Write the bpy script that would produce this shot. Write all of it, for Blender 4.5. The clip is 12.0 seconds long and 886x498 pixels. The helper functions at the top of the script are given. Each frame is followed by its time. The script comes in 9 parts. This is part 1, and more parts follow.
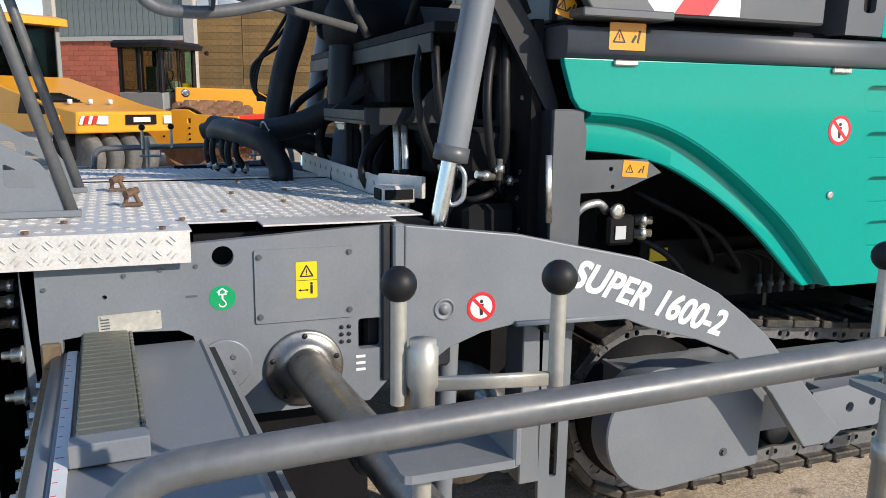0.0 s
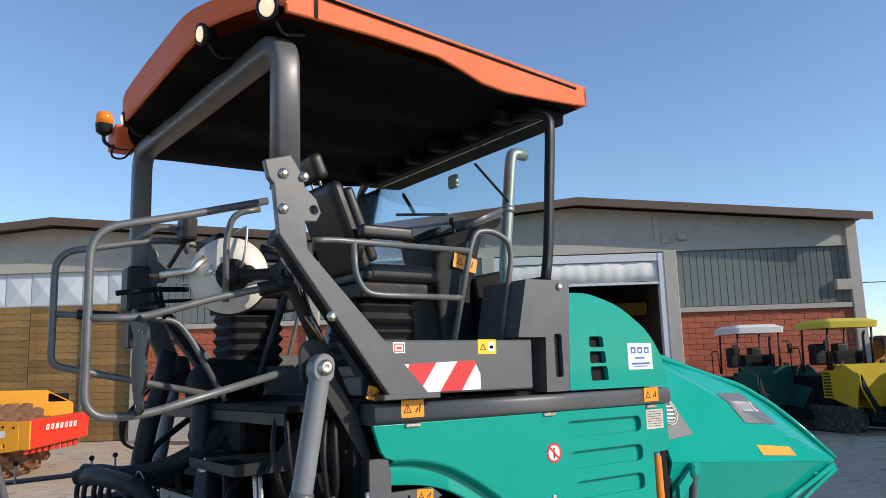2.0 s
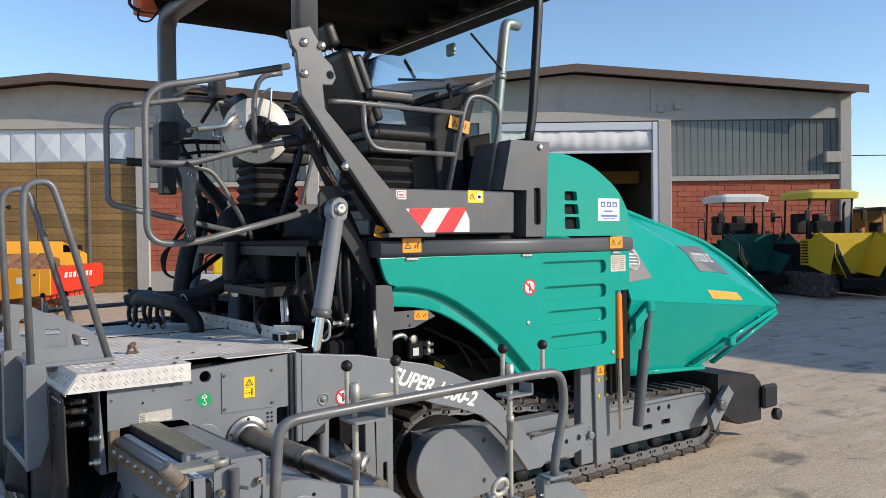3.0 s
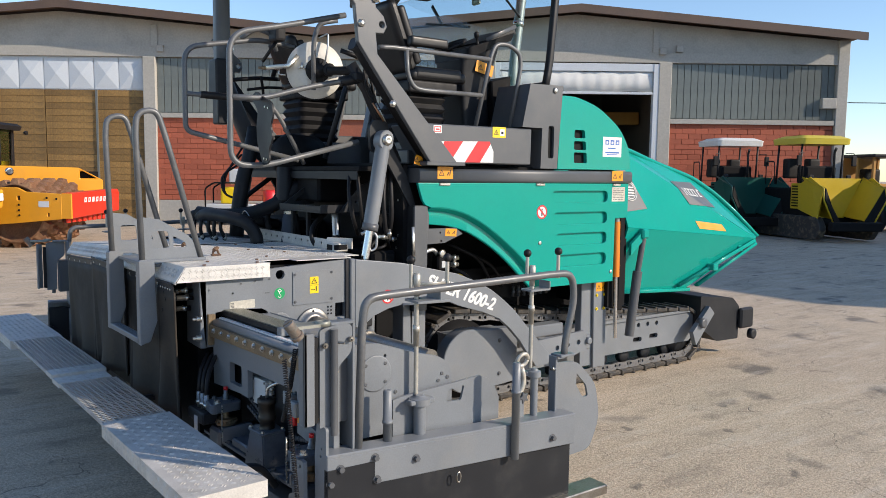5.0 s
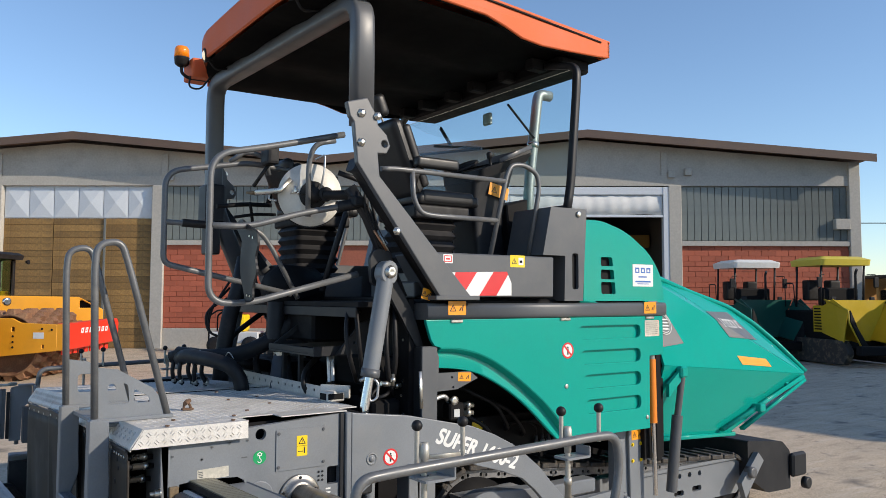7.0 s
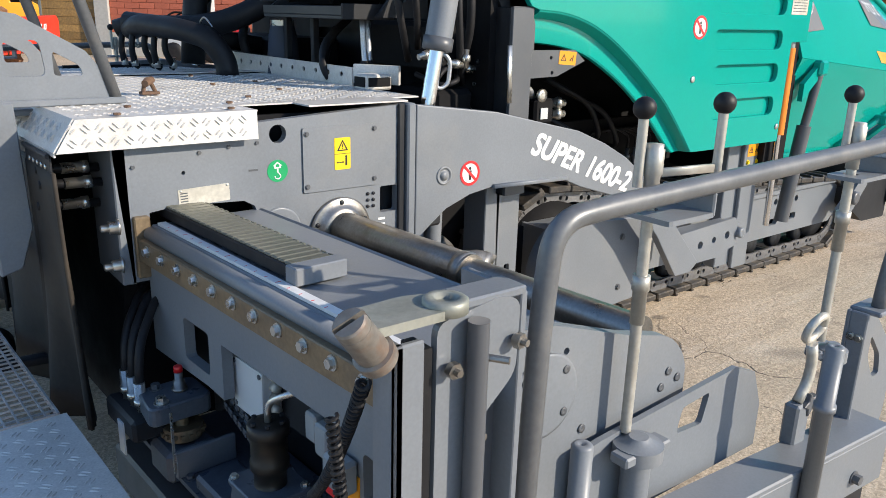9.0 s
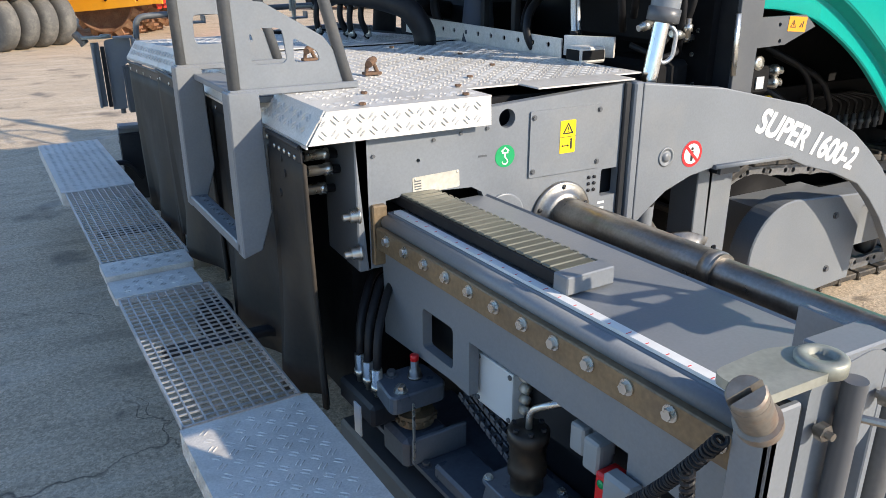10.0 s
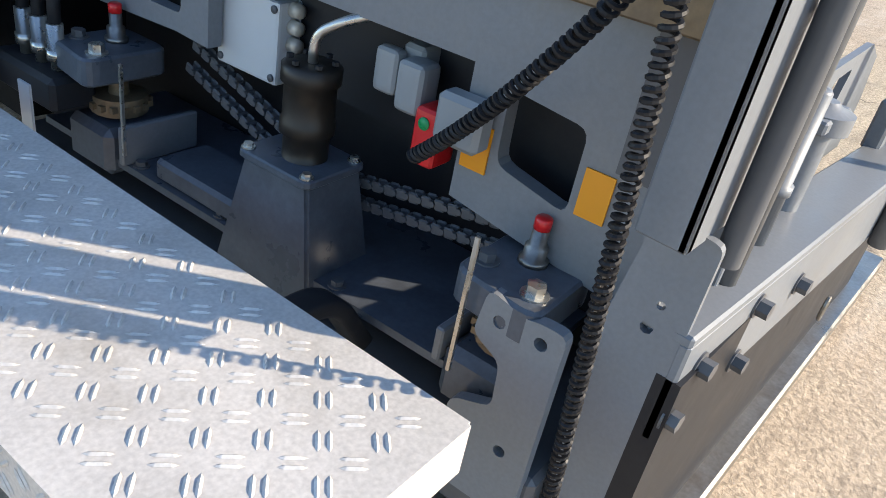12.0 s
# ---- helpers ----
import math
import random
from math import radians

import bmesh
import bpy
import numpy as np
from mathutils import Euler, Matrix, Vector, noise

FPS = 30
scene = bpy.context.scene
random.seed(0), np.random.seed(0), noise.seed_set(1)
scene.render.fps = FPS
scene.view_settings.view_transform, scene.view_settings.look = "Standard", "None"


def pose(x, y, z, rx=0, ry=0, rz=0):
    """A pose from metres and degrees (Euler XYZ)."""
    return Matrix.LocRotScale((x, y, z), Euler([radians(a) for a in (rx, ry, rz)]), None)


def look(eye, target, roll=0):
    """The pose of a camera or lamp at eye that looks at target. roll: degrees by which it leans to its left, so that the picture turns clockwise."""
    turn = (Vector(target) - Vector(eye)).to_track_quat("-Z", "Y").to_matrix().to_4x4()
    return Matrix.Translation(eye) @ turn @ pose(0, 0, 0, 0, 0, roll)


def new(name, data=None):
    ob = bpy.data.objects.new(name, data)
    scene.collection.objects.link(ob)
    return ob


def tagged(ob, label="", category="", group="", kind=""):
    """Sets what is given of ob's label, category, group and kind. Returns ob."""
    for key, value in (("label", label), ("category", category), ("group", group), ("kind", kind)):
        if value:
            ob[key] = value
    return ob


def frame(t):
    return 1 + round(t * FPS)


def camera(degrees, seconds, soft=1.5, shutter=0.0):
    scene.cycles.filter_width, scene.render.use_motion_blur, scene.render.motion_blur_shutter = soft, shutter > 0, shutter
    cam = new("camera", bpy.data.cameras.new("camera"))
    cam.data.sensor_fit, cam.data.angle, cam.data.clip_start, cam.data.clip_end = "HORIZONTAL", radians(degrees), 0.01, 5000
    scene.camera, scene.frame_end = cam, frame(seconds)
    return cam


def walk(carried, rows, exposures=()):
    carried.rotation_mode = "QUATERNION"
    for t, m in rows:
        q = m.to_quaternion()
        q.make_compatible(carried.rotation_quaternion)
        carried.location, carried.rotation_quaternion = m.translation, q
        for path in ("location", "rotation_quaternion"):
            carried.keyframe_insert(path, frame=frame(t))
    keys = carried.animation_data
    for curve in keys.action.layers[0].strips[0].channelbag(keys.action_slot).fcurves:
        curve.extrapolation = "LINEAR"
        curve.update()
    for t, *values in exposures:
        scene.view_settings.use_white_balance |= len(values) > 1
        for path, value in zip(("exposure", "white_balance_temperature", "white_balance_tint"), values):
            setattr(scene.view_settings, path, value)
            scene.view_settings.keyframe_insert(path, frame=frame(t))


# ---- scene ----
cam = camera(59.9, 12.0, 0.65)
PATH = [
    (0, (0.141, 0.027, 1.679), (0.823, 1.87, 1.306), 0.8),
    (0.5, (-0.043, -0.02, 1.836), (0.841, 1.769, 1.7), -0.8),
    (1, (-0.224, -0.323, 1.971), (0.871, 1.347, 2.069), -1.8),
    (1.5, (-0.397, -0.692, 2.067), (0.754, 0.925, 2.312), -2.3),
    (2, (-0.543, -1.079, 2.071), (0.598, 0.533, 2.387), -1.9),
    (2.5, (-0.797, -1.401, 2.006), (0.364, 0.22, 2.169), -1.4),
    (3, (-0.945, -1.662, 1.944), (0.21, -0.03, 1.913), -0.7),
    (3.5, (-1.013, -1.896, 1.891), (0.107, -0.249, 1.715), -0.8),
    (3.7, (-1.06, -1.953, 1.873), (0.052, -0.306, 1.647), -0.9),
    (5.3, (-1.698, -2.231, 1.892), (-0.521, -0.623, 1.719), 1.2),
    (5.5, (-1.713, -2.221, 1.926), (-0.537, -0.604, 1.864), 0.9),
    (6, (-1.68, -2.145, 1.988), (-0.508, -0.526, 2.075), 0.3),
    (6.5, (-1.5, -1.958, 1.973), (-0.346, -0.332, 2.12), -0.2),
    (6.7, (-1.384, -1.831, 1.981), (-0.239, -0.199, 2.141), 0.1),
    (8.3, (-0.831, -0.677, 1.675), (0.284, 0.945, 1.319), 1.6),
    (8.5, (-0.805, -0.495, 1.647), (0.321, 1.106, 1.235), 1.9),
    (9, (-0.753, -0.041, 1.626), (0.42, 1.47, 1.044), 1.5),
    (9.5, (-0.789, 0.17, 1.665), (0.207, 1.765, 0.984), 1.2),
    (10, (-0.966, 0.224, 1.73), (-0.083, 1.866, 1.008), -0.2),
    (10.5, (-1.207, 0.227, 1.773), (-0.266, 1.851, 1.083), -1.2),
    (11, (-1.254, 0.241, 1.744), (-0.173, 1.745, 0.99), -0.1),
    (11.5, (-1.089, 0.389, 1.56), (0.097, 1.703, 0.629), 2.9),
    (11.7, (-1.007, 0.451, 1.438), (0.245, 1.658, 0.451), 5.7),
    (11.9, (-0.932, 0.517, 1.25), (0.421, 1.58, 0.231), 9.7),
    (12, (-0.903, 0.559, 1.144), (0.507, 1.531, 0.111), 11.6),
]
EXPOSURES = [(0.0, 0.58, 6600, 10), (1.0, 0.36, 6600, 10), (2.5, 0.40, 6750, 11), (3.5, 0.47, 6800, 11), (5.5, 0.52, 6850, 12), (6.5, 0.32, 6800, 11), (8.5, 0.72, 6700, 10), (9.5, 0.93, 6800, 10), (10.5, 1.16, 6900, 11), (12.0, 1.32, 7100, 11)]
walk(cam, [(t, look(eye, target, roll)) for t, eye, target, roll in PATH], EXPOSURES)

# ---- light: low winter sun from the machine's front right, clear sky ----
SUN_TO = Vector((0.58 * math.cos(radians(26)), -0.815 * math.cos(radians(26)), math.sin(radians(26))))
world = bpy.data.worlds.new("world")
scene.world = world
world.use_nodes = True
wn = world.node_tree.nodes
sky = wn.new("ShaderNodeTexSky")
sky.sky_type = "NISHITA"
sky.sun_disc = False
sky.sun_elevation = radians(26)
sky.sun_rotation = math.atan2(SUN_TO.x, SUN_TO.y)
sky.altitude = 200
sky.air_density = 1.0
sky.dust_density = 0.2
sky.ozone_density = 4.0
wn["Background"].inputs["Strength"].default_value = 0.145
world.node_tree.links.new(sky.outputs[0], wn["Background"].inputs[0])
sun_data = bpy.data.lights.new("sun", "SUN")
sun_data.energy = 3.45
sun_data.angle = radians(0.53)
sun_data.color = (1.0, 0.90, 0.77)
sun = new("sun", sun_data)
sun.matrix_world = look(Vector((0, 0, 30)) + SUN_TO, (0, 0, 30))


# ---- materials ----
def material(name, base, rough=0.5, metal=0.0, vary=0.12, scale=6.0, grain=0.0, grain_scale=120.0, bump=0.0, bump_scale=80.0,
             dirt=None, dirt_amount=0.0, dirt_scale=3.0, coat=0.0, rand=0.0, rough_vary=0.1, gloss=0.5):
    """A procedural surface: base colour with broad and fine variation, soft-edged dirt and fine relief."""
    m = bpy.data.materials.new(name)
    m.use_nodes = True
    nt = m.node_tree
    n, l = nt.nodes, nt.links
    b = n["Principled BSDF"]
    b.inputs["Metallic"].default_value = metal
    b.inputs["Coat Weight"].default_value = coat
    b.inputs["Specular IOR Level"].default_value = gloss
    b.inputs["Coat Roughness"].default_value = 0.08
    co = n.new("ShaderNodeTexCoord").outputs["Object"]
    broad = n.new("ShaderNodeTexNoise")
    broad.inputs["Scale"].default_value = scale
    broad.inputs["Detail"].default_value = 6
    broad.inputs["Roughness"].default_value = 0.6
    l.new(co, broad.inputs["Vector"])
    hsv = n.new("ShaderNodeHueSaturation")
    hsv.inputs["Color"].default_value = (*base, 1)
    ramp = n.new("ShaderNodeMapRange")
    ramp.inputs["From Min"].default_value, ramp.inputs["From Max"].default_value = 0.25, 0.75
    ramp.inputs["To Min"].default_value, ramp.inputs["To Max"].default_value = 1 - vary, 1 + vary
    l.new(broad.outputs["Fac"], ramp.inputs["Value"])
    value = ramp.outputs[0]
    if grain:
        fine = n.new("ShaderNodeTexNoise")
        fine.inputs["Scale"].default_value = grain_scale
        fine.inputs["Detail"].default_value = 3
        l.new(co, fine.inputs["Vector"])
        g = n.new("ShaderNodeMapRange")
        g.inputs["From Min"].default_value, g.inputs["From Max"].default_value = 0.3, 0.7
        g.inputs["To Min"].default_value, g.inputs["To Max"].default_value = 1 - grain, 1 + grain
        l.new(fine.outputs["Fac"], g.inputs["Value"])
        mul = n.new("ShaderNodeMath")
        mul.operation = "MULTIPLY"
        l.new(value, mul.inputs[0])
        l.new(g.outputs[0], mul.inputs[1])
        value = mul.outputs[0]
    if rand:
        info = n.new("ShaderNodeObjectInfo")
        r = n.new("ShaderNodeMapRange")
        r.inputs["To Min"].default_value, r.inputs["To Max"].default_value = 1 - rand, 1 + rand
        l.new(info.outputs["Random"], r.inputs["Value"])
        mul = n.new("ShaderNodeMath")
        mul.operation = "MULTIPLY"
        l.new(value, mul.inputs[0])
        l.new(r.outputs[0], mul.inputs[1])
        value = mul.outputs[0]
    l.new(value, hsv.inputs["Value"])
    colour = hsv.outputs[0]
    if dirt:
        d = n.new("ShaderNodeTexNoise")
        d.inputs["Scale"].default_value = dirt_scale
        d.inputs["Detail"].default_value = 9
        d.inputs["Roughness"].default_value = 0.68
        l.new(co, d.inputs["Vector"])
        dr = n.new("ShaderNodeMapRange")
        dr.inputs["From Min"].default_value, dr.inputs["From Max"].default_value = 0.5, 0.72
        dr.inputs["To Min"].default_value, dr.inputs["To Max"].default_value = 0.0, dirt_amount
        l.new(d.outputs["Fac"], dr.inputs["Value"])
        mix = n.new("ShaderNodeMixRGB")
        mix.inputs["Color2"].default_value = (*dirt, 1)
        l.new(dr.outputs[0], mix.inputs["Fac"])
        l.new(colour, mix.inputs["Color1"])
        colour = mix.outputs[0]
    l.new(colour, b.inputs["Base Color"])
    rr = n.new("ShaderNodeMapRange")
    rr.inputs["From Min"].default_value, rr.inputs["From Max"].default_value = 0.3, 0.7
    rr.inputs["To Min"].default_value, rr.inputs["To Max"].default_value = max(0.02, rough - rough_vary), min(1, rough + rough_vary)
    l.new(broad.outputs["Fac"], rr.inputs["Value"])
    l.new(rr.outputs[0], b.inputs["Roughness"])
    if bump:
        bn = n.new("ShaderNodeTexNoise")
        bn.inputs["Scale"].default_value = bump_scale
        bn.inputs["Detail"].default_value = 4
        l.new(co, bn.inputs["Vector"])
        bp = n.new("ShaderNodeBump")
        bp.inputs["Strength"].default_value = bump
        bp.inputs["Distance"].default_value = 0.003
        l.new(bn.outputs["Fac"], bp.inputs["Height"])
        l.new(bp.outputs[0], b.inputs["Normal"])
    return m


DUST = (0.30, 0.27, 0.22)
GREY = material("grey_paint", (0.170, 0.185, 0.202), 0.42, 0, 0.09, 3, 0.05, 150, 0.06, 60, DUST, 0.18, 3.5)
# dark paint, also used where shade is put into the colour
GREY_DARK = material("dark_and_shaded_paint", (0.015, 0.0165, 0.020), 0.5, 0, 0.1, 4, 0.05, 100, 0.05, 60, DUST, 0.05, 4, gloss=0.3)
GREY_MID = material("frame_paint", (0.085, 0.09, 0.098), 0.4, 0, 0.06, 4, 0.03, 120, 0.04, 60, DUST, 0.12, 3)
TUBE_GREY = material("rail_paint", (0.125, 0.13, 0.135), 0.42, 0.2, 0.12, 9, 0.08, 90, 0.08, 50, (0.24, 0.22, 0.19), 0.35, 12)
BLACK = material("black_rubber", (0.010, 0.010, 0.0115), 0.55, 0, 0.15, 10, 0.1, 80, 0.1, 60, DUST, 0.05, 6, gloss=0.3)
# near-black for black parts and for deep shade between machine parts
BLACK_AND_SHADE = material("machinery_and_shade_black", (0.008, 0.008, 0.009), 0.65, 0, 0.2, 8, 0.1, 50, 0.1, 40, gloss=0.15)
GREEN = material("green_paint", (0.0, 0.305, 0.250), 0.2, 0, 0.05, 2, 0.02, 90, 0.0, 20, (0.015, 0.24, 0.19), 0.25, 4, coat=0.3, rough_vary=0.05, gloss=0.1)
# casting grey darkened and blued to carry the pit's shade, with dark oily blotches
PIT_SHADE_GREY = material("oily_grey_in_pit_shade", (0.080, 0.094, 0.116), 0.34, 0, 0.25, 9, 0.1, 90, 0.08, 60, (0.022, 0.024, 0.027), 0.5, 8)
ORANGE = material("canopy_orange", (0.66, 0.140, 0.050), 0.62, 0, 0.05, 3, 0.03, 90, 0.03, 60, (0.52, 0.13, 0.065), 0.3, 4, gloss=0.25)
CANOPY_IN = material("canopy_lining", (0.006, 0.006, 0.0065), 0.9, 0, 0.1, 5, 0.08, 80, 0.1, 60, gloss=0.1)
ALU = material("tread_aluminium", (0.60, 0.575, 0.535), 0.40, 0.12, 0.14, 5, 0.10, 160, 0.12, 90, (0.30, 0.27, 0.22), 0.5, 7)
GALV = material("galvanised_steel", (0.52, 0.54, 0.56), 0.42, 0.8, 0.15, 20, 0.12, 160, 0.1, 90, (0.18, 0.17, 0.16), 0.35, 12)
CHROME = material("chromed_rod", (0.72, 0.72, 0.72), 0.14, 1.0, 0.05, 12)
STEEL = material("bare_steel", (0.30, 0.285, 0.26), 0.36, 0.9, 0.15, 16, 0.1, 120, 0.08, 60, (0.16, 0.10, 0.06), 0.45, 9)
ZINC = material("zinc_fastener", (0.55, 0.54, 0.50), 0.3, 0.9, 0.1, 30)
BRASS = material("worn_brown_strip", (0.225, 0.165, 0.10), 0.5, 0.5, 0.2, 10, 0.12, 80, 0.1, 60, (0.10, 0.08, 0.07), 0.5, 8)
RUST = material("rusty_iron", (0.15, 0.088, 0.055), 0.8, 0.2, 0.3, 14, 0.2, 60, 0.3, 50)
PALE = material("pale_zinc_steel", (0.46, 0.44, 0.39), 0.45, 0.5, 0.1, 14, 0.08, 90, 0.06, 60, (0.30, 0.25, 0.19), 0.4, 9)
LEVER = material("worn_lever", (0.27, 0.275, 0.235), 0.5, 0.35, 0.12, 14, 0.1, 90, 0.08, 60, (0.42, 0.41, 0.36), 0.5, 9)
WORN = material("worn_steel_rust", (0.21, 0.19, 0.165), 0.55, 0.35, 0.25, 12, 0.15, 80, 0.2, 60, (0.20, 0.10, 0.055), 0.6, 22)
SHOE = material("track_shoe_iron", (0.055, 0.052, 0.05), 0.55, 0.4, 0.2, 10, 0.12, 60, 0.15, 40, (0.34, 0.27, 0.18), 0.7, 5, rand=0.12)
LINK = material("polished_track_link", (0.20, 0.20, 0.205), 0.42, 0.5, 0.15, 12, 0.1, 70, 0.1, 60, (0.07, 0.06, 0.05), 0.6, 8)
WHITE = material("white_paint", (0.72, 0.72, 0.70), 0.45, 0, 0.05, 6, 0.02, 60, 0.02, 40, (0.45, 0.43, 0.4), 0.3, 5)
YELLOW = material("warning_yellow", (0.80, 0.56, 0.01), 0.4, 0, 0.04, 10)
AMBER = material("warning_amber", (0.78, 0.30, 0.01), 0.4, 0, 0.06, 10)
RED = material("sign_red", (0.62, 0.02, 0.025), 0.4, 0, 0.04, 10)
SIGN_GREEN = material("sign_green", (0.0, 0.30, 0.10), 0.4, 0, 0.04, 10)
SIGN_BLUE = material("sticker_blue", (0.03, 0.12, 0.42), 0.4, 0, 0.04, 10)
INK = material("print_black", (0.012, 0.012, 0.012), 0.5)
LOGO_GREY = material("logo_plate_grey", (0.11, 0.115, 0.12), 0.45, 0, 0.05, 8)
PLATE_TIN = material("rating_plate", (0.52, 0.49, 0.42), 0.45, 0.3, 0.12, 14, 0.1, 60, 0, 40, (0.75, 0.72, 0.66), 0.6, 7)
FLAP = material("rubber_skirt", (0.017, 0.0155, 0.0145), 0.7, 0, 0.25, 5, 0.15, 60, 0.15, 30, (0.07, 0.055, 0.038), 0.7, 2.5, gloss=0.3)
SEAT_MAT = material("black_vinyl", (0.016, 0.016, 0.017), 0.42, 0, 0.1, 12, 0.08, 120, 0.12, 200, gloss=0.35)
REEL_WHITE = material("reel_white", (0.66, 0.64, 0.58), 0.5, 0, 0.06, 7, 0.04, 60, 0, 40, (0.35, 0.33, 0.3), 0.4, 5)
BOX_WHITE = material("junction_box_grey", (0.52, 0.54, 0.55), 0.5, 0, 0.04, 8)
PLUG_GREY = material("socket_grey", (0.26, 0.28, 0.29), 0.45, 0, 0.05, 9)
PLUG_RED = material("plug_red", (0.62, 0.018, 0.02), 0.35, 0, 0.05, 9)
PIPE_ORANGE = material("pipe_orange", (0.80, 0.22, 0.02), 0.35, 0, 0.05, 8)
EXHAUST = material("exhaust_grey", (0.30, 0.33, 0.32), 0.45, 0.5, 0.1, 9, 0.05, 60, 0.05, 60)


def glass(name, tint=(0.9, 0.95, 0.94), rough=0.0, clear=True):
    m = bpy.data.materials.new(name)
    m.use_nodes = True
    n, l = m.node_tree.nodes, m.node_tree.links
    out = n["Material Output"]
    n.remove(n["Principled BSDF"])
    tr = n.new("ShaderNodeBsdfTransparent")
    tr.inputs[0].default_value = (*tint, 1)
    gl = n.new("ShaderNodeBsdfGlossy")
    gl.inputs["Roughness"].default_value = max(rough, 0.02)
    fr = n.new("ShaderNodeLayerWeight")
    fr.inputs["Blend"].default_value = 0.12
    mx = n.new("ShaderNodeMixShader")
    l.new(fr.outputs["Fresnel"], mx.inputs[0])
    l.new(tr.outputs[0], mx.inputs[1])
    l.new(gl.outputs[0], mx.inputs[2])
    l.new(mx.outputs[0], out.inputs[0])
    return m


GLASS = glass("windscreen_glass", (0.88, 0.93, 0.93))


def lamp_lens(name, colour, strength):
    m = bpy.data.materials.new(name)
    m.use_nodes = True
    b = m.node_tree.nodes["Principled BSDF"]
    b.inputs["Base Color"].default_value = (*colour, 1)
    b.inputs["Roughness"].default_value = 0.15
    b.inputs["Emission Color"].default_value = (*colour, 1)
    b.inputs["Emission Strength"].default_value = strength
    return m


LAMP_LIT = lamp_lens("work_lamp_lens", (1.0, 0.82, 0.55), 0.5)
AMBER_LENS = lamp_lens("beacon_lens", (0.75, 0.20, 0.01), 0.15)


# ---- mesh tools ----
def box(bm, x0, x1, y0, y1, z0, z1, bevel=0.0, seg=1):
    r = bmesh.ops.create_cube(bm, size=1.0)
    vs = r["verts"]
    for v in vs:
        v.co = Vector(((x0 + x1) / 2 + v.co.x * (x1 - x0), (y0 + y1) / 2 + v.co.y * (y1 - y0), (z0 + z1) / 2 + v.co.z * (z1 - z0)))
    if bevel:
        es = list({e for v in vs for e in v.link_edges})
        bmesh.ops.bevel(bm, geom=es, offset=bevel, segments=seg, affect="EDGES", profile=0.6)
    return bm


def rounded(pts, radius, seg=5):
    """A closed 2D outline with its corners rounded; radius may be one number or one for each corner."""
    out = []
    k = len(pts)
    for i in range(k):
        p, a, b = Vector(pts[i]), Vector(pts[i - 1]), Vector(pts[(i + 1) % k])
        r = radius[i] if isinstance(radius, (list, tuple)) else radius
        if r <= 0:
            out.append(tuple(p))
            continue
        da, db = (a - p), (b - p)
        r = min(r, da.length * 0.49, db.length * 0.49)
        s, e = p + da.normalized() * r, p + db.normalized() * r
        for j in range(seg + 1):
            t = j / seg
            q = s * (1 - t) ** 2 + p * 2 * t * (1 - t) + e * t ** 2
            out.append((q.x, q.y))
    return out


def circle(cx, cy, r, n=20):
    return [(cx + r * math.cos(2 * math.pi * i / n), cy + r * math.sin(2 * math.pi * i / n)) for i in range(n)]


def rect(x0, x1, y0, y1, r=0.0, seg=4):
    p = [(x0, y0), (x1, y0), (x1, y1), (x0, y1)]
    return rounded(p, r, seg) if r else p


AX = {"y": lambda u, v, w: Vector((u, w, v)), "x": lambda u, v, w: Vector((w, u, v)), "z": lambda u, v, w: Vector((u, v, w))}


def plate(bm, outer, a, b, axis="y", holes=(), bevel=0.0):
    """A flat plate cut to an outline, with holes right through it, between a and b along the axis."""
    tmp = bmesh.new()
    place = AX[axis]
    for loop in (outer, *holes):
        vs = [tmp.verts.new(place(u, v, a)) for u, v in loop]
        for i in range(len(vs)):
            tmp.edges.new((vs[i], vs[(i + 1) % len(vs)]))
    if holes:
        bmesh.ops.triangle_fill(tmp, edges=tmp.edges[:], use_beauty=True)
    else:
        bmesh.ops.contextual_create(tmp, geom=tmp.edges[:])
    rim = [e for e in tmp.edges if len(e.link_faces) == 1]
    r = bmesh.ops.extrude_face_region(tmp, geom=tmp.faces[:])
    shift = place(0, 0, b) - place(0, 0, a)
    moved = [g for g in r["geom"] if isinstance(g, bmesh.types.BMVert)]
    bmesh.ops.translate(tmp, verts=moved, vec=shift)
    bmesh.ops.recalc_face_normals(tmp, faces=tmp.faces[:])
    if bevel:
        es = [e for e in tmp.edges if len(e.link_faces) == 2 and e.calc_face_angle(0) > 0.6]
        bmesh.ops.bevel(tmp, geom=es, offset=bevel, segments=1, affect="EDGES")
    data = bpy.data.meshes.new("tmp")
    tmp.to_mesh(data)
    tmp.free()
    bm.from_mesh(data)
    bpy.data.meshes.remove(data)
    return bm


def fillet(pts, radius, seg=6):
    """An open 3D path with its inner corners rounded."""
    pts = [Vector(p) for p in pts]
    out = [pts[0]]
    for i in range(1, len(pts) - 1):
        p = pts[i]
        da, db = pts[i - 1] - p, pts[i + 1] - p
        r = min(radius, da.length * 0.48, db.length * 0.48)
        s, e = p + da.normalized() * r, p + db.normalized() * r
        for j in range(seg + 1):
            t = j / seg
            out.append(s * (1 - t) ** 2 + p * 2 * t * (1 - t) + e * t ** 2)
    out.append(pts[-1])
    return out


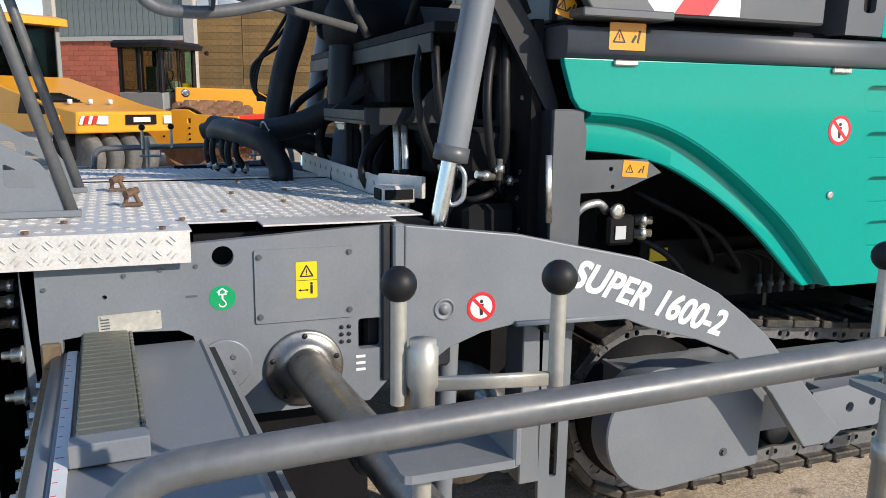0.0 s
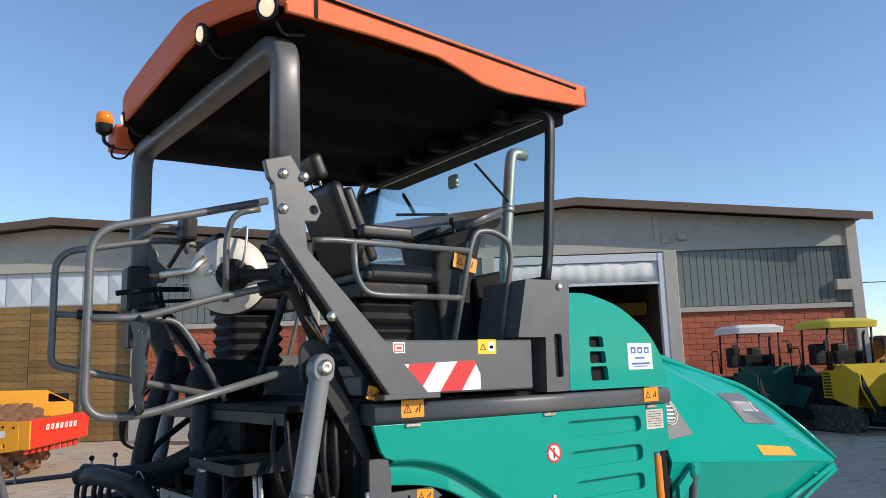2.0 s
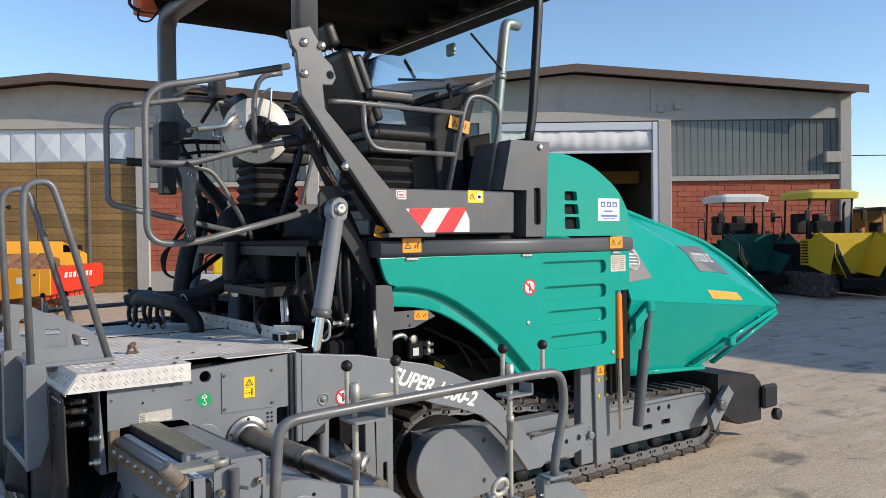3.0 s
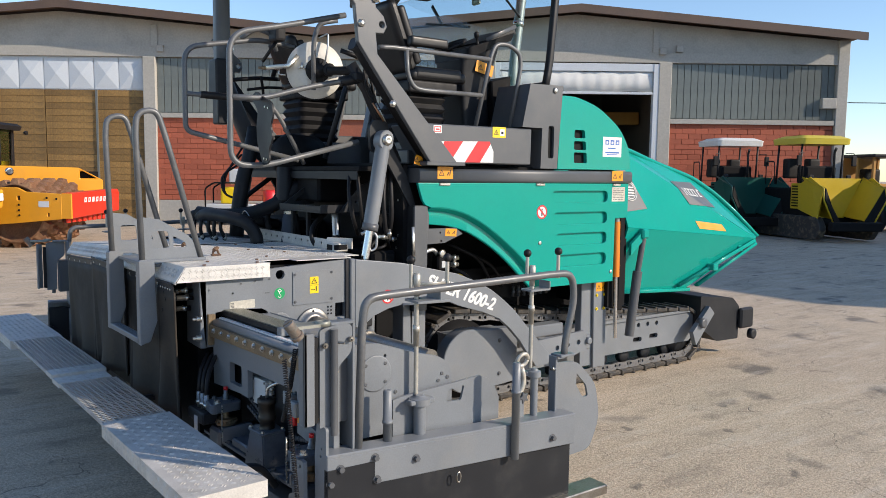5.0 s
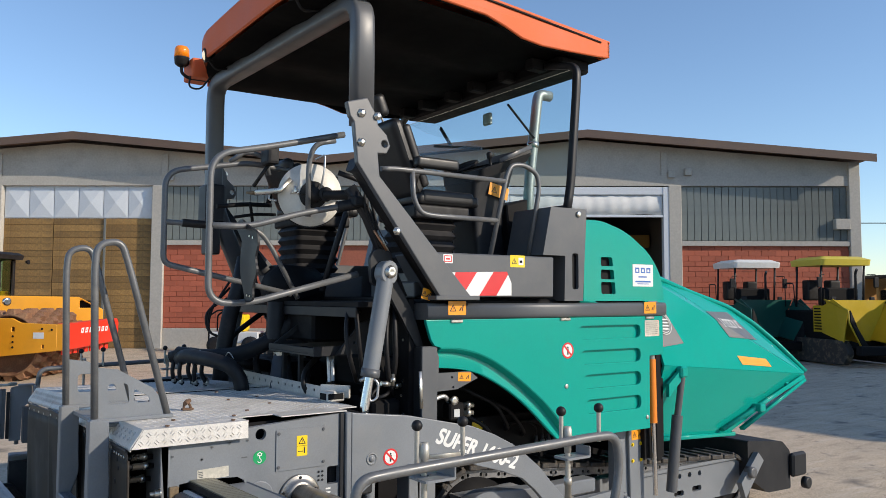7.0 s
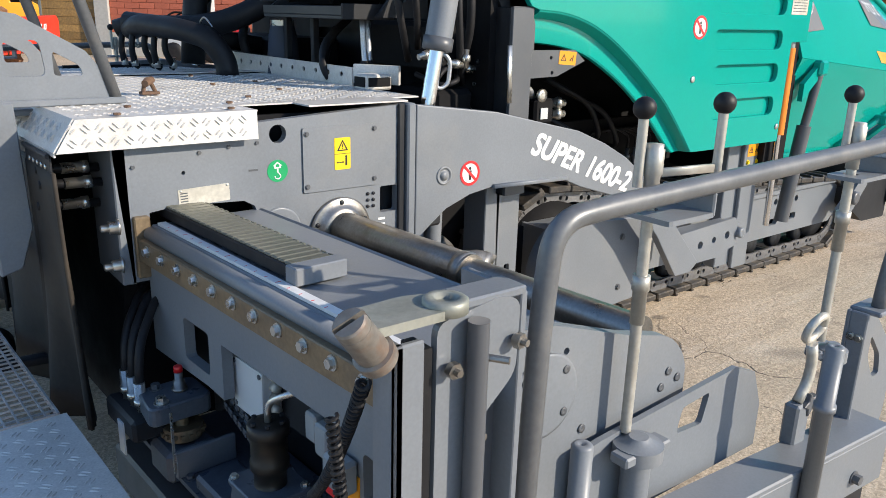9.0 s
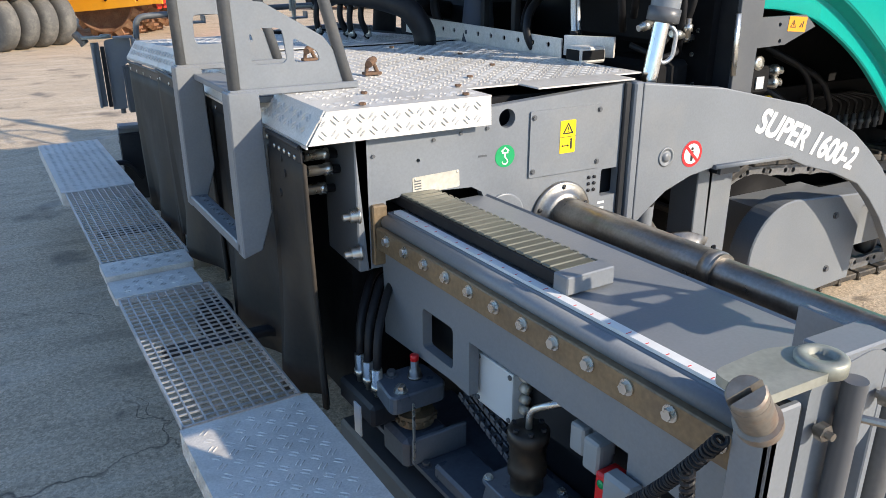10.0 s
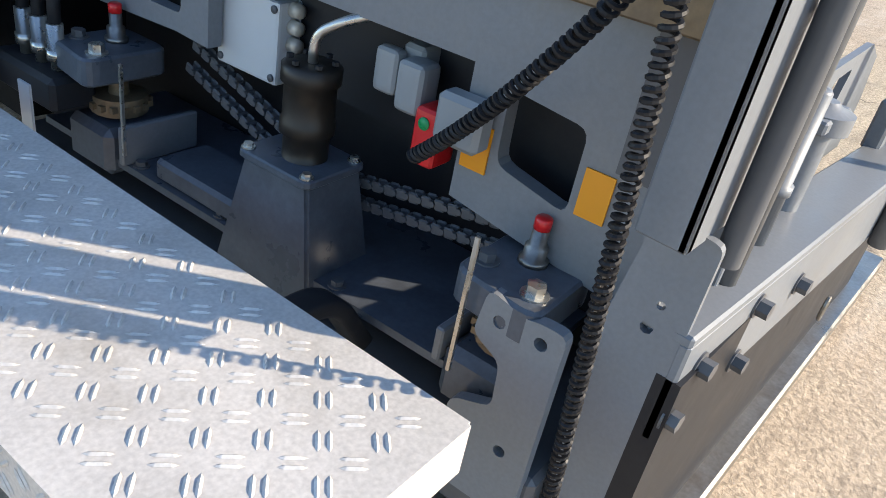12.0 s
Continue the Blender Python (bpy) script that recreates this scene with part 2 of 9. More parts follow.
def sweep(bm, path, profile, up=(0, 0, 1)):
    """A closed 2D profile carried along a 3D path, with end caps."""
    path = [Vector(p) for p in path]
    rings = []
    side = None
    for i, p in enumerate(path):
        d = (path[min(i + 1, len(path) - 1)] - path[max(i - 1, 0)]).normalized()
        if side is None:
            u = Vector(up)
            if abs(d.dot(u)) > 0.95:
                u = Vector((1, 0, 0))
            side = d.cross(u).normalized()
        else:
            side = (side - d * side.dot(d)).normalized()
        top = side.cross(d)
        rings.append([bm.verts.new(p + side * a + top * b) for a, b in profile])
    k = len(profile)
    for r0, r1 in zip(rings, rings[1:]):
        for j in range(k):
            f = bm.faces.new((r0[j], r0[(j + 1) % k], r1[(j + 1) % k], r1[j]))
            f.smooth = k > 6
    bm.faces.new(list(reversed(rings[0])))
    bm.faces.new(rings[-1])
    return bm


def tube(bm, pts, r, radius=0.0, seg=12, fseg=6):
    path = fillet(pts, radius, fseg) if radius and len(pts) > 2 else pts
    return sweep(bm, path, circle(0, 0, r, seg))


def loft(bm, rings):
    """A skin through closed rings of equal count, capped at both ends."""
    vs = [[bm.verts.new(Vector(p)) for p in r] for r in rings]
    k = len(vs[0])
    for a, b in zip(vs, vs[1:]):
        for i in range(k):
            bm.faces.new((a[i], a[(i + 1) % k], b[(i + 1) % k], b[i])).smooth = True
    bm.faces.new(list(reversed(vs[0])))
    bm.faces.new(vs[-1])
    bmesh.ops.recalc_face_normals(bm, faces=bm.faces[:])
    return bm


def bar(bm, pts, w, h, radius=0.0, up=(0, 0, 1), soft=0.25):
    path = fillet(pts, radius) if radius and len(pts) > 2 else pts
    q = min(w, h) * soft
    return sweep(bm, path, rounded([(-w / 2, -h / 2), (w / 2, -h / 2), (w / 2, h / 2), (-w / 2, h / 2)], q, 2), up)


def cyl(bm, p, q, r, r2=None, seg=20, smooth=True):
    p, q = Vector(p), Vector(q)
    r2 = r if r2 is None else r2
    d = (q - p).normalized()
    s = d.cross(Vector((0, 0, 1)) if abs(d.z) < 0.9 else Vector((1, 0, 0))).normalized()
    t = d.cross(s)
    a = [bm.verts.new(p + (s * math.cos(2 * math.pi * i / seg) + t * math.sin(2 * math.pi * i / seg)) * r) for i in range(seg)]
    b = [bm.verts.new(q + (s * math.cos(2 * math.pi * i / seg) + t * math.sin(2 * math.pi * i / seg)) * r2) for i in range(seg)]
    for i in range(seg):
        f = bm.faces.new((a[i], a[(i + 1) % seg], b[(i + 1) % seg], b[i]))
        f.smooth = smooth and seg > 6
    bm.faces.new(list(reversed(a)))
    bm.faces.new(b)
    bmesh.ops.recalc_face_normals(bm, faces=bm.faces[:]) if len(bm.faces) < 400 else None
    return bm


def lathe(bm, p, d, profile, seg=24):
    """A turned body on the axis through p along d; profile: rows of (distance along, radius)."""
    p, d = Vector(p), Vector(d).normalized()
    s = d.cross(Vector((0, 0, 1)) if abs(d.z) < 0.9 else Vector((1, 0, 0))).normalized()
    t = d.cross(s)
    rings = []
    for h, r in profile:
        rings.append([bm.verts.new(p + d * h + (s * math.cos(2 * math.pi * i / seg) + t * math.sin(2 * math.pi * i / seg)) * max(r, 1e-4)) for i in range(seg)])
    for a, b in zip(rings, rings[1:]):
        for i in range(seg):
            f = bm.faces.new((a[i], a[(i + 1) % seg], b[(i + 1) % seg], b[i]))
            f.smooth = True
    bm.faces.new(list(reversed(rings[0])))
    bm.faces.new(rings[-1])
    return bm


def ball(bm, c, r, seg=20):
    g = bmesh.ops.create_uvsphere(bm, u_segments=seg, v_segments=seg // 2, radius=r)
    bmesh.ops.translate(bm, verts=g["verts"], vec=Vector(c))
    for v in g["verts"]:
        for f in v.link_faces:
            f.smooth = True
    return bm


def bolt(bm, p, d, r=0.012, h=0.010, washer=True):
    p, d = Vector(p), Vector(d).normalized()
    if washer:
        cyl(bm, p, p + d * 0.003, r * 1.45, seg=14)
    cyl(bm, p + d * 0.002, p + d * h, r, seg=6)
    return bm


def quad(bm, a, b, c, d):
    bm.faces.new([bm.verts.new(Vector(p)) for p in (a, b, c, d)])
    return bm


def panel(bm, pts, thick):
    """A flat panel through 3D corner points, given thickness towards its back."""
    vs = [Vector(p) for p in pts]
    nrm = Vector((0, 0, 0))
    for i in range(1, len(vs) - 1):
        nrm += (vs[i] - vs[0]).cross(vs[i + 1] - vs[0])
    nrm.normalize()
    a = [bm.verts.new(v) for v in vs]
    b = [bm.verts.new(v - nrm * thick) for v in vs]
    bm.faces.new(a)
    bm.faces.new(list(reversed(b)))
    for i in range(len(vs)):
        j = (i + 1) % len(vs)
        bm.faces.new((a[j], a[i], b[i], b[j]))
    return bm


def thing(name, label, category, group="", kind=""):
    return tagged(new(name), label, category, group, kind)


def part(name, bm, mat, parent=None, label=""):
    for e in bm.edges:
        if len(e.link_faces) == 2 and e.calc_face_angle(0) > 0.62:
            e.smooth = False
    data = bpy.data.meshes.new(name)
    bm.to_mesh(data)
    bm.free()
    data.materials.append(mat)
    ob = new(name, data)
    if parent is not None:
        ob.parent = parent
    if label:
        tagged(ob, label)
    return ob


def same(name, ob, m, parent):
    """Another object on the same mesh."""
    o = new(name, ob.data)
    o.parent = parent
    o.matrix_basis = m
    return o


def B():
    return bmesh.new()


YC = 3.45                                   # centre line of the machine


def mirror_mesh(bm):
    """The same shape on the machine's other side."""
    for v in bm.verts:
        v.co.y = 2 * YC - v.co.y
    bmesh.ops.reverse_faces(bm, faces=bm.faces[:])
    return bm


# ---- the yard ----
def ground_material():
    m = bpy.data.materials.new("yard_concrete")
    m.use_nodes = True
    n, l = m.node_tree.nodes, m.node_tree.links
    b = n["Principled BSDF"]
    co = n.new("ShaderNodeTexCoord").outputs["Object"]

    def noise_at(scale, detail=6, rough=0.6, lo=0.3, hi=0.7, a=0.0, z=1.0):
        t = n.new("ShaderNodeTexNoise")
        t.inputs["Scale"].default_value, t.inputs["Detail"].default_value, t.inputs["Roughness"].default_value = scale, detail, rough
        l.new(co, t.inputs["Vector"])
        r = n.new("ShaderNodeMapRange")
        r.inputs["From Min"].default_value, r.inputs["From Max"].default_value = lo, hi
        r.inputs["To Min"].default_value, r.inputs["To Max"].default_value = a, z
        l.new(t.outputs["Fac"], r.inputs["Value"])
        return r.outputs[0], t

    def mix(fac, c1, c2):
        x = n.new("ShaderNodeMixRGB")
        l.new(fac, x.inputs["Fac"])
        for k, c in (("Color1", c1), ("Color2", c2)):
            if isinstance(c, tuple):
                x.inputs[k].default_value = (*c, 1)
            else:
                l.new(c, x.inputs[k])
        return x.outputs[0]

    big, _ = noise_at(0.35, 5, 0.55)
    mid, _ = noise_at(2.2, 8, 0.65, 0.35, 0.65)
    fine, fine_t = noise_at(45, 4, 0.7, 0.3, 0.7)
    c = mix(big, (0.51, 0.40, 0.285), (0.64, 0.52, 0.38))
    c = mix(mid, c, (0.52, 0.42, 0.305))
    c2 = n.new("ShaderNodeMixRGB")
    c2.blend_type = "MULTIPLY"
    c2.inputs["Fac"].default_value = 0.75
    l.new(c, c2.inputs["Color1"])
    l.new(mix(fine, (0.62, 0.6, 0.58), (1.2, 1.2, 1.2)), c2.inputs["Color2"])
    c = c2.outputs[0]
    # light aggregate chips
    chip = n.new("ShaderNodeTexVoronoi")
    chip.inputs["Scale"].default_value = 75
    l.new(co, chip.inputs["Vector"])
    cr = n.new("ShaderNodeMapRange")
    cr.inputs["From Min"].default_value, cr.inputs["From Max"].default_value = 0.12, 0.3
    cr.inputs["To Min"].default_value, cr.inputs["To Max"].default_value = 0.4, 0.0
    l.new(chip.outputs["Distance"], cr.inputs["Value"])
    c = mix(cr.outputs[0], c, (0.52, 0.46, 0.38))
    # loose grit: small stones, each of its own tone
    grit = n.new("ShaderNodeTexVoronoi")
    grit.inputs["Scale"].default_value = 110
    l.new(co, grit.inputs["Vector"])
    gv = n.new("ShaderNodeSeparateColor")
    l.new(grit.outputs["Color"], gv.inputs[0])
    gm = n.new("ShaderNodeMapRange")
    gm.inputs["To Min"].default_value, gm.inputs["To Max"].default_value = 0.72, 1.2
    l.new(gv.outputs[0], gm.inputs["Value"])
    gh = n.new("ShaderNodeHueSaturation")
    l.new(c, gh.inputs["Color"])
    l.new(gm.outputs[0], gh.inputs["Value"])
    c = gh.outputs[0]
    # darker worn patches
    worn, _ = noise_at(0.9, 7, 0.7, 0.5, 0.68, 0.0, 0.25)
    c = mix(worn, c, (0.16, 0.14, 0.115))
    # cracks along the edges of large warped cells
    warp = n.new("ShaderNodeTexNoise")
    warp.inputs["Scale"].default_value, warp.inputs["Detail"].default_value = 1.7, 5
    l.new(co, warp.inputs["Vector"])
    add = n.new("ShaderNodeVectorMath")
    add.operation = "MULTIPLY_ADD"
    l.new(warp.outputs["Color"], add.inputs[0])
    add.inputs[1].default_value = (0.9, 0.9, 0.0)
    l.new(co, add.inputs[2])
    crack = n.new("ShaderNodeTexVoronoi")
    crack.feature = "DISTANCE_TO_EDGE"
    crack.inputs["Scale"].default_value = 1.15
    l.new(add.outputs[0], crack.inputs["Vector"])
    ck = n.new("ShaderNodeMapRange")
    ck.inputs["From Min"].default_value, ck.inputs["From Max"].default_value = 0.001, 0.006
    ck.inputs["To Min"].default_value, ck.inputs["To Max"].default_value = 1.0, 0.0
    l.new(crack.outputs["Distance"], ck.inputs["Value"])
    part_gate, _ = noise_at(0.9, 3, 0.5, 0.46, 0.62, 0.0, 0.85)
    cm = n.new("ShaderNodeMath")
    cm.operation = "MULTIPLY"
    l.new(ck.outputs[0], cm.inputs[0])
    l.new(part_gate, cm.inputs[1])
    c = mix(cm.outputs[0], c, (0.07, 0.055, 0.045))
    # oil stains
    pale, _ = noise_at(0.8, 9, 0.72, 0.56, 0.68, 0.0, 0.45)
    c = mix(pale, c, (0.52, 0.45, 0.37))
    st, _ = noise_at(1.6, 3, 0.5, 0.60, 0.70, 0.0, 0.7)
    c = mix(st, c, (0.075, 0.066, 0.058))
    drip, _ = noise_at(4.2, 2, 0.4, 0.70, 0.76, 0.0, 0.6)
    c = mix(drip, c, (0.06, 0.055, 0.05))
    # dusty streaks drawn out along the driving lane
    drawn = n.new("ShaderNodeVectorMath")
    drawn.operation = "MULTIPLY"
    drawn.inputs[1].default_value = (0.9, 4.5, 1.0)
    l.new(co, drawn.inputs[0])
    streak = n.new("ShaderNodeTexNoise")
    streak.inputs["Scale"].default_value, streak.inputs["Detail"].default_value, streak.inputs["Roughness"].default_value = 1.1, 8, 0.7
    l.new(drawn.outputs[0], streak.inputs["Vector"])
    sr = n.new("ShaderNodeMapRange")
    sr.inputs["From Min"].default_value, sr.inputs["From Max"].default_value = 0.52, 0.66
    sr.inputs["To Min"].default_value, sr.inputs["To Max"].default_value = 0.0, 0.37
    l.new(streak.outputs["Fac"], sr.inputs["Value"])
    c = mix(sr.outputs[0], c, (0.66, 0.58, 0.48))
    sd_ = n.new("ShaderNodeMapRange")
    sd_.inputs["From Min"].default_value, sd_.inputs["From Max"].default_value = 0.46, 0.34
    sd_.inputs["To Min"].default_value, sd_.inputs["To Max"].default_value = 0.0, 0.5
    l.new(streak.outputs["Fac"], sd_.inputs["Value"])
    c = mix(sd_.outputs[0], c, (0.22, 0.175, 0.13))
    l.new(c, b.inputs["Base Color"])
    b.inputs["Roughness"].default_value = 0.85
    bp = n.new("ShaderNodeBump")
    bp.inputs["Strength"].default_value = 0.5
    bp.inputs["Distance"].default_value = 0.012
    h = n.new("ShaderNodeMath")
    h.operation = "SUBTRACT"
    l.new(fine_t.outputs["Fac"], h.inputs[0])
    l.new(cm.outputs[0], h.inputs[1])
    l.new(h.outputs[0], bp.inputs["Height"])
    l.new(bp.outputs[0], b.inputs["Normal"])
    return m


bm = B()
quad(bm, (-900, -900, 0), (900, -900, 0), (900, 900, 0), (-900, 900, 0))
tagged(part("ground", bm, ground_material()), "worn cracked concrete yard with oil stains and loose grit", "ground", kind="structure")

# ---- the hall: a long front with shallow gables, bays alternating between doors and glazed brick ----
FACE = Matrix(((0.8113, 0.5846, 0, 22.67), (-0.5846, 0.8113, 0, 16.93), (0, 0, 1, 0), (0, 0, 0, 1)))   # u along the front
CONCRETE = material("weathered_concrete", (0.42, 0.40, 0.36), 0.8, 0, 0.1, 0.8, 0.08, 14, 0.2, 20, (0.22, 0.21, 0.19), 0.45, 0.9)
PILLAR = material("pillar_concrete", (0.42, 0.40, 0.36), 0.8, 0, 0.1, 1.2, 0.08, 14, 0.2, 20, (0.26, 0.25, 0.22), 0.4, 1.2)
FASCIA = material("brown_fascia", (0.115, 0.075, 0.055), 0.6, 0, 0.12, 1.5, 0.06, 20, 0.05, 20)
BRICK = material("red_block", (0.40, 0.105, 0.058), 0.8, 0, 0.1, 2.0, 0.1, 30, 0.25, 40, (0.32, 0.10, 0.06), 0.4, 1.0, rand=0.14)
MORTAR = material("mortar", (0.29, 0.095, 0.06), 0.9, 0, 0.1, 2, 0.1, 20, 0.1, 20)
# broad tone variation stands in for blotchy reflections on the panes
U_GLASS = material("ribbed_cast_glass", (0.15, 0.165, 0.155), 0.2, 0, 0.45, 0.5, 0.04, 20, 0.03, 10, (0.16, 0.18, 0.18), 0.5, 0.35)
GLAZING_BAR = material("glazing_bar", (0.15, 0.16, 0.155), 0.35, 0.1, 0.1, 2)
SHEET = material("white_sheet_panel", (0.60, 0.64, 0.68), 0.5, 0, 0.06, 1.5, 0.03, 20, 0.03, 10, (0.45, 0.47, 0.48), 0.3, 1.5)
PLANK = material("door_plank", (0.27, 0.155, 0.05), 0.65, 0, 0.4, 1.1, 0.2, 18, 0.15, 30, (0.085, 0.065, 0.035), 0.75, 1.0, rand=0.25)
INSIDE = material("hall_inside_dark", (0.10, 0.095, 0.085), 0.9, 0, 0.1, 1)
BEAM_Y = material("crane_beam", (0.30, 0.16, 0.03), 0.6, 0, 0.1, 2)
ROOFING = material("roof_sheet", (0.16, 0.10, 0.075), 0.8, 0, 0.1, 1)


def facade(name, bm, mat, parent, label=""):
    o = part(name, bm, mat, parent, label)
    return o


hall = thing("industrial_hall", "long low industrial hall with brown gabled eaves", "building", kind="structure")
hall.matrix_world = FACE


def ubox(u0, u1, o0, o1, z0, z1, bev=0.0):
    return box(B(), u0, u1, o0, o1, z0, z1, bev)


BAYS = [-38.9, -32.5, -26.05, -19.8, -13.4, -6.9, -0.22, 6.5]
APEX = [(-42.8, 8.10), (-33.2, 7.2), (-22.8, 8.10), (-13.4, 7.2), (-3.6, 8.16), (6.98, 7.25)]


def roof_z(u):
    for (a, za), (b, zb) in zip(APEX, APEX[1:]):
        if a <= u <= b:
            return za + (zb - za) * (u - a) / (b - a)
    return 7.3


# upper wall, cut to the roof's slopes
us = [-42.8, -33.2, -23.2, -13.4, -3.6, 6.74]
bm = B()
plate(bm, [(-42.8, 6.55), (6.74, 6.55)] + [(u, roof_z(u) - 0.2) for u in reversed(us)], -0.25, 0.0, "y")
facade("upper_wall", bm, CONCRETE, hall, "weathered concrete gable wall")
facade("lintel", ubox(-42.8, 6.74, -0.25, 0.06, 6.2, 6.57), PILLAR, hall)
for (a, za), (b, zb) in zip(APEX, APEX[1:]):
    bm = B()
    panel(bm, [(a, 0.78, za), (a, -24, za), (b, -24, zb), (b, 0.78, zb)], 0.10)
    bmesh.ops.recalc_face_normals(bm, faces=bm.faces[:])
    facade("roof", bm, ROOFING, hall)
    bm = B()
    plate(bm, [(a, za - 0.26), (b, zb - 0.26), (b, zb + 0.03), (a, za + 0.03)], 0.78, 0.83, "y")
    facade("fascia", bm, FASCIA, hall, "brown sheet-metal eaves fascia")
for u in BAYS:
    w = 0.48 if u < 6 else 0.42
    bm = B()
    box(bm, u - w / 2, u + w / 2, -0.3, 0.12, 0, 6.2 if u < 6 else 7.1, 0.02)
    if u > 6:
        box(bm, u - 0.75, u - 0.2, -0.1, 0.15, 4.55, 4.95, 0.02)
    facade("pillar", bm, PILLAR, hall)
for u in (-26.0, -19.6, -0.6, -6.9):
    facade("pilaster", ubox(u - 0.12, u + 0.12, 0.0, 0.07, 6.57, roof_z(u) - 0.4, 0.01), PILLAR, hall)


def glazed_bay(a, b, bricks):
    n_glass = int((b - a) / 0.26)
    facade("window_sill", ubox(a, b, -0.2, 0.10, 3.92, 4.10, 0.01), PILLAR, hall)
    win = facade("window", ubox(a, b, -0.16, -0.10, 4.10, 6.2), GLAZING_BAR, hall, "strip window of vertical ribbed cast-glass channels")
    step = (b - a) / n_glass
    first = None
    for i in range(n_glass):
        if first is None:
            bm = B()
            plate(bm, [(0.006, -0.095), (0.012, -0.062), (step - 0.012, -0.062), (step - 0.006, -0.095)], 4.14, 6.16, "z")
            first = part("pane", bm, U_GLASS, win)
            first.matrix_basis = Matrix.Translation((a, 0, 0))
        else:
            same("pane", first, Matrix.Translation((a + i * step, 0, 0)), win)
    wall = facade("brick_wall", ubox(a, b, -0.25, -0.03, 0.0, 3.92), MORTAR, hall, "red split-block wall below the window")
    bw, bh = 0.50, 0.197
    data = None
    for r in range(20):
        x = a - (0.25 if r % 2 else 0.0)
        while x < b - 0.02:
            x0, x1 = max(x, a), min(x + bw, b)
            if x1 - x0 > 0.05 and bricks:
                full = abs(x1 - x0 - bw) < 1e-6
                if data is None and full:
                    bm = B()
                    box(bm, 0.006, bw - 0.006, -0.04, 0.0, 0.006, bh - 0.006, 0.006)
                    o = part("block", bm, BRICK, wall)
                    data = o
                    o.matrix_basis = Matrix.Translation((x0, 0, r * bh))
                elif full:
                    same("block", data, Matrix.Translation((x0, random.uniform(-0.004, 0.004), r * bh)), wall)
                else:
                    bm = B()
                    box(bm, 0.006, x1 - x0 - 0.006, -0.04, 0.0, 0.006, bh - 0.006)
                    o = part("block", bm, BRICK, wall)
                    o.matrix_basis = Matrix.Translation((x0, 0, r * bh))
            x += bw


glazed_bay(0.02, 6.28, True)
glazed_bay(-19.56, -13.64, True)
glazed_bay(-32.26, -26.29, True)
glazed_bay(-13.16, -7.14, False)
facade("plinth", ubox(-19.56, -13.64, -0.1, 0.03, 0.0, 0.78, 0.01), PILLAR, hall)

# closed timber door bay under folded white panels
door = facade("door_1", ubox(-25.8, -20.05, -0.22, -0.16, 0.02, 4.95), INSIDE, hall, "tall sliding doors of weathered brown planks")
rows, data = 20, None
for leaf, (u0, u1) in enumerate(((-25.8, -23.9), (-23.87, -21.93), (-21.88, -20.05))):
    for r in range(rows):
        bm = B()
        box(bm, 0, u1 - u0, -0.16, -0.10 + 0.006 * (leaf % 2), 0.004, 4.93 / rows - 0.004, 0.004)
        o = part("plank", bm, PLANK, door)
        o.matrix_basis = Matrix.Translation((u0, random.uniform(-0.006, 0.006), 0.02 + r * 4.93 / rows))
facade("door_post", ubox(-21.93, -21.86, -0.12, -0.04, 0.0, 4.93), GLAZING_BAR, door)
shut = facade("door_panel_row", ubox(-25.8, -20.05, -0.16, -0.10, 4.95, 6.2), SHEET, hall, "white folded sheet panels over the door")
for i in range(6):
    u0 = -25.78 + i * 0.955
    u1 = u0 + 0.93
    bm = B()
    p = [(u0, -0.08, 4.98), (u1, -0.08, 4.98), (u1, -0.08, 6.17), (u0, -0.08, 6.17)]
    c = ((u0 + u1) / 2, -0.01, 5.55)
    for j in range(4):
        bm.faces.new([bm.verts.new(Vector(q)) for q in (p[j], p[(j + 1) % 4], c)])
    bmesh.ops.remove_doubles(bm, verts=bm.verts[:], dist=1e-4)
    bmesh.ops.recalc_face_normals(bm, faces=bm.faces[:])
    part("panel", bm, SHEET, shut)

# open door bay with the rolled-up white curtain and the dark hall behind it
CURTAIN = material("white_curtain", (0.68, 0.68, 0.66), 0.7, 0, 0.06, 2, 0.03, 20, 0.05, 20)
opening = facade("door_frame", ubox(-0.66, -0.44, -0.2, 0.10, 0.0, 6.15, 0.01), SHEET, hall, "white steel frame of the open hall door")
facade("frame_side", ubox(-6.68, -6.48, -0.2, 0.10, 0.0, 6.15, 0.01), SHEET, opening)
facade("frame_head", ubox(-6.68, -0.44, -0.2, 0.08, 5.86, 6.15, 0.01), SHEET, opening)
bm = B()
cols = 60
for i in range(cols + 1):
    u = -6.48 + 5.8 * i / cols
    w = 0.012 * math.sin(i * 1.3) + 0.012 * math.sin(i * 0.47 + 1)
    bm.verts.new((u, 0.02 + w, 5.84))
    bm.verts.new((u, 0.04 + 0.5 * w, 5.45))
    bm.verts.new((u, 0.05 + 0.8 * w, 5.08 - 0.04 * math.sin(i * 0.21)))
bm.verts.ensure_lookup_table()
for i in range(cols):
    for k in range(2):
        f = bm.faces.new((bm.verts[3 * i + k], bm.verts[3 * i + 3 + k], bm.verts[3 * i + 4 + k], bm.verts[3 * i + 1 + k]))
        f.smooth = True
curtain = facade("roller_curtain", bm, CURTAIN, opening, "gathered white roll-up door curtain")
md = curtain.modifiers.new("thick", "SOLIDIFY")
md.thickness = 0.03
facade("curtain_bar", ubox(-6.48, -0.66, 0.0, 0.09, 5.0, 5.09, 0.01), SHEET, opening)
# inner walls and ceiling: the hall's dark is put into their base colour
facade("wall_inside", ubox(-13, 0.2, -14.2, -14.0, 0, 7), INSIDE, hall)
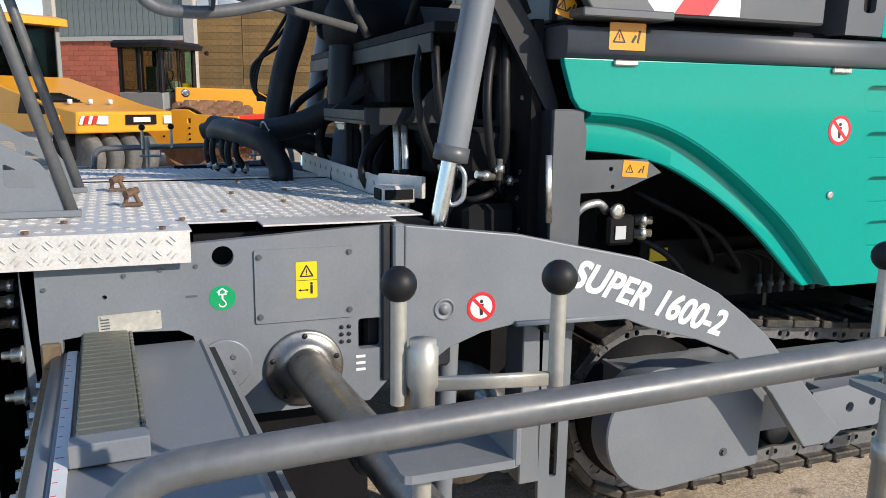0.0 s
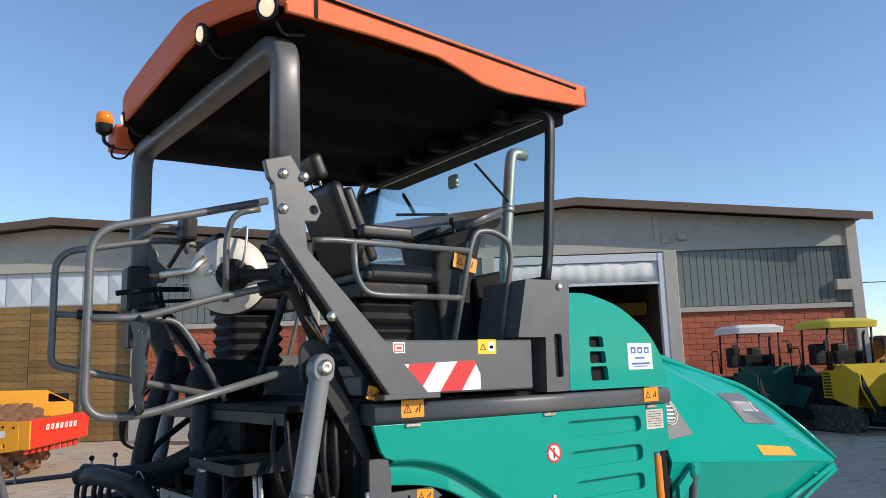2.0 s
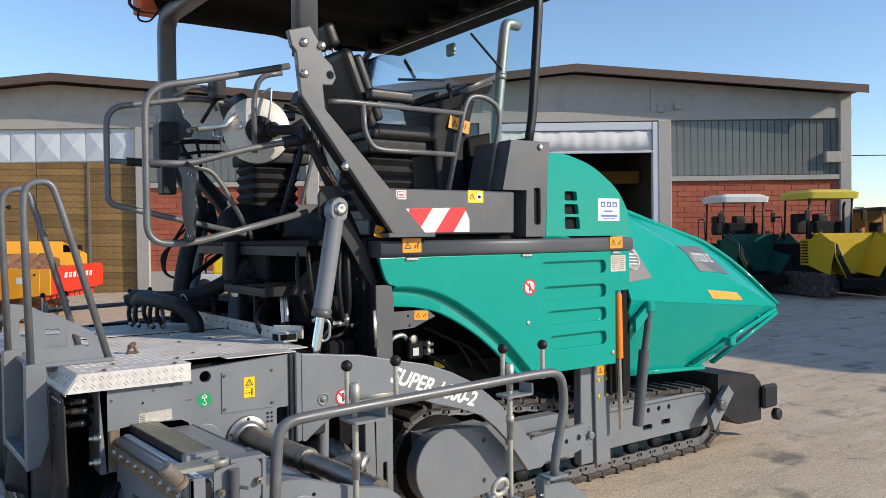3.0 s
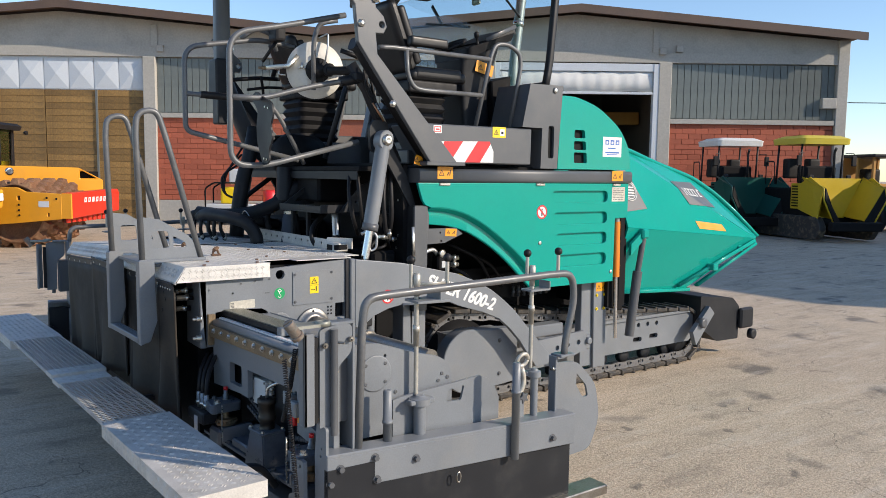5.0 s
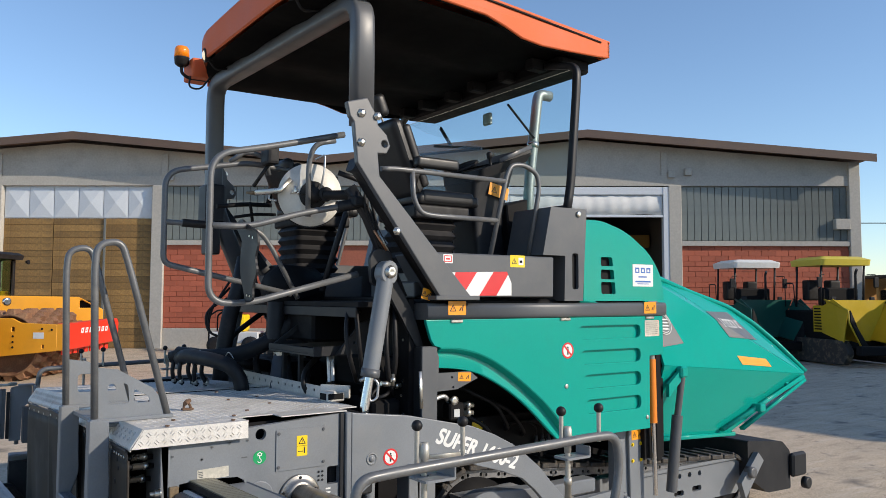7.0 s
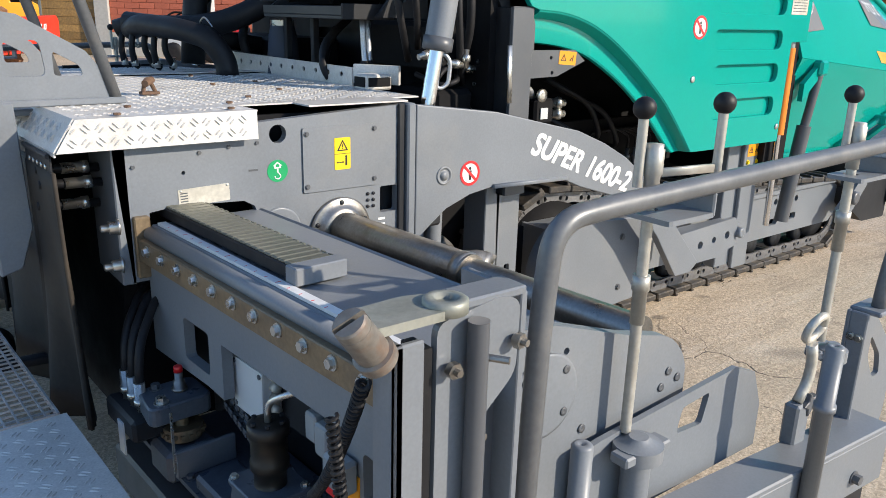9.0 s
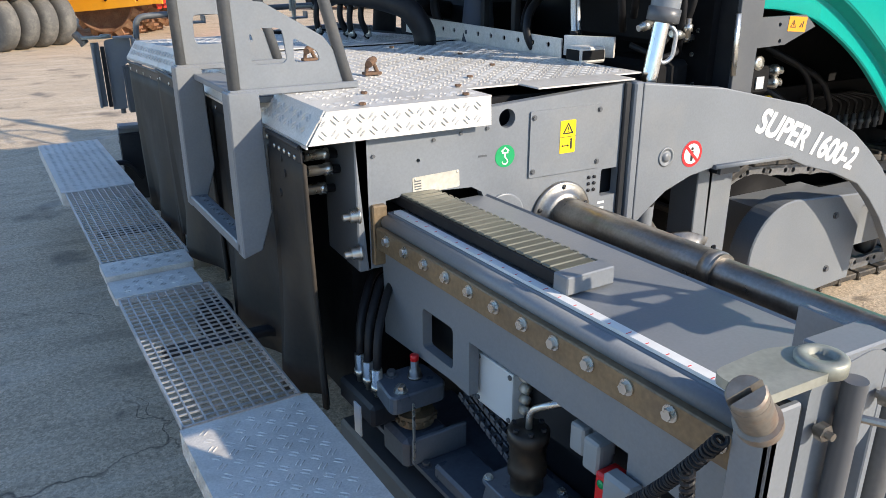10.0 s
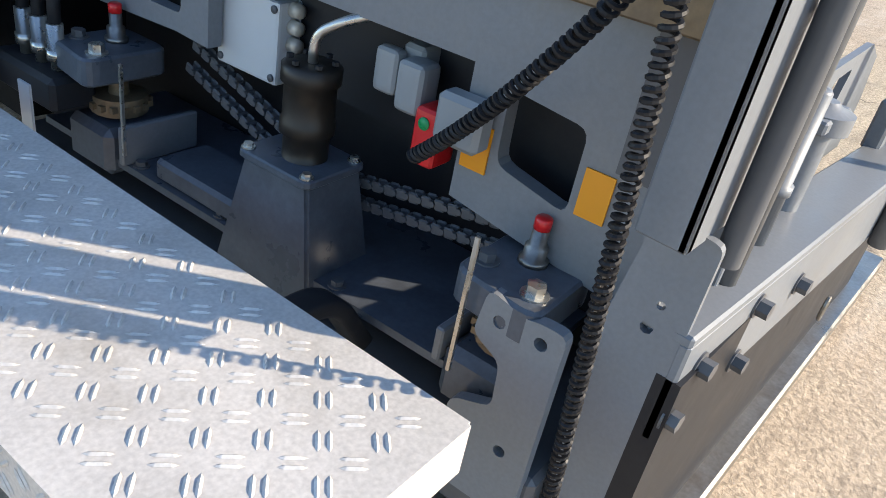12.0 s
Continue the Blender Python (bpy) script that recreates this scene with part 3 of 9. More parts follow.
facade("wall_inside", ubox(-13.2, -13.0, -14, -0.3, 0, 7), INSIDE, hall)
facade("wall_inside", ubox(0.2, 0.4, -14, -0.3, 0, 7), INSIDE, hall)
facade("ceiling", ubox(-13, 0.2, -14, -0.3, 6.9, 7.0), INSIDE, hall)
facade("crane_beam", ubox(-7, 0.1, -5.4, -5.0, 4.2, 4.75, 0.02), BEAM_Y, hall, "ochre steel crane beam")
facade("crane_beam", ubox(-7, 0.1, -9.4, -9.0, 3.6, 4.0, 0.02), BEAM_Y, hall, "ochre steel crane beam")
facade("hall_end", ubox(6.3, 6.72, -24, -0.3, 0, 7.0), CONCRETE, hall)
facade("hall_back", ubox(-42.8, 6.72, -24.2, -24, 0, 7.0), CONCRETE, hall)
lampboxes = []
for u, z in ((0.28, 6.72), (-0.35, 6.62), (-19.35, 6.5)):
    bm = box(B(), u - 0.13, u + 0.13, 0.02, 0.18, z - 0.13, z + 0.13, 0.02)
    lampbox = tagged(part("wall_lamp", bm, PILLAR, None), "small weathered lamp box on the hall wall", "wall lamp", "wall lamps")
    lampbox.matrix_world = FACE
    lampboxes.append(lampbox)
# the front was drawn with its outward side along +y: turn it to face the yard
for data in {o.data for o in (*hall.children_recursive, *lampboxes)}:
    for v in data.vertices:
        v.co.y = -v.co.y
    data.flip_normals()
for o in hall.children_recursive:
    o.location.y = -o.location.y
# neighbouring building that shades the far end of the yard
bm = box(B(), 21.0, 64, -12, -4, 0, 9.5)
tagged(part("neighbour_building", bm, CONCRETE), "plain concrete flank of the neighbouring building", "building", kind="structure")
# overhead wire beyond the hall's end
wire_pts = [Vector((30.2, 14.0, 5.0)) + Vector((2.6, -1.6, 0.02)) * k + Vector((0, 0, 0.004 * k * k)) for k in range(12)]
tagged(part("overhead_wire", tube(B(), wire_pts, 0.02, seg=6), BLACK), "thin black overhead service wire", "cable", kind="structure")


# ---- the road paver: tractor unit ----
paver = thing("road_paver", "dark grey and green crawler road paver with an orange canopy", "road paver")


def pv(name, bm, mat, label=""):
    return part(name, bm, mat, paver, label)


# hidden core: engine bay and conveyor tunnel, near-black for their shade, kept back from the panels
pv("chassis", box(B(), 1.45, 3.5, 2.95, 3.95, 0.45, 1.85), BLACK_AND_SHADE, "shade-black engine bay and chassis")
pv("platform_frame", box(B(), 1.42, 2.72, 2.30, 4.60, 1.84, 1.95, 0.01), BLACK_AND_SHADE)
pv("hopper_bulkhead", box(B(), 3.4, 3.62, 2.32, 4.58, 0.75, 1.92), BLACK_AND_SHADE)
pv("rear_crossbeam", box(B(), 1.36, 1.48, 2.50, 4.40, 0.90, 1.90), BLACK_AND_SHADE)

# green side panel over the crawler, with its arch
ARCH = [(2.46, 1.0), (2.388, 1.06), (2.268, 1.174), (2.15, 1.271), (2.049, 1.341), (1.955, 1.396), (1.859, 1.446), (1.769, 1.484), (1.626, 1.514), (1.468, 1.527)]
EDGE = [(2.565, 1.0), (2.513, 1.059), (2.424, 1.156), (2.322, 1.259), (2.171, 1.375), (2.025, 1.477), (1.883, 1.56), (1.746, 1.617), (1.605, 1.648), (1.465, 1.654)]


def softened(line):
    for _ in range(2):
        line = [line[0]] + [q for a, b in zip(line, line[1:]) for q in ((a[0] * 0.75 + b[0] * 0.25, a[1] * 0.75 + b[1] * 0.25), (a[0] * 0.25 + b[0] * 0.75, a[1] * 0.25 + b[1] * 0.75))] + [line[-1]]
    return line


ARCH, EDGE = softened(ARCH), softened(EDGE)
SLOTS = [(2.636, 3.27, 1.67, 1.765), (2.654, 3.27, 1.495, 1.592), (2.683, 3.27, 1.325, 1.422), (2.702, 3.27, 1.15, 1.248)]


def side_panel():
    outer = [(1.355, 1.825), (1.36, 1.80), (1.395, 1.70), (1.42, 1.668)] + list(reversed(EDGE)) + [(2.61, 0.998), (3.365, 0.995), (3.37, 1.53), (3.525, 1.535), (3.525, 1.825)]
    bm = B()
    plate(bm, outer, 2.235, 2.262, "y", [rect(a, b, c, d, 0.045, 6) for a, b, c, d in SLOTS], 0.0)
    for f in bm.faces:
        f.smooth = False
    return bm


def slot_floor(a, b, c, d):
    bm = B()
    plate(bm, rect(a - 0.003, b + 0.003, c - 0.003, d + 0.003, 0.045, 6), 2.2635, 2.29, "y")
    return bm


def fender_band():
    """The rolled edge that turns in from the panel to the recessed band along the arch."""
    bm = B()
    steps = [(0.0, 2.237), (0.05, 2.240), (0.11, 2.254), (0.17, 2.278), (0.24, 2.290), (0.36, 2.290), (0.90, 2.280), (0.97, 2.284), (1.0, 2.30), (0.0, 2.31)]
    rows = []
    for (ax, az), (ex_, ez) in zip(ARCH, EDGE):
        rows.append([bm.verts.new((ex_ + (ax - ex_) * t, y, ez + (az - ez) * t)) for t, y in steps])
    for a, b in zip(rows, rows[1:]):
        for k in range(len(steps)):
            bm.faces.new((a[k], b[k], b[(k + 1) % len(steps)], a[(k + 1) % len(steps)])).smooth = k < 7
    bm.faces.new(rows[0][::-1])
    bm.faces.new(rows[-1])
    bmesh.ops.recalc_face_normals(bm, faces=bm.faces[:])
    return bm


for side in (0, 1):
    flip = mirror_mesh if side else (lambda b: b)
    panel_ob = pv("side_panel", flip(side_panel()), GREEN, "glossy green side panel with an arch over the track")
    md = panel_ob.modifiers.new("edge", "BEVEL")
    md.width, md.segments, md.limit_method = 0.008, 3, "ANGLE"
    part("fender_band", flip(fender_band()), GREEN, panel_ob)
    for s in SLOTS:
        part("pressed_rib", flip(slot_floor(*s)), GREEN, panel_ob)
    # grey bumper band above the panel
    bm = B()
    sweep(bm, [(1.355, 2.30, 1.875), (3.545, 2.30, 1.878)], rounded([(-0.08, -0.05), (0.085, -0.05), (0.085, 0.05), (-0.08, 0.05)], 0.03, 4))
    pv("bumper_band", flip(bm), GREY_MID, "dark grey rounded bumper band")
    # step box with the striped sign
    bm = B()
    plate(bm, [(1.36, 2.235), (2.37, 2.235), (2.365, 1.965), (1.525, 1.965)], 2.20, 2.62, "y", (), 0.008)
    pv("step_box", flip(bm), GREY_MID, "grey locker below the operator's platform")
    # tall corner box at the end of the platform
    bm = B()
    plate(bm, [(2.36, 2.58), (2.70, 2.585), (2.655, 1.94), (2.48, 1.94), (2.49, 2.25), (2.285, 2.25)], 2.215, 2.60, "y", [rect(2.555, 2.615, 2.02, 2.27, 0.02)], 0.0)
    cb = pv("corner_box", flip(bm), GREY_MID, "grey sheet-metal corner box")
    # near-black sheet stands in for the shade behind the slot
    part("slot_backing", flip(box(B(), 2.53, 2.63, 2.24, 2.25, 2.0, 2.29)), BLACK_AND_SHADE, cb)
    # latches on the panel's top edge
    for x in (1.58, 2.50, 3.37):
        part("latch", flip(box(B(), x - 0.045, x + 0.045, 2.222, 2.24, 1.805, 1.825, 0.004)), ZINC, panel_ob)
    part("lock", flip(lathe(B(), (2.51, 2.236, 1.358), (0, -1, 0), [(0, 0.016), (0.006, 0.016), (0.008, 0.009)], 14)), ZINC, panel_ob)
    part("lock", flip(lathe(B(), (3.335, 2.236, 1.08), (0, -1, 0), [(0, 0.016), (0.006, 0.016), (0.008, 0.009)], 14)), ZINC, panel_ob)

# green engine hood across the machine
VENTS = [[(2.86, 2.255), (2.975, 2.255), (2.985, 2.19), (2.858, 2.19)], [(2.858, 2.165), (2.99, 2.165), (2.998, 2.095), (2.858, 2.095)], [(2.858, 2.075), (3.002, 2.075), (3.01, 1.99), (2.862, 1.99)]]
HOOD = rounded([(2.71, 2.515), (2.87, 2.515), (3.13, 2.45), (3.40, 2.285), (3.52, 2.11), (3.54, 1.94), (2.68, 1.94)], [0.02, 0.06, 0.12, 0.12, 0.08, 0.01, 0.01], 5)
for side in (0, 1):
    flip = mirror_mesh if side else (lambda b: b)
    bm = B()
    plate(bm, HOOD, 2.235, 2.30, "y", [rounded(v, 0.015, 3) for v in VENTS])
    hs = pv("hood_side", flip(bm), GREEN, "green hood side with three vent openings")
    # sheet behind the vents, near-black in place of the shade inside
    part("vent_backing", flip(box(B(), 2.83, 3.04, 2.27, 2.285, 1.97, 2.28)), BLACK_AND_SHADE, hs)
bm = B()
plate(bm, HOOD, 2.31, 4.59, "y")
pv("hood", bm, GREEN, "green engine hood")

# hopper wings
for side in (0, 1):
    flip = mirror_mesh if side else (lambda b: b)
    bm = B()
    panel(bm, [(3.60, 2.285, 1.445), (5.57, 2.30, 1.275), (5.60, 2.32, 1.30), (5.44, 2.52, 1.55), (5.25, 2.60, 1.72), (4.95, 2.66, 1.875), (4.45, 2.68, 2.0), (3.98, 2.64, 2.115), (3.60, 2.56, 2.18)], 0.02)
    bmesh.ops.recalc_face_normals(bm, faces=bm.faces[:])
    wing = pv("hopper_wing", flip(bm), GREEN, "green hopper side wing")
    bm = B()
    panel(bm, [(3.62, 2.50, 0.84), (4.70, 2.50, 0.79), (5.57, 2.30, 1.272), (3.60, 2.285, 1.442)], 0.02)
    bmesh.ops.recalc_face_normals(bm, faces=bm.faces[:])
    part("lower_wing", flip(bm), GREEN, wing)
    bm = B()
    tube(bm, fillet([(3.60, 2.555, 2.19), (3.98, 2.635, 2.125), (4.45, 2.675, 2.01), (4.95, 2.655, 1.885), (5.25, 2.595, 1.73), (5.46, 2.50, 1.55), (5.62, 2.315, 1.29)], 0.1, 4), 0.022, seg=10)
    part("rim", flip(bm), GREEN, wing)
    bm = B()
    bar(bm, [(4.55, 2.46, 0.84), (5.50, 2.275, 1.255)], 0.035, 0.05, up=(0, -1, 0.3))
    bar(bm, [(4.85, 2.47, 0.82), (5.56, 2.30, 1.22)], 0.03, 0.06, up=(0, -1, 0.3))
    bar(bm, [(3.65, 2.49, 0.84), (4.75, 2.49, 0.785)], 0.05, 0.035)
    part("stiffener", flip(bm), GREEN, wing)
    for x, z in ((4.95, 1.005), (5.35, 1.175)):
        part("hinge_lug", flip(box(B(), x - 0.04, x + 0.04, 2.32, 2.42, z - 0.03, z + 0.035, 0.008)), GREEN, wing)
    # hopper cylinder
    bm = B()
    cyl(bm, (3.79, 2.27, 1.36), (3.745, 2.29, 1.02), 0.026)
    hc = pv("hopper_cylinder", flip(bm), GREY_MID, "hydraulic cylinder that folds the hopper wing")
    part("cylinder_body", flip(cyl(B(), (3.748, 2.29, 1.05), (3.69, 2.31, 0.47), 0.042)), GREY_MID, hc)
    part("clevis", flip(box(B(), 3.745, 3.83, 2.235, 2.305, 1.34, 1.43, 0.015)), GREEN, hc)
    part("lug", flip(panel(B(), [(3.62, 2.26, 1.20), (3.82, 2.26, 1.36), (3.80, 2.26, 1.43), (3.62, 2.26, 1.30)], 0.03)), GREEN, hc)
    # orange marking pipe and rod
    bm = B()
    cyl(bm, (3.455, 2.285, 1.02), (3.445, 2.285, 1.50), 0.033)
    op = pv("lift_cylinder", flip(bm), PIPE_ORANGE, "bright orange cylinder sleeve beside the panel")
    part("rod", flip(cyl(B(), (3.475, 2.285, 0.48), (3.457, 2.285, 1.02), 0.018)), CHROME, op)
    part("cap", flip(cyl(B(), (3.445, 2.285, 1.50), (3.443, 2.285, 1.545), 0.028)), EXHAUST, op)
    part("upright", flip(box(B(), 3.515, 3.575, 2.30, 2.36, 0.72, 1.55, 0.006)), BLACK_AND_SHADE, op)
    # guide post of the tow point
    bm = B()
    plate(bm, [(3.27, 0.98), (3.43, 0.98), (3.44, 0.22), (3.29, 0.22)], 2.36, 2.385, "y", (), 0.004)
    box(bm, 3.15, 3.30, 2.385, 2.46, 0.24, 0.98, 0.005)
    gp = pv("tow_guide_post", flip(bm), GREY, "grey tow point guide post")
    for x in (3.31, 3.40):
        for z in (0.86, 0.74):
            part("bolt", flip(bolt(B(), (x, 2.36, z), (0, -1, 0), 0.010, 0.010)), YELLOW, gp)

# exhaust
bm = B()
tube(bm, [(3.27, 3.5, 2.40), (3.29, 3.5, 2.94), (3.39, 3.5, 3.71), (3.41, 3.5, 3.80), (3.55, 3.5, 3.80)], 0.047, 0.09, 16)
ex = pv("exhaust_pipe", bm, EXHAUST, "pale grey upright exhaust pipe with a bent outlet")
part("bracket", cyl(B(), (3.345, 3.48, 3.38), (2.72, 3.10, 3.52), 0.010), BLACK, ex)
part("clamp", lathe(B(), (3.335, 3.5, 3.30), (0.13, 0, 1), [(0, 0.053), (0.05, 0.053)]), ZINC, ex)


# ---- crawlers ----
REAR_WHEEL, FRONT_WHEEL = (2.02, 0.417, 0.365), (4.89, 0.292, 0.24)


def track_line(count=46):
    """Running line of a track round a large rear and a small front wheel, as evenly spaced points with headings."""
    (xa, za, ra), (xb, zb, rb) = REAR_WHEEL, FRONT_WHEEL
    lean = math.pi - 0.0871
    dense = [(xa + (xb - xa) * k / 200, za - ra, 0.0) for k in range(200)]
    dense += [(xb + rb * math.sin(a), zb - rb * math.cos(a), a) for a in [lean * k / 60 for k in range(60)]]
    pa, pb = ((c[0] + c[2] * math.sin(lean), c[1] - c[2] * math.cos(lean)) for c in (FRONT_WHEEL, REAR_WHEEL))
    dense += [(pa[0] + (pb[0] - pa[0]) * k / 200, pa[1] + (pb[1] - pa[1]) * k / 200 - 0.018 * math.sin(math.pi * k / 200) ** 2, lean) for k in range(200)]
    dense += [(xa + ra * math.sin(a), za - ra * math.cos(a), a) for a in [lean + (2 * math.pi - lean) * k / 80 for k in range(80)]]
    steps = [math.dist(p[:2], q[:2]) for p, q in zip(dense, dense[1:] + dense[:1])]
    gap = sum(steps) / count
    out, run = [], 0.0
    for p, d in zip(dense, steps):
        if run >= gap * len(out) and len(out) < count:
            out.append(p)
        run += d
    return out


def shoe_mesh():
    bm = B()
    box(bm, -0.078, 0.078, -0.15, 0.15, -0.035, 0.0, 0.006)
    box(bm, -0.070, -0.045, -0.15, 0.15, -0.052, -0.034, 0.004)
    return bm


def link_mesh():
    bm = B()
    plate(bm, rounded([(-0.085, 0.0), (0.06, 0.0), (0.09, 0.03), (0.085, 0.07), (0.0, 0.06), (-0.09, 0.07), (-0.10, 0.03)], 0.012, 2), -0.1, -0.085, "y", [circle(-0.06, 0.04, 0.014, 8), circle(0.055, 0.04, 0.014, 8)])
    return bm


for side in (0, 1):
    flip = mirror_mesh if side else (lambda b: b)
    yc = 2.75 if not side else 2 * YC - 2.75
    bm = B()
    outer = [(2.2, 0.62), (3.2, 0.60), (4.80, 0.56), (5.02, 0.45), (4.80, 0.27), (2.3, 0.27)]
    plate(bm, outer, 2.50, 2.53, "y", [circle(4.04, 0.505, 0.022, 12), circle(4.17, 0.503, 0.022, 12), circle(4.30, 0.50, 0.022, 12), rect(3.97, 4.09, 0.346, 0.39, 0.02), rect(4.20, 4.32, 0.358, 0.402, 0.02)])
    bm.transform(Matrix(((1.034, 0, 0, 0.032), (0, 1, 0, 0.14), (0, 0, 1.034, -0.066), (0, 0, 0, 1))))
    track = pv("crawler", flip(bm), GREY, "steel crawler with grey side frame and muddy shoes")
    part("frame_core", flip(box(B(), 2.1, 4.8, 2.68, 2.85, 0.2, 0.52)), BLACK_AND_SHADE, track)
    part("frame_top", flip(box(B(), 3.70, 5.02, 2.61, 2.70, 0.515, 0.545, 0.005)), GREY, track)
    part("guard", flip(box(B(), 2.35, 2.98, 2.42, 2.55, 0.545, 0.645, 0.01)), GREY, track)
    bm = B()
    arc = [math.pi / 2 + math.pi * k / 28 for k in range(29)]
    plate(bm, [(1.87 + 0.245 * math.cos(a), 0.48 + 0.245 * math.sin(a)) for a in arc] + [(2.335, 0.27), (2.35, 0.69)], 2.285, 2.40, "y", (), 0.006)
    box(bm, 1.80, 2.33, 2.40, 2.62, 0.30, 0.66)
    cover = part("drive_cover", flip(bm), GREY, track, "round-ended grey cover of the drive sprocket")
    part("sprocket_drum", flip(lathe(B(), (2.02, 2.605, 0.417), (0, 1, 0), [(0, 0.0), (0.0, 0.315), (0.29, 0.315), (0.29, 0.0)], 36)), BLACK_AND_SHADE, track)
    for x, z in ((2.16, 0.61), (2.16, 0.35)):
        part("bolt", flip(bolt(B(), (x, 2.285, z), (0, -1, 0), 0.012, 0.010)), GREY_MID, cover)
    part("idler", flip(lathe(B(), (4.89, 2.69, 0.292), (0, 1, 0), [(0, 0.08), (0.0, 0.20), (0.2, 0.20), (0.2, 0.08)], 32)), GREY_DARK, track)
    part("nose_guard", flip(panel(B(), [(4.92, 2.49, 0.20), (5.20, 2.49, 0.50), (5.12, 2.49, 0.58), (4.86, 2.49, 0.34)], 0.05)), GREY, track)
    part("nose_roller", flip(lathe(B(), (5.0, 2.53, 0.42), (0, -1, 0), [(0, 0.05), (0.07, 0.05), (0.075, 0.03)], 16)), GREY_MID, track)
    first, link = None, None
    for x, z, a in track_line():
        m = Matrix.Translation((x, yc, z)) @ Matrix.Rotation(-a, 4, "Y")
        if first is None:
            first = part("track_shoe", shoe_mesh(), SHOE, track)
            first.matrix_basis = m
            link = part("track_link", link_mesh(), LINK, track)
            link.matrix_basis = m
        else:
            same("track_shoe", first, m, track)
            same("track_link", link, m, track)
    for x in [2.55 + 0.31 * k for k in range(8)]:
        part("road_wheel", flip(lathe(B(), (x, 2.76, 0.155), (0, -1, 0), [(0, 0.075), (0.04, 0.075), (0.055, 0.06), (0.058, 0.0)], 18)), GREY_DARK, track)

# push-roller beam ahead of the hopper
bm = B()
plate(bm, rounded([(5.05, 0.68), (5.60, 0.62), (5.72, 0.52), (5.72, 0.17), (5.35, 0.18), (5.05, 0.35)], 0.02, 3), 2.55, 4.35, "y")
pb = pv("push_beam", bm, GREY_DARK, "dark front beam with push rollers")
for y in (2.66, 3.5):
    part("push_roller", lathe(B(), (5.82, y, 0.40), (0, 1, 0), [(0, 0.05), (0.0, 0.085), (0.7, 0.085), (0.7, 0.05)], 24), STEEL, pb)
part("roller_bracket", box(B(), 5.70, 5.93, 2.50, 2.56, 0.28, 0.50, 0.02), GREY_DARK, pb)
part("roller_bracket", box(B(), 5.70, 5.93, 4.25, 4.295, 0.28, 0.50, 0.02), GREY_DARK, pb)
part("tow_eye", lathe(B(), (5.86, 2.50, 0.22), (0, -1, 0), [(0, 0.055), (0.05, 0.055), (0.055, 0.035)], 18), GREY_DARK, pb)

# ---- roll-over frame, canopy ----
for side in (0, 1):
    flip = mirror_mesh if side else (lambda b: b)
    leg = [(0.77, 3.06), (0.90, 3.10), (0.965, 3.0), (0.972, 2.95), (1.03, 2.90), (1.055, 2.835), (1.03, 2.79), (0.972, 2.785), (0.985, 2.655), (1.645, 1.965), (1.41, 1.965), (0.84, 2.72), (0.815, 2.95), (0.79, 2.98)]
    bm = B()
    plate(bm, leg, 2.165, 2.205, "y", [circle(1.015, 2.845, 0.02, 12)])
    lg = pv("rops_leg", flip(bm), GREY_MID, "thick slanted steel leg of the roll-over frame")
    md = lg.modifiers.new("edge", "BEVEL")
    md.width, md.segments, md.limit_method = 0.006, 2, "ANGLE"
    bm = B()
    bar(bm, [(0.845, 2.25, 2.72), (0.90, 2.25, 2.70), (1.46, 2.25, 1.97)], 0.08, 0.10, up=(0, 1, 0))
    part("inner_leg", flip(bm), GREY_DARK, lg)
    part("foot", flip(box(B(), 1.37, 1.70, 2.15, 2.32, 1.945, 1.972, 0.004)), GREY_MID, lg)
    for x, z in ((0.862, 3.005), (0.862, 2.838), (0.965, 3.00), (1.10, 2.345)):
        part("bolt", flip(lathe(B(), (x, 2.165, z), (0, -1, 0), [(0, 0.026), (0.006, 0.026), (0.007, 0.018), (0.02, 0.018), (0.021, 0.008)], 6)), ZINC, lg)
bm = B()
ROPS_Y = 2.236
bar(bm, [(0.90, ROPS_Y, 2.95), (0.90, ROPS_Y, 3.70), (0.86, 3.45, 3.71), (0.80, 2 * YC - ROPS_Y - 0.14, 3.70), (0.80, 2 * YC - ROPS_Y - 0.14, 2.72), (1.06, 2 * YC - ROPS_Y - 0.14, 2.12)], 0.13, 0.10, 0.16, up=(0, 1, 0))
pv("rops_hoop", bm, GREY_MID, "bent square-section roll-over hoop")
bm = B()
box(bm, 0.70, 0.86, 4.40, 4.60, 2.55, 2.86, 0.015)
box(bm, 0.72, 0.83, 4.42, 4.56, 2.30, 2.56, 0.01)
pv("hoop_joint", bm, GREY_DARK)
for side in (0, 1):
    flip = mirror_mesh if side else (lambda b: b)
    bm = B()
    bar(bm, [(2.535, 2.245, 2.56), (2.575, 2.245, 2.75), (2.635, 2.24, 3.46), (2.65, 2.25, 3.62), (2.58, 2.5, 3.66)], 0.05, 0.05, 0.10, up=(0, 1, 0))
    fp = pv("front_post", flip(bm), GREY_DARK, "slim front canopy post")
    part("bolt", flip(lathe(B(), (2.615, 2.213, 2.545), (0, -1, 0), [(0, 0.024), (0.01, 0.02), (0.014, 0.01)], 10)), ZINC, fp)

canopy = thing("canopy", "faded orange fibreglass canopy with dark lining over the platform", "canopy")
CX0, CX1, CY0, CY1 = 0.57, 2.86, 2.08, 4.88
CYC = 3.43


def canopy_z(x, y):
    """Height of the roof's skin: slightly crowned, falling forwards."""
    return 3.915 - 0.045 * (x - 0.8) + 0.055 * (1 - ((y - CYC) / 1.35) ** 2)


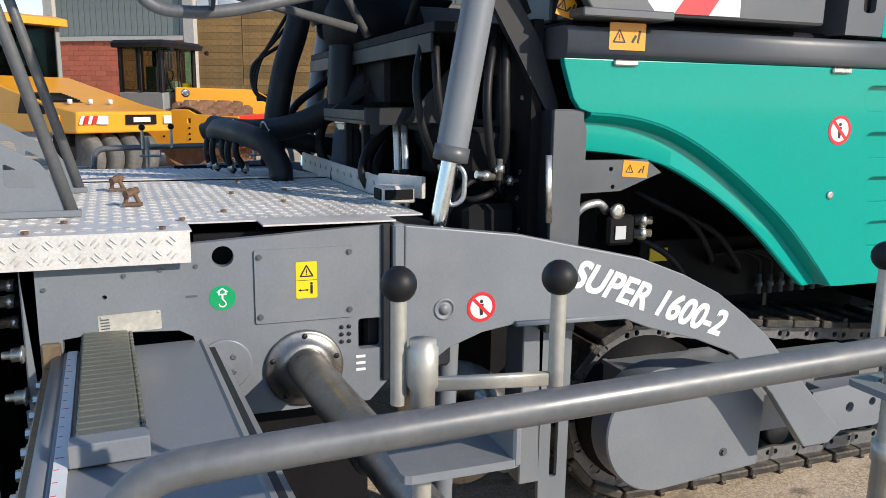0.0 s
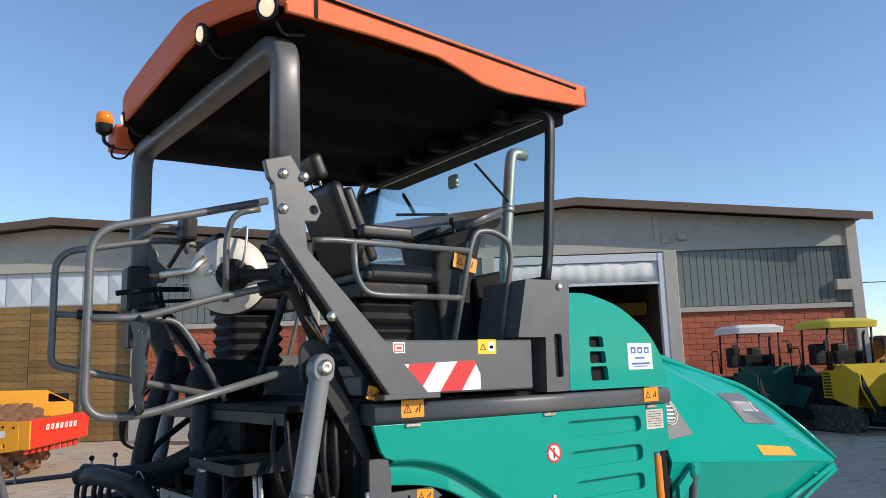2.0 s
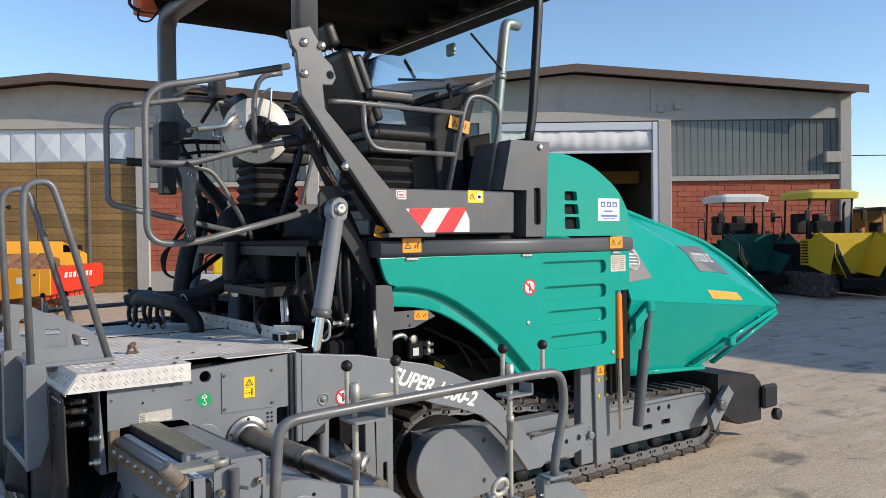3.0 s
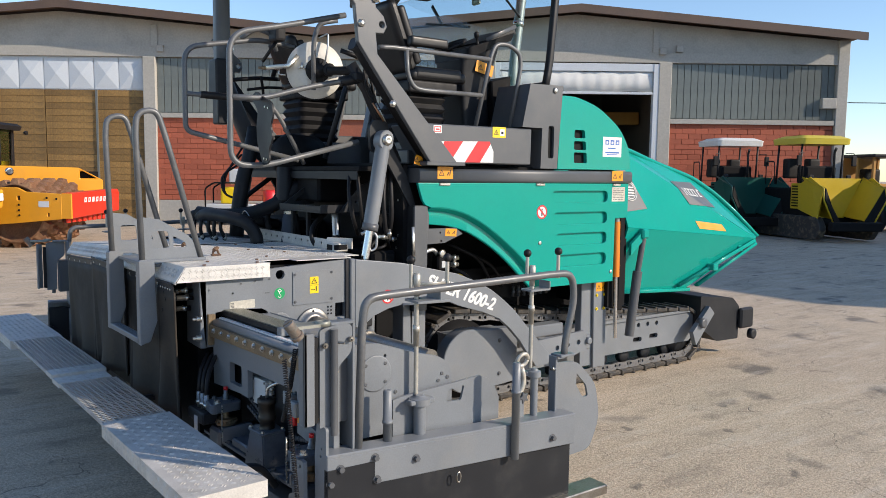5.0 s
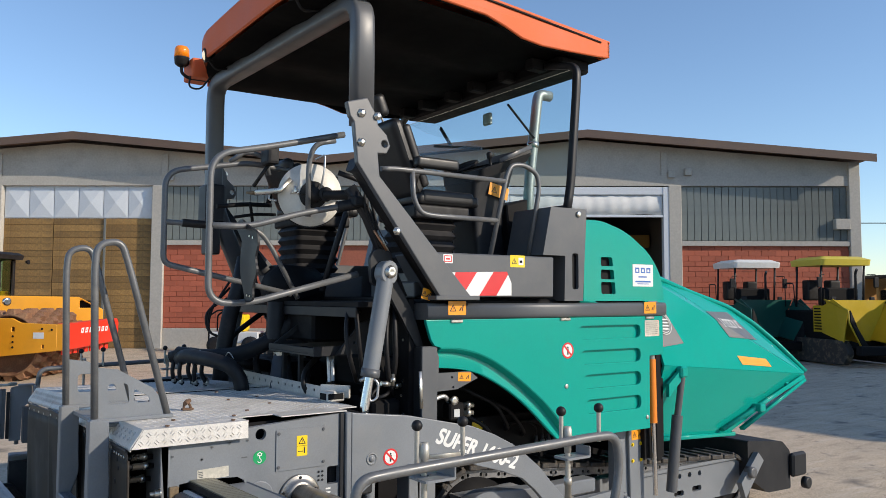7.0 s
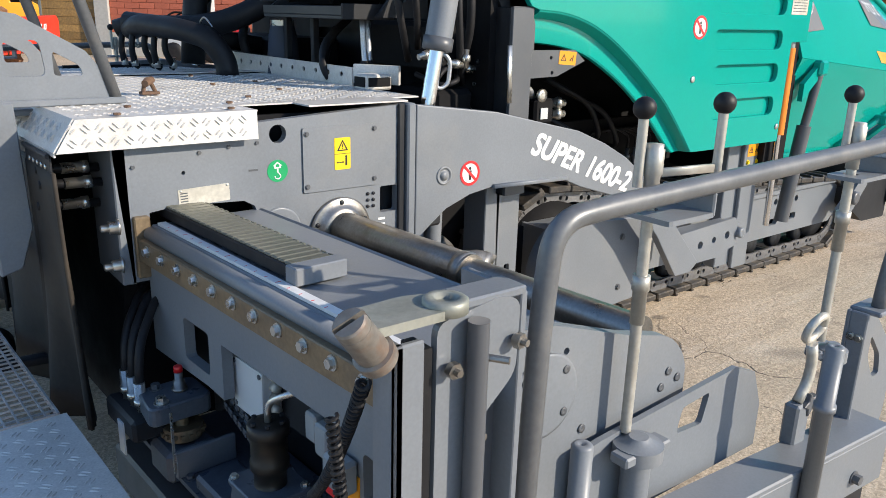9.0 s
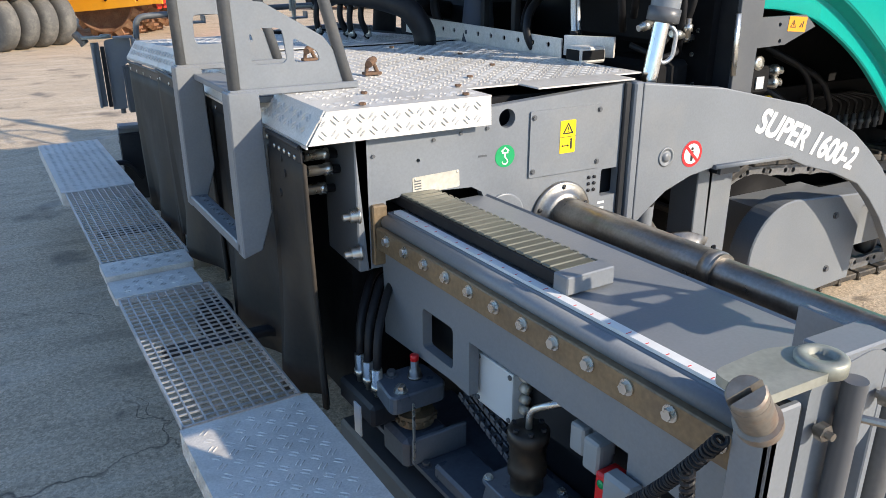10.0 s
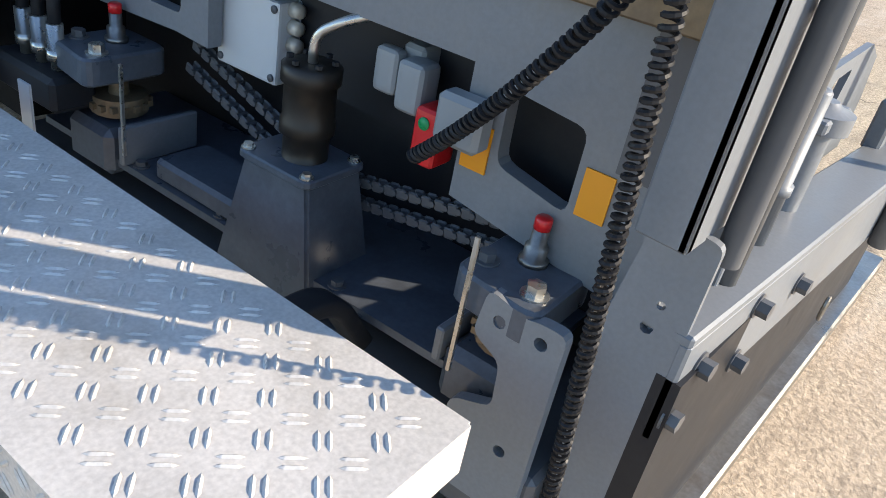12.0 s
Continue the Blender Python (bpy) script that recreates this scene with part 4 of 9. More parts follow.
def rear_x(y):
    """The roof's rear edge in plan, drawn in towards both corners."""
    t = max(0.0, (abs(y - CYC) - 0.62) / 0.73)
    return CX0 + 0.27 * t ** 1.7


bm = B()
nx, ny = 16, 24
grid = []
for i in range(nx + 1):
    row = []
    for j in range(ny + 1):
        y = CY0 + (CY1 - CY0) * j / ny
        x = rear_x(y) + (CX1 - rear_x(y)) * i / nx
        row.append(bm.verts.new((x, y, canopy_z(x, y))))
    grid.append(row)
for i in range(nx):
    for j in range(ny):
        bm.faces.new((grid[i][j], grid[i + 1][j], grid[i + 1][j + 1], grid[i][j + 1])).smooth = True
o = part("roof_skin", bm, ORANGE, canopy)
md = o.modifiers.new("thick", "SOLIDIFY")
md.thickness = 0.02
for side in (0, 1):
    y0, y1 = (CY0, CY0 + 0.025) if not side else (CY1 - 0.025, CY1)
    bm = B()
    top = [(rear_x(CY0), 3.915), (CX1, 3.82)]
    low = [(CX1, 3.70), (2.74, 3.685), (2.45, 3.665), (2.18, 3.65), (2.0, 3.665), (1.86, 3.71), (1.70, 3.75), (1.32, 3.765), (0.95, 3.765), (rear_x(CY0), 3.765)]
    plate(bm, top + low, y0, y1, "y", (), 0.006)
    o = part("side_skirt", bm, ORANGE, canopy, "orange canopy edge with a scooped lower line")
    ys = y0 - 0.004 if not side else y1 + 0.004
    bm = B()
    bar(bm, [(CX0 + 0.45, ys, 3.885), (CX1 - 0.1, ys, 3.795)], 0.012, 0.012)
    part("bead", bm, BLACK_AND_SHADE, o, "dark joint line")
    part("corner_joint", box(B(), 0.985, 1.0, min(ys, ys), ys + 0.004, 3.77, 3.91), BLACK_AND_SHADE, o, "dark joint between the roof's pieces")
    # dark lining down the inside of the skirt
    ins = y1 + 0.004 if not side else y0 - 0.004
    bm = B()
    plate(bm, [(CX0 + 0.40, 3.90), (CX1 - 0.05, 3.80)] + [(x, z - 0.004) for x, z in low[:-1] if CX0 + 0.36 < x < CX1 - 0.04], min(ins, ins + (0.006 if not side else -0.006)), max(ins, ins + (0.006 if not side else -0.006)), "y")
    part("skirt_lining", bm, BLACK_AND_SHADE, o)
# rear edge: a curved strip, lower in its middle than over the lamps
bm = B()
ny = 36
cols = []
for j in range(ny + 1):
    y = CY0 + (CY1 - CY0) * j / ny
    x = rear_x(y)
    q = abs(y - CYC)
    low = 3.765 + 0.06 * max(0.0, min(1.0, (q - 0.72) / 0.12)) - 0.03 * max(0.0, min(1.0, (q - 1.25) / 0.05))
    cols.append([bm.verts.new((x + dx, y, z)) for dx, z in ((0.02, canopy_z(x, y)), (-0.005, canopy_z(x, y) - 0.02), (0.0, low + 0.01), (0.012, low), (0.03, low + 0.01), (0.03, canopy_z(x, y) - 0.01))])
for j in range(ny):
    for k in range(6):
        bm.faces.new((cols[j][k], cols[j][(k + 1) % 6], cols[j + 1][(k + 1) % 6], cols[j + 1][k])).smooth = k in (1,)
bm.faces.new(cols[0])
bm.faces.new(cols[-1][::-1])
bmesh.ops.recalc_face_normals(bm, faces=bm.faces[:])
part("rear_skirt", bm, ORANGE, canopy, "orange rear edge with recessed lamps")
bm = B()
plate(bm, [(CY0, 3.82), (CYC, 3.875), (CY1, 3.82), (CY1, 3.70), (CY0, 3.70)], CX1 - 0.03, CX1, "x", (), 0.006)
part("front_skirt", bm, ORANGE, canopy)
bm = B()
nx, ny = 12, 20
grid = []
for i in range(nx + 1):
    row = []
    for j in range(ny + 1):
        y = CY0 + 0.05 + (CY1 - CY0 - 0.10) * j / ny
        x0 = rear_x(y) + 0.034
        x = x0 + (CX1 - 0.05 - x0) * i / nx
        row.append(bm.verts.new((x, y, 3.752 - 0.035 * (x - 0.8) + (0.025 * math.sin(j * 0.95) if 0 < i < nx else 0.0))))
    grid.append(row)
for i in range(nx):
    for j in range(ny):
        bm.faces.new((grid[i][j], grid[i][j + 1], grid[i + 1][j + 1], grid[i + 1][j])).smooth = True
part("lining", bm, CANOPY_IN, canopy, "dark felt canopy lining")
bm = B()
box(bm, 2.50, 2.80, 2.25, 4.6, 3.60, 3.70, 0.02)
for k in range(6):
    box(bm, 2.35 + 0.03 * (k % 2), 2.50, 2.4 + 0.4 * k, 2.5 + 0.4 * k, 3.60, 3.68, 0.01)
part("front_beam", bm, BLACK_AND_SHADE, canopy)
for y, r, z, n in ((4.11, 0.048, 3.793, (-1, 0.12, -0.15)), (2.60, 0.052, 3.80, (-1, -0.12, -0.15)), (2.178, 0.060, 3.813, (-0.9, -0.45, -0.18))):
    c = (rear_x(y) + 0.01, y, z)
    bm = B()
    lathe(bm, c, n, [(-0.06, r * 0.7), (0.0, r * 1.1), (0.014, r * 1.1), (0.018, r * 0.88), (0.008, r * 0.8)], 24)
    lm = part("work_lamp", bm, BLACK, canopy, "round work lamp in a black scoop of the canopy edge")
    part("lens", lathe(B(), c, n, [(0.004, r * 0.8), (0.018, r * 0.74), (0.026, r * 0.42), (0.028, 0.0)], 20), LAMP_LIT, lm)
    part("cable", tube(B(), [(c[0] + 0.03, y, z - 0.04), (c[0] + 0.08, y + 0.02, 3.70), (c[0] + 0.2, y + 0.03, 3.735)], 0.009, 0.04, 6), BLACK, lm)
bm = B()
tube(bm, [(0.80, 4.70, 3.77), (0.62, 4.70, 3.765), (0.57, 4.70, 3.80), (0.57, 4.70, 3.85)], 0.014, 0.03, 8)
bk = part("beacon_bracket", bm, GREY_DARK, canopy)
part("bracket_cover", box(B(), 0.63, 0.80, 4.60, 4.86, 3.76, 3.92, 0.02, 2), ORANGE, bk, "orange moulded corner")
part("beacon_base", lathe(B(), (0.57, 4.70, 3.85), (0, 0, 1), [(0, 0.03), (0.02, 0.055), (0.07, 0.06), (0.075, 0.062)], 20), BLACK, bk)
part("beacon_dome", lathe(B(), (0.57, 4.70, 3.925), (0, 0, 1), [(0, 0.060), (0.07, 0.058), (0.09, 0.045), (0.098, 0.0)], 20), AMBER_LENS, bk, "amber rotating beacon dome")
tube(bm := B(), [(0.62, 4.62, 3.76), (0.6, 4.6, 3.66), (0.68, 4.55, 3.64), (0.75, 4.5, 3.75)], 0.008, 0.05, 6)
part("lamp_cable", bm, BLACK, canopy)
# the roof draws in and falls towards its front
for o in [canopy_part for child in canopy.children for canopy_part in (child, *child.children)]:
    for v in o.data.vertices:
        k = max(0.0, v.co.x - 0.90)
        v.co = (v.co.x + 0.0714 * k, CYC + (v.co.y - CYC) * (1 - 0.067 * k), v.co.z + 0.02 * k)

# windscreen
ws = pv("windscreen", panel(B(), [(2.57, 2.29, 2.62), (2.57, 4.61, 2.62), (2.65, 4.61, 3.60), (2.65, 2.29, 3.60)], 0.006), GLASS, "clear flat windscreen")
ws.visible_shadow = False
bm = B()
bar(bm, [(2.575, 2.28, 2.60), (2.575, 4.62, 2.60)], 0.03, 0.03)
part("lower_frame", bm, GREY_DARK, ws)
bm = B()
bar(bm, [(2.63, 4.03, 3.32), (2.625, 3.33, 3.19)], 0.012, 0.022)
bar(bm, [(2.665, 3.98, 3.48), (2.635, 3.78, 3.29)], 0.016, 0.03)
part("wiper", bm, BLACK, ws)
bm = B()
box(bm, 2.67, 2.71, 3.28, 3.38, 3.39, 3.49, 0.012)
part("mirror", bm, EXHAUST, ws)


# ---- tread plate relief ----
def tread_bars(bm, to_world, length, width, pitch=0.042, size=0.030, lift=0.0022, thick=0.0055, inset=0.012):
    """Raised bars in pairs, turned by a right angle from one pair to the next, on a flat field of length by width."""
    nu, nv = int((length - 2 * inset) / pitch), int((width - 2 * inset) / pitch)
    ou, ov = (length - nu * pitch) / 2, (width - nv * pitch) / 2
    verts, faces = [], []
    for i in range(nu):
        for j in range(nv):
            cu, cv = ou + (i + 0.5) * pitch, ov + (j + 0.5) * pitch
            turn = (i + j) % 2
            for off in (-0.0062, 0.0062):
                ang = radians(45 if turn else -45)
                du, dv = math.cos(ang), math.sin(ang)
                pu, pv_ = -dv, du
                c = (cu + pu * off, cv + pv_ * off)
                h = size / 2
                t = thick / 2
                base = len(verts)
                for a, b, z in ((-h, 0, 0), (-h * 0.6, -t, 0), (h * 0.6, -t, 0), (h, 0, 0), (h * 0.6, t, 0), (-h * 0.6, t, 0), (-h * 0.45, 0, lift), (h * 0.45, 0, lift)):
                    verts.append(to_world(c[0] + du * a + pu * b, c[1] + dv * a + pv_ * b, z + 0.0003))
                for f in ((0, 1, 6), (1, 2, 7, 6), (2, 3, 7), (3, 4, 7), (4, 5, 6, 7), (5, 0, 6)):
                    faces.append([base + k for k in f])
    data = bpy.data.meshes.new("tread")
    data.from_pydata(verts, [], faces)
    bm.from_mesh(data)
    bpy.data.meshes.remove(data)
    return bm


# ---- the screed behind the tractor ----
screed = thing("paving_screed", "grey paving screed with aluminium tread-plate deck and rubber skirts", "paving screed")


def sp(name, bm, mat, label=""):
    return part(name, bm, mat, screed, label)


SY, SYL = 2.15, 2 * YC - 2.15
SIDE = [(-0.205, 1.275), (0.62, 1.325), (0.762, 1.332), (0.762, 0.865), (0.70, 0.80), (0.24, 0.80), (0.222, 0.99), (0.205, 1.045), (0.17, 1.065), (-0.03, 1.075), (-0.115, 1.065), (-0.12, 0.865), (-0.175, 0.865)]
for side in (0, 1):
    flip = mirror_mesh if side else (lambda b: b)
    bm = B()
    plate(bm, SIDE, SY, SY + 0.03, "y", [circle(0.29, 1.262, 0.029, 20), rect(0.665, 0.735, 0.962, 1.055, 0.01), circle(-0.01, 1.17, 0.006, 8)])
    sd = sp("side_plate", flip(bm), GREY, "thick grey screed side plate with cut-outs")
    # near-black sheet puts shade behind the plate's cut-outs
    part("hole_backing", flip(box(B(), 0.22, 0.76, 2.24, 2.26, 0.9, 1.31)), BLACK_AND_SHADE, sd)
    # edge flange next to the arm
    part("flange", flip(box(B(), 0.765, 0.80, 2.125, 2.20, 0.86, 1.335, 0.006)), GREY, sd)
    part("flange", flip(box(B(), 0.735, 0.76, 2.138, 2.152, 0.86, 1.335, 0.004)), GREY_DARK, sd)
    # bolted service cover
    bm = B()
    plate(bm, rect(0.372, 0.652, 1.065, 1.275, 0.006, 2), SY - 0.006, SY - 0.001, "y")
    cov = part("service_cover", flip(bm), GREY, sd, "bolted flat service cover")
    for x, z in ((0.385, 1.255), (0.385, 1.085), (0.638, 1.258), (0.638, 1.088)):
        part("bolt", flip(bolt(B(), (x, SY - 0.006, z), (0, -1, 0), 0.006, 0.006)), GREY_MID, cov)
    for x, z in ((-0.15, 1.20), (0.04, 1.225), (0.13, 1.235), (0.22, 1.24)):
        part("screw", flip(bolt(B(), (x, SY, z), (0, -1, 0), 0.006, 0.005, False)), GREY_MID, sd)
    # round cover and tube flange
    bm = B()
    lathe(bm, (0.285, SY, 0.955), (0, -1, 0), [(0, 0.074), (0.004, 0.074), (0.0045, 0.068), (0.0045, 0)], 40)
    rc = part("round_cover", flip(bm), GREY, sd)
    for dx, dz in ((-0.022, 0.022), (0.022, 0.022), (-0.022, -0.022), (0.022, -0.022)):
        part("socket_screw", flip(lathe(B(), (0.285 + dx, SY - 0.0045, 0.955 + dz), (0, -1, 0), [(0, 0.008), (0.002, 0.008), (0.002, 0.004), (0.0005, 0.0)], 12)), GREY_MID, rc)
    bm = B()
    for i in range(2):
        for j in range(3):
            lathe(bm, (0.615 + 0.022 * i, SY, 1.035 - 0.022 * j), (0, -1, 0), [(0, 0.006), (0.004, 0.006), (0.004, 0)], 8)
    part("socket_block", flip(bm), GREY_DARK, sd)
    bm = B()
    lathe(bm, (0.505, SY, 0.925), (0, -1, 0), [(0, 0.112), (0.012, 0.112), (0.014, 0.105), (0.016, 0.082), (0.03, 0.08), (0.032, 0.06)], 40)
    fl = part("tube_flange", flip(bm), STEEL, sd, "worn round steel guide flange")
    for k in range(5):
        a = radians(90 + 72 * k)
        part("screw", flip(lathe(B(), (0.505 + 0.096 * math.cos(a), SY - 0.014, 0.925 + 0.096 * math.sin(a)), (0, -1, 0), [(0, 0.008), (0.003, 0.008), (0.003, 0)], 10)), GREY_DARK, fl)
    # rear column edge and nuts
    bm = B()
    box(bm, -0.205, -0.165, SY, SY + 0.25, 0.86, 1.27, 0.004)
    part("rear_column", flip(bm), GREY, sd)
    for z in (1.041, 0.929):
        bm = B()
        lathe(bm, (-0.205, SY - 0.015, z), (-1, 0, 0), [(0, 0.024), (0.006, 0.024), (0.007, 0.019), (0.028, 0.019), (0.029, 0.011), (0.048, 0.011), (0.050, 0.008), (0.050, 0.0)], 6)
        part("stud_nut", flip(bm), ZINC, sd, "bright zinc stud with nut")
    part("guide_block", flip(box(B(), -0.165, -0.12, SY - 0.02, SY + 0.08, 0.88, 1.06, 0.004)), BRASS, sd)
    # pull arm to the tractor
    ARM = [(0.80, 1.33), (1.17, 1.285), (1.37, 1.24), (1.62, 1.185), (1.79, 1.12), (1.94, 1.045), (2.06, 0.96), (2.17, 0.87), (2.26, 0.775), (2.47, 0.56), (2.58, 0.45), (2.52, 0.405), (2.40, 0.405), (2.22, 0.64), (2.12, 0.74), (2.02, 0.82), (1.86, 0.885), (1.66, 0.945), (1.56, 0.985), (1.53, 1.0), (1.28, 1.005), (1.15, 1.0), (1.05, 0.985), (0.94, 0.945), (0.87, 0.895), (0.82, 0.855), (0.80, 0.86)]
    bm = B()
    plate(bm, ARM, 2.125, 2.165, "y")
    arm = sp("pull_arm", flip(bm), GREY, "long curved grey pull arm with white lettering")
    md = arm.modifiers.new("edge", "BEVEL")
    md.width, md.segments, md.limit_method = 0.004, 2, "ANGLE"
    bm = B()
    lathe(bm, (0.925, 2.125, 1.07), (0, -1, 0), [(0, 0.034), (0.003, 0.034), (0.003, 0.026), (0.001, 0.026), (0.001, 0.016), (0.006, 0.016), (0.006, 0)], 28)
    part("pivot_disc", flip(bm), GREY, arm)
    bm = B()
    bar(bm, [(1.16, 2.135, 1.004), (1.56, 2.135, 0.996)], 0.05, 0.016)
    part("stop_strip", flip(bm), GREY, arm)
    bm = B()
    plate(bm, [(2.50, 0.585), (3.00, 0.61), (3.03, 0.58), (3.03, 0.45), (2.85, 0.405), (2.45, 0.405)], 2.20, 2.225, "y", [circle(2.70, 0.50, 0.022, 12), circle(2.82, 0.51, 0.018, 12), circle(2.94, 0.52, 0.022, 12)])
    box(bm, 2.62, 3.10, 2.225, 2.36, 0.44, 0.56, 0.005)
    part("arm_head", flip(bm), GREY, arm)
    part("arm_pin", flip(lathe(B(), (3.05, 2.22, 0.52), (0, -1, 0), [(0, 0.03), (0.04, 0.03), (0.045, 0.02)], 16)), GREY, arm)
    # upright plate and auger under the arm
    bm = B()
    plate(bm, [(1.34, 1.0), (1.47, 1.0), (1.47, 0.22), (1.36, 0.22)], 2.30, 2.32, "y", [rect(1.40, 1.43, 0.36, 0.60, 0.012)])
    box(bm, 1.28, 1.36, 2.30, 2.44, 0.35, 1.0, 0.004)
    up = sp("auger_bracket", flip(bm), GREY, "slotted grey upright beside the auger")
    bm = B()
    cyl(bm, (0.98, 2.28, 0.30), (1.0, 2.28, 1.02), 0.035)
    part("support_tube", flip(bm), GREY, up)
    bm = B()
    turns, n = 1.6, 44
    ring = []
    for i in range(n + 1):
        a = turns * 2 * math.pi * i / n + 1.0
        y = 2.20 + 0.62 * i / n
        ring.append((bm.verts.new((1.16 + 0.035 * math.cos(a), y, 0.52 + 0.035 * math.sin(a))), bm.verts.new((1.16 + 0.20 * math.cos(a), y, 0.52 + 0.20 * math.sin(a)))))
    for (a, b), (c, d) in zip(ring, ring[1:]):
        bm.faces.new((a, b, d, c)).smooth = True
    ag = sp("auger_flight", flip(bm), STEEL, "worn steel auger flight")
    md = ag.modifiers.new("thick", "SOLIDIFY")
    md.thickness = 0.012
    part("auger_shaft", flip(cyl(B(), (1.16, 2.16, 0.52), (1.16, 3.4, 0.52), 0.036)), GREY_DARK, ag)

# screed body under the deck, near-black for the shade there
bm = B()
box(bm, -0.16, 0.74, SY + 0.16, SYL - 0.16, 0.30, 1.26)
sp("screed_body", bm, BLACK_AND_SHADE, "dark screed frame under the deck")
sp("screed_front", box(B(), 0.70, 0.98, SY + 0.05, SYL - 0.05, 0.86, 1.30, 0.01), GREY_DARK)

# deck plates with folded edges
DZ = 1.34
FOLD = 0.055


def deck_plate(x0, x1, y0, y1, z, rear=True, right=False, left=False):
    top = sp("deck_plate", box(B(), x0, x1, y0, y1, z - 0.005, z, 0.0), ALU, "aluminium tread-plate deck with folded edges")

    def fold(*corners):
        bm = panel(B(), corners[0], 0.005)
        bmesh.ops.recalc_face_normals(bm, faces=bm.faces[:])
        part("folded_edge", bm, ALU, top)

    if rear:
        fold([(x0, y1, z), (x0, y0, z), (x0 - FOLD, y0, z - 0.085), (x0 - FOLD, y1, z - 0.085)])
        fold([(x0 - FOLD, y1, z - 0.085), (x0 - FOLD, y0, z - 0.085), (x0 - FOLD + 0.002, y0, z - 0.094), (x0 - FOLD + 0.002, y1, z - 0.094)])
    if right:
        fold([(x0, y0, z), (0.205, y0, z), (0.205, y0 - 0.004, z - 0.085), (x0 - FOLD, y0 - 0.004, z - 0.085)])
    if left:
        fold([(0.205, y1, z), (x0, y1, z), (x0 - FOLD, y1 + 0.004, z - 0.085), (0.205, y1 + 0.004, z - 0.085)])
    return top


plates = [(-0.295, 0.90, SY + 0.0, 3.42, DZ + 0.004, True, False), (-0.295, 0.90, 3.44, SYL, DZ + 0.012, False, True)]
for x0, x1, y0, y1, z, right, left in plates:
    notch = 0.21 if right else 0.90
    dk = deck_plate(x0, notch, y0 - (0.035 if right else 0), y1 + (0.035 if left else 0), z, True, right, left)
    if right:
        part("front_section", box(B(), notch, x1, y0 + 0.10, y1, z - 0.005, z), ALU, dk)
        part("corner_section", box(B(), 0.40, x1 - 0.12, y0, y0 + 0.10, z - 0.005, z), ALU, dk)
    bm = B()
    tread_bars(bm, lambda u, v, w: (x0 + u, y0 + 0.1 + v, z + w), x1 - x0, y1 - y0 - 0.1, 0.036, 0.027, 0.0024)
    tread_bars(bm, lambda u, v, w: (x0 + u, y0 - 0.03 + v, z + w), notch - x0, 0.13, 0.036, 0.027, 0.0024) if right else None
    tread_bars(bm, lambda u, v, w: (x0 - FOLD + u * 0.543 - (w + 0.0052) * 0.84, y0 + v, z - 0.085 + u * 0.84 + (w + 0.0052) * 0.543), 0.101, y1 - y0, 0.032, 0.026, 0.003, 0.006, 0.003)
    if right:
        tread_bars(bm, lambda u, v, w: (x0 - 0.04 + u, y0 - 0.0415 - 0.047 * (0.085 - v) - w, z - 0.085 + v), 0.205 - x0 + 0.02, 0.085, 0.036, 0.024, 0.0026, 0.005, 0.0)
    o = part("tread_pattern", bm, ALU, dk)
    tagged(o, kind="stuff")
# perforated toe board along the deck's front
bm = B()
plate(bm, [(2.70, DZ), (3.95, DZ), (3.95, DZ + 0.085), (2.70, DZ + 0.075)], 0.915, 0.921, "x", [circle(2.78 + 0.1 * k, DZ + 0.045, 0.011, 8) for k in range(12)])
tb = sp("toe_board", bm, ALU, "perforated aluminium toe board")
bm = B()
bar(bm, [(0.90, 2.66, DZ + 0.055), (1.0, 2.50, DZ + 0.055)], 0.02, 0.075)
box(bm, 0.86, 0.98, 2.52, 2.60, DZ, DZ + 0.06, 0.006)
part("end_hinge", bm, ALU, tb)
# black slips on the hinge's faces imitate the shade of recesses
part("hinge_recess", box(B(), 0.855, 0.862, 2.525, 2.595, DZ + 0.012, DZ + 0.05, 0.002), BLACK_AND_SHADE, tb)
part("hinge_recess", box(B(), 0.87, 0.97, 2.515, 2.522, DZ + 0.014, DZ + 0.048, 0.002), BLACK_AND_SHADE, tb)
# rusty eyes and studs on the deck
for x, y in ((0.08, 2.62), (0.04, 3.06)):
    bm = B()
    box(bm, x - 0.03, x + 0.03, y - 0.015, y + 0.015, DZ + 0.008, DZ + 0.018, 0.002)
    tube(bm, [(x - 0.02, y, DZ + 0.015), (x - 0.015, y, DZ + 0.05), (x + 0.0, y, DZ + 0.062), (x + 0.02, y, DZ + 0.015)], 0.007, 0.02, 8)
    cyl(bm, (x - 0.02, y - 0.02, DZ + 0.045), (x + 0.015, y + 0.015, DZ + 0.055), 0.012, seg=10)
    o = sp("lifting_eye", bm, RUST, "rusty lifting eye on the deck")
for x, y in ((-0.1, 2.30), (0.33, 2.42), (0.55, 2.62), (0.62, 2.95), (0.5, 3.3), (0.2, 2.28), (-0.18, 2.14), (0.14, 2.14), (0.42, 2.9)):
    o = sp("deck_screw", bolt(B(), (x, y, DZ + 0.005), (0, 0, 1), 0.010, 0.008, False), RUST)
bm = B()
lathe(bm, (-0.155, 2.47, DZ + 0.006), (0, 0, 1), [(0, 0.042), (0.006, 0.042), (0.012, 0.034), (0.034, 0.032), (0.036, 0.024), (0.05, 0.024), (0.052, 0.0)], 24)
sp("vent_knob", bm, GREY_DARK, "dark round cap on the deck")

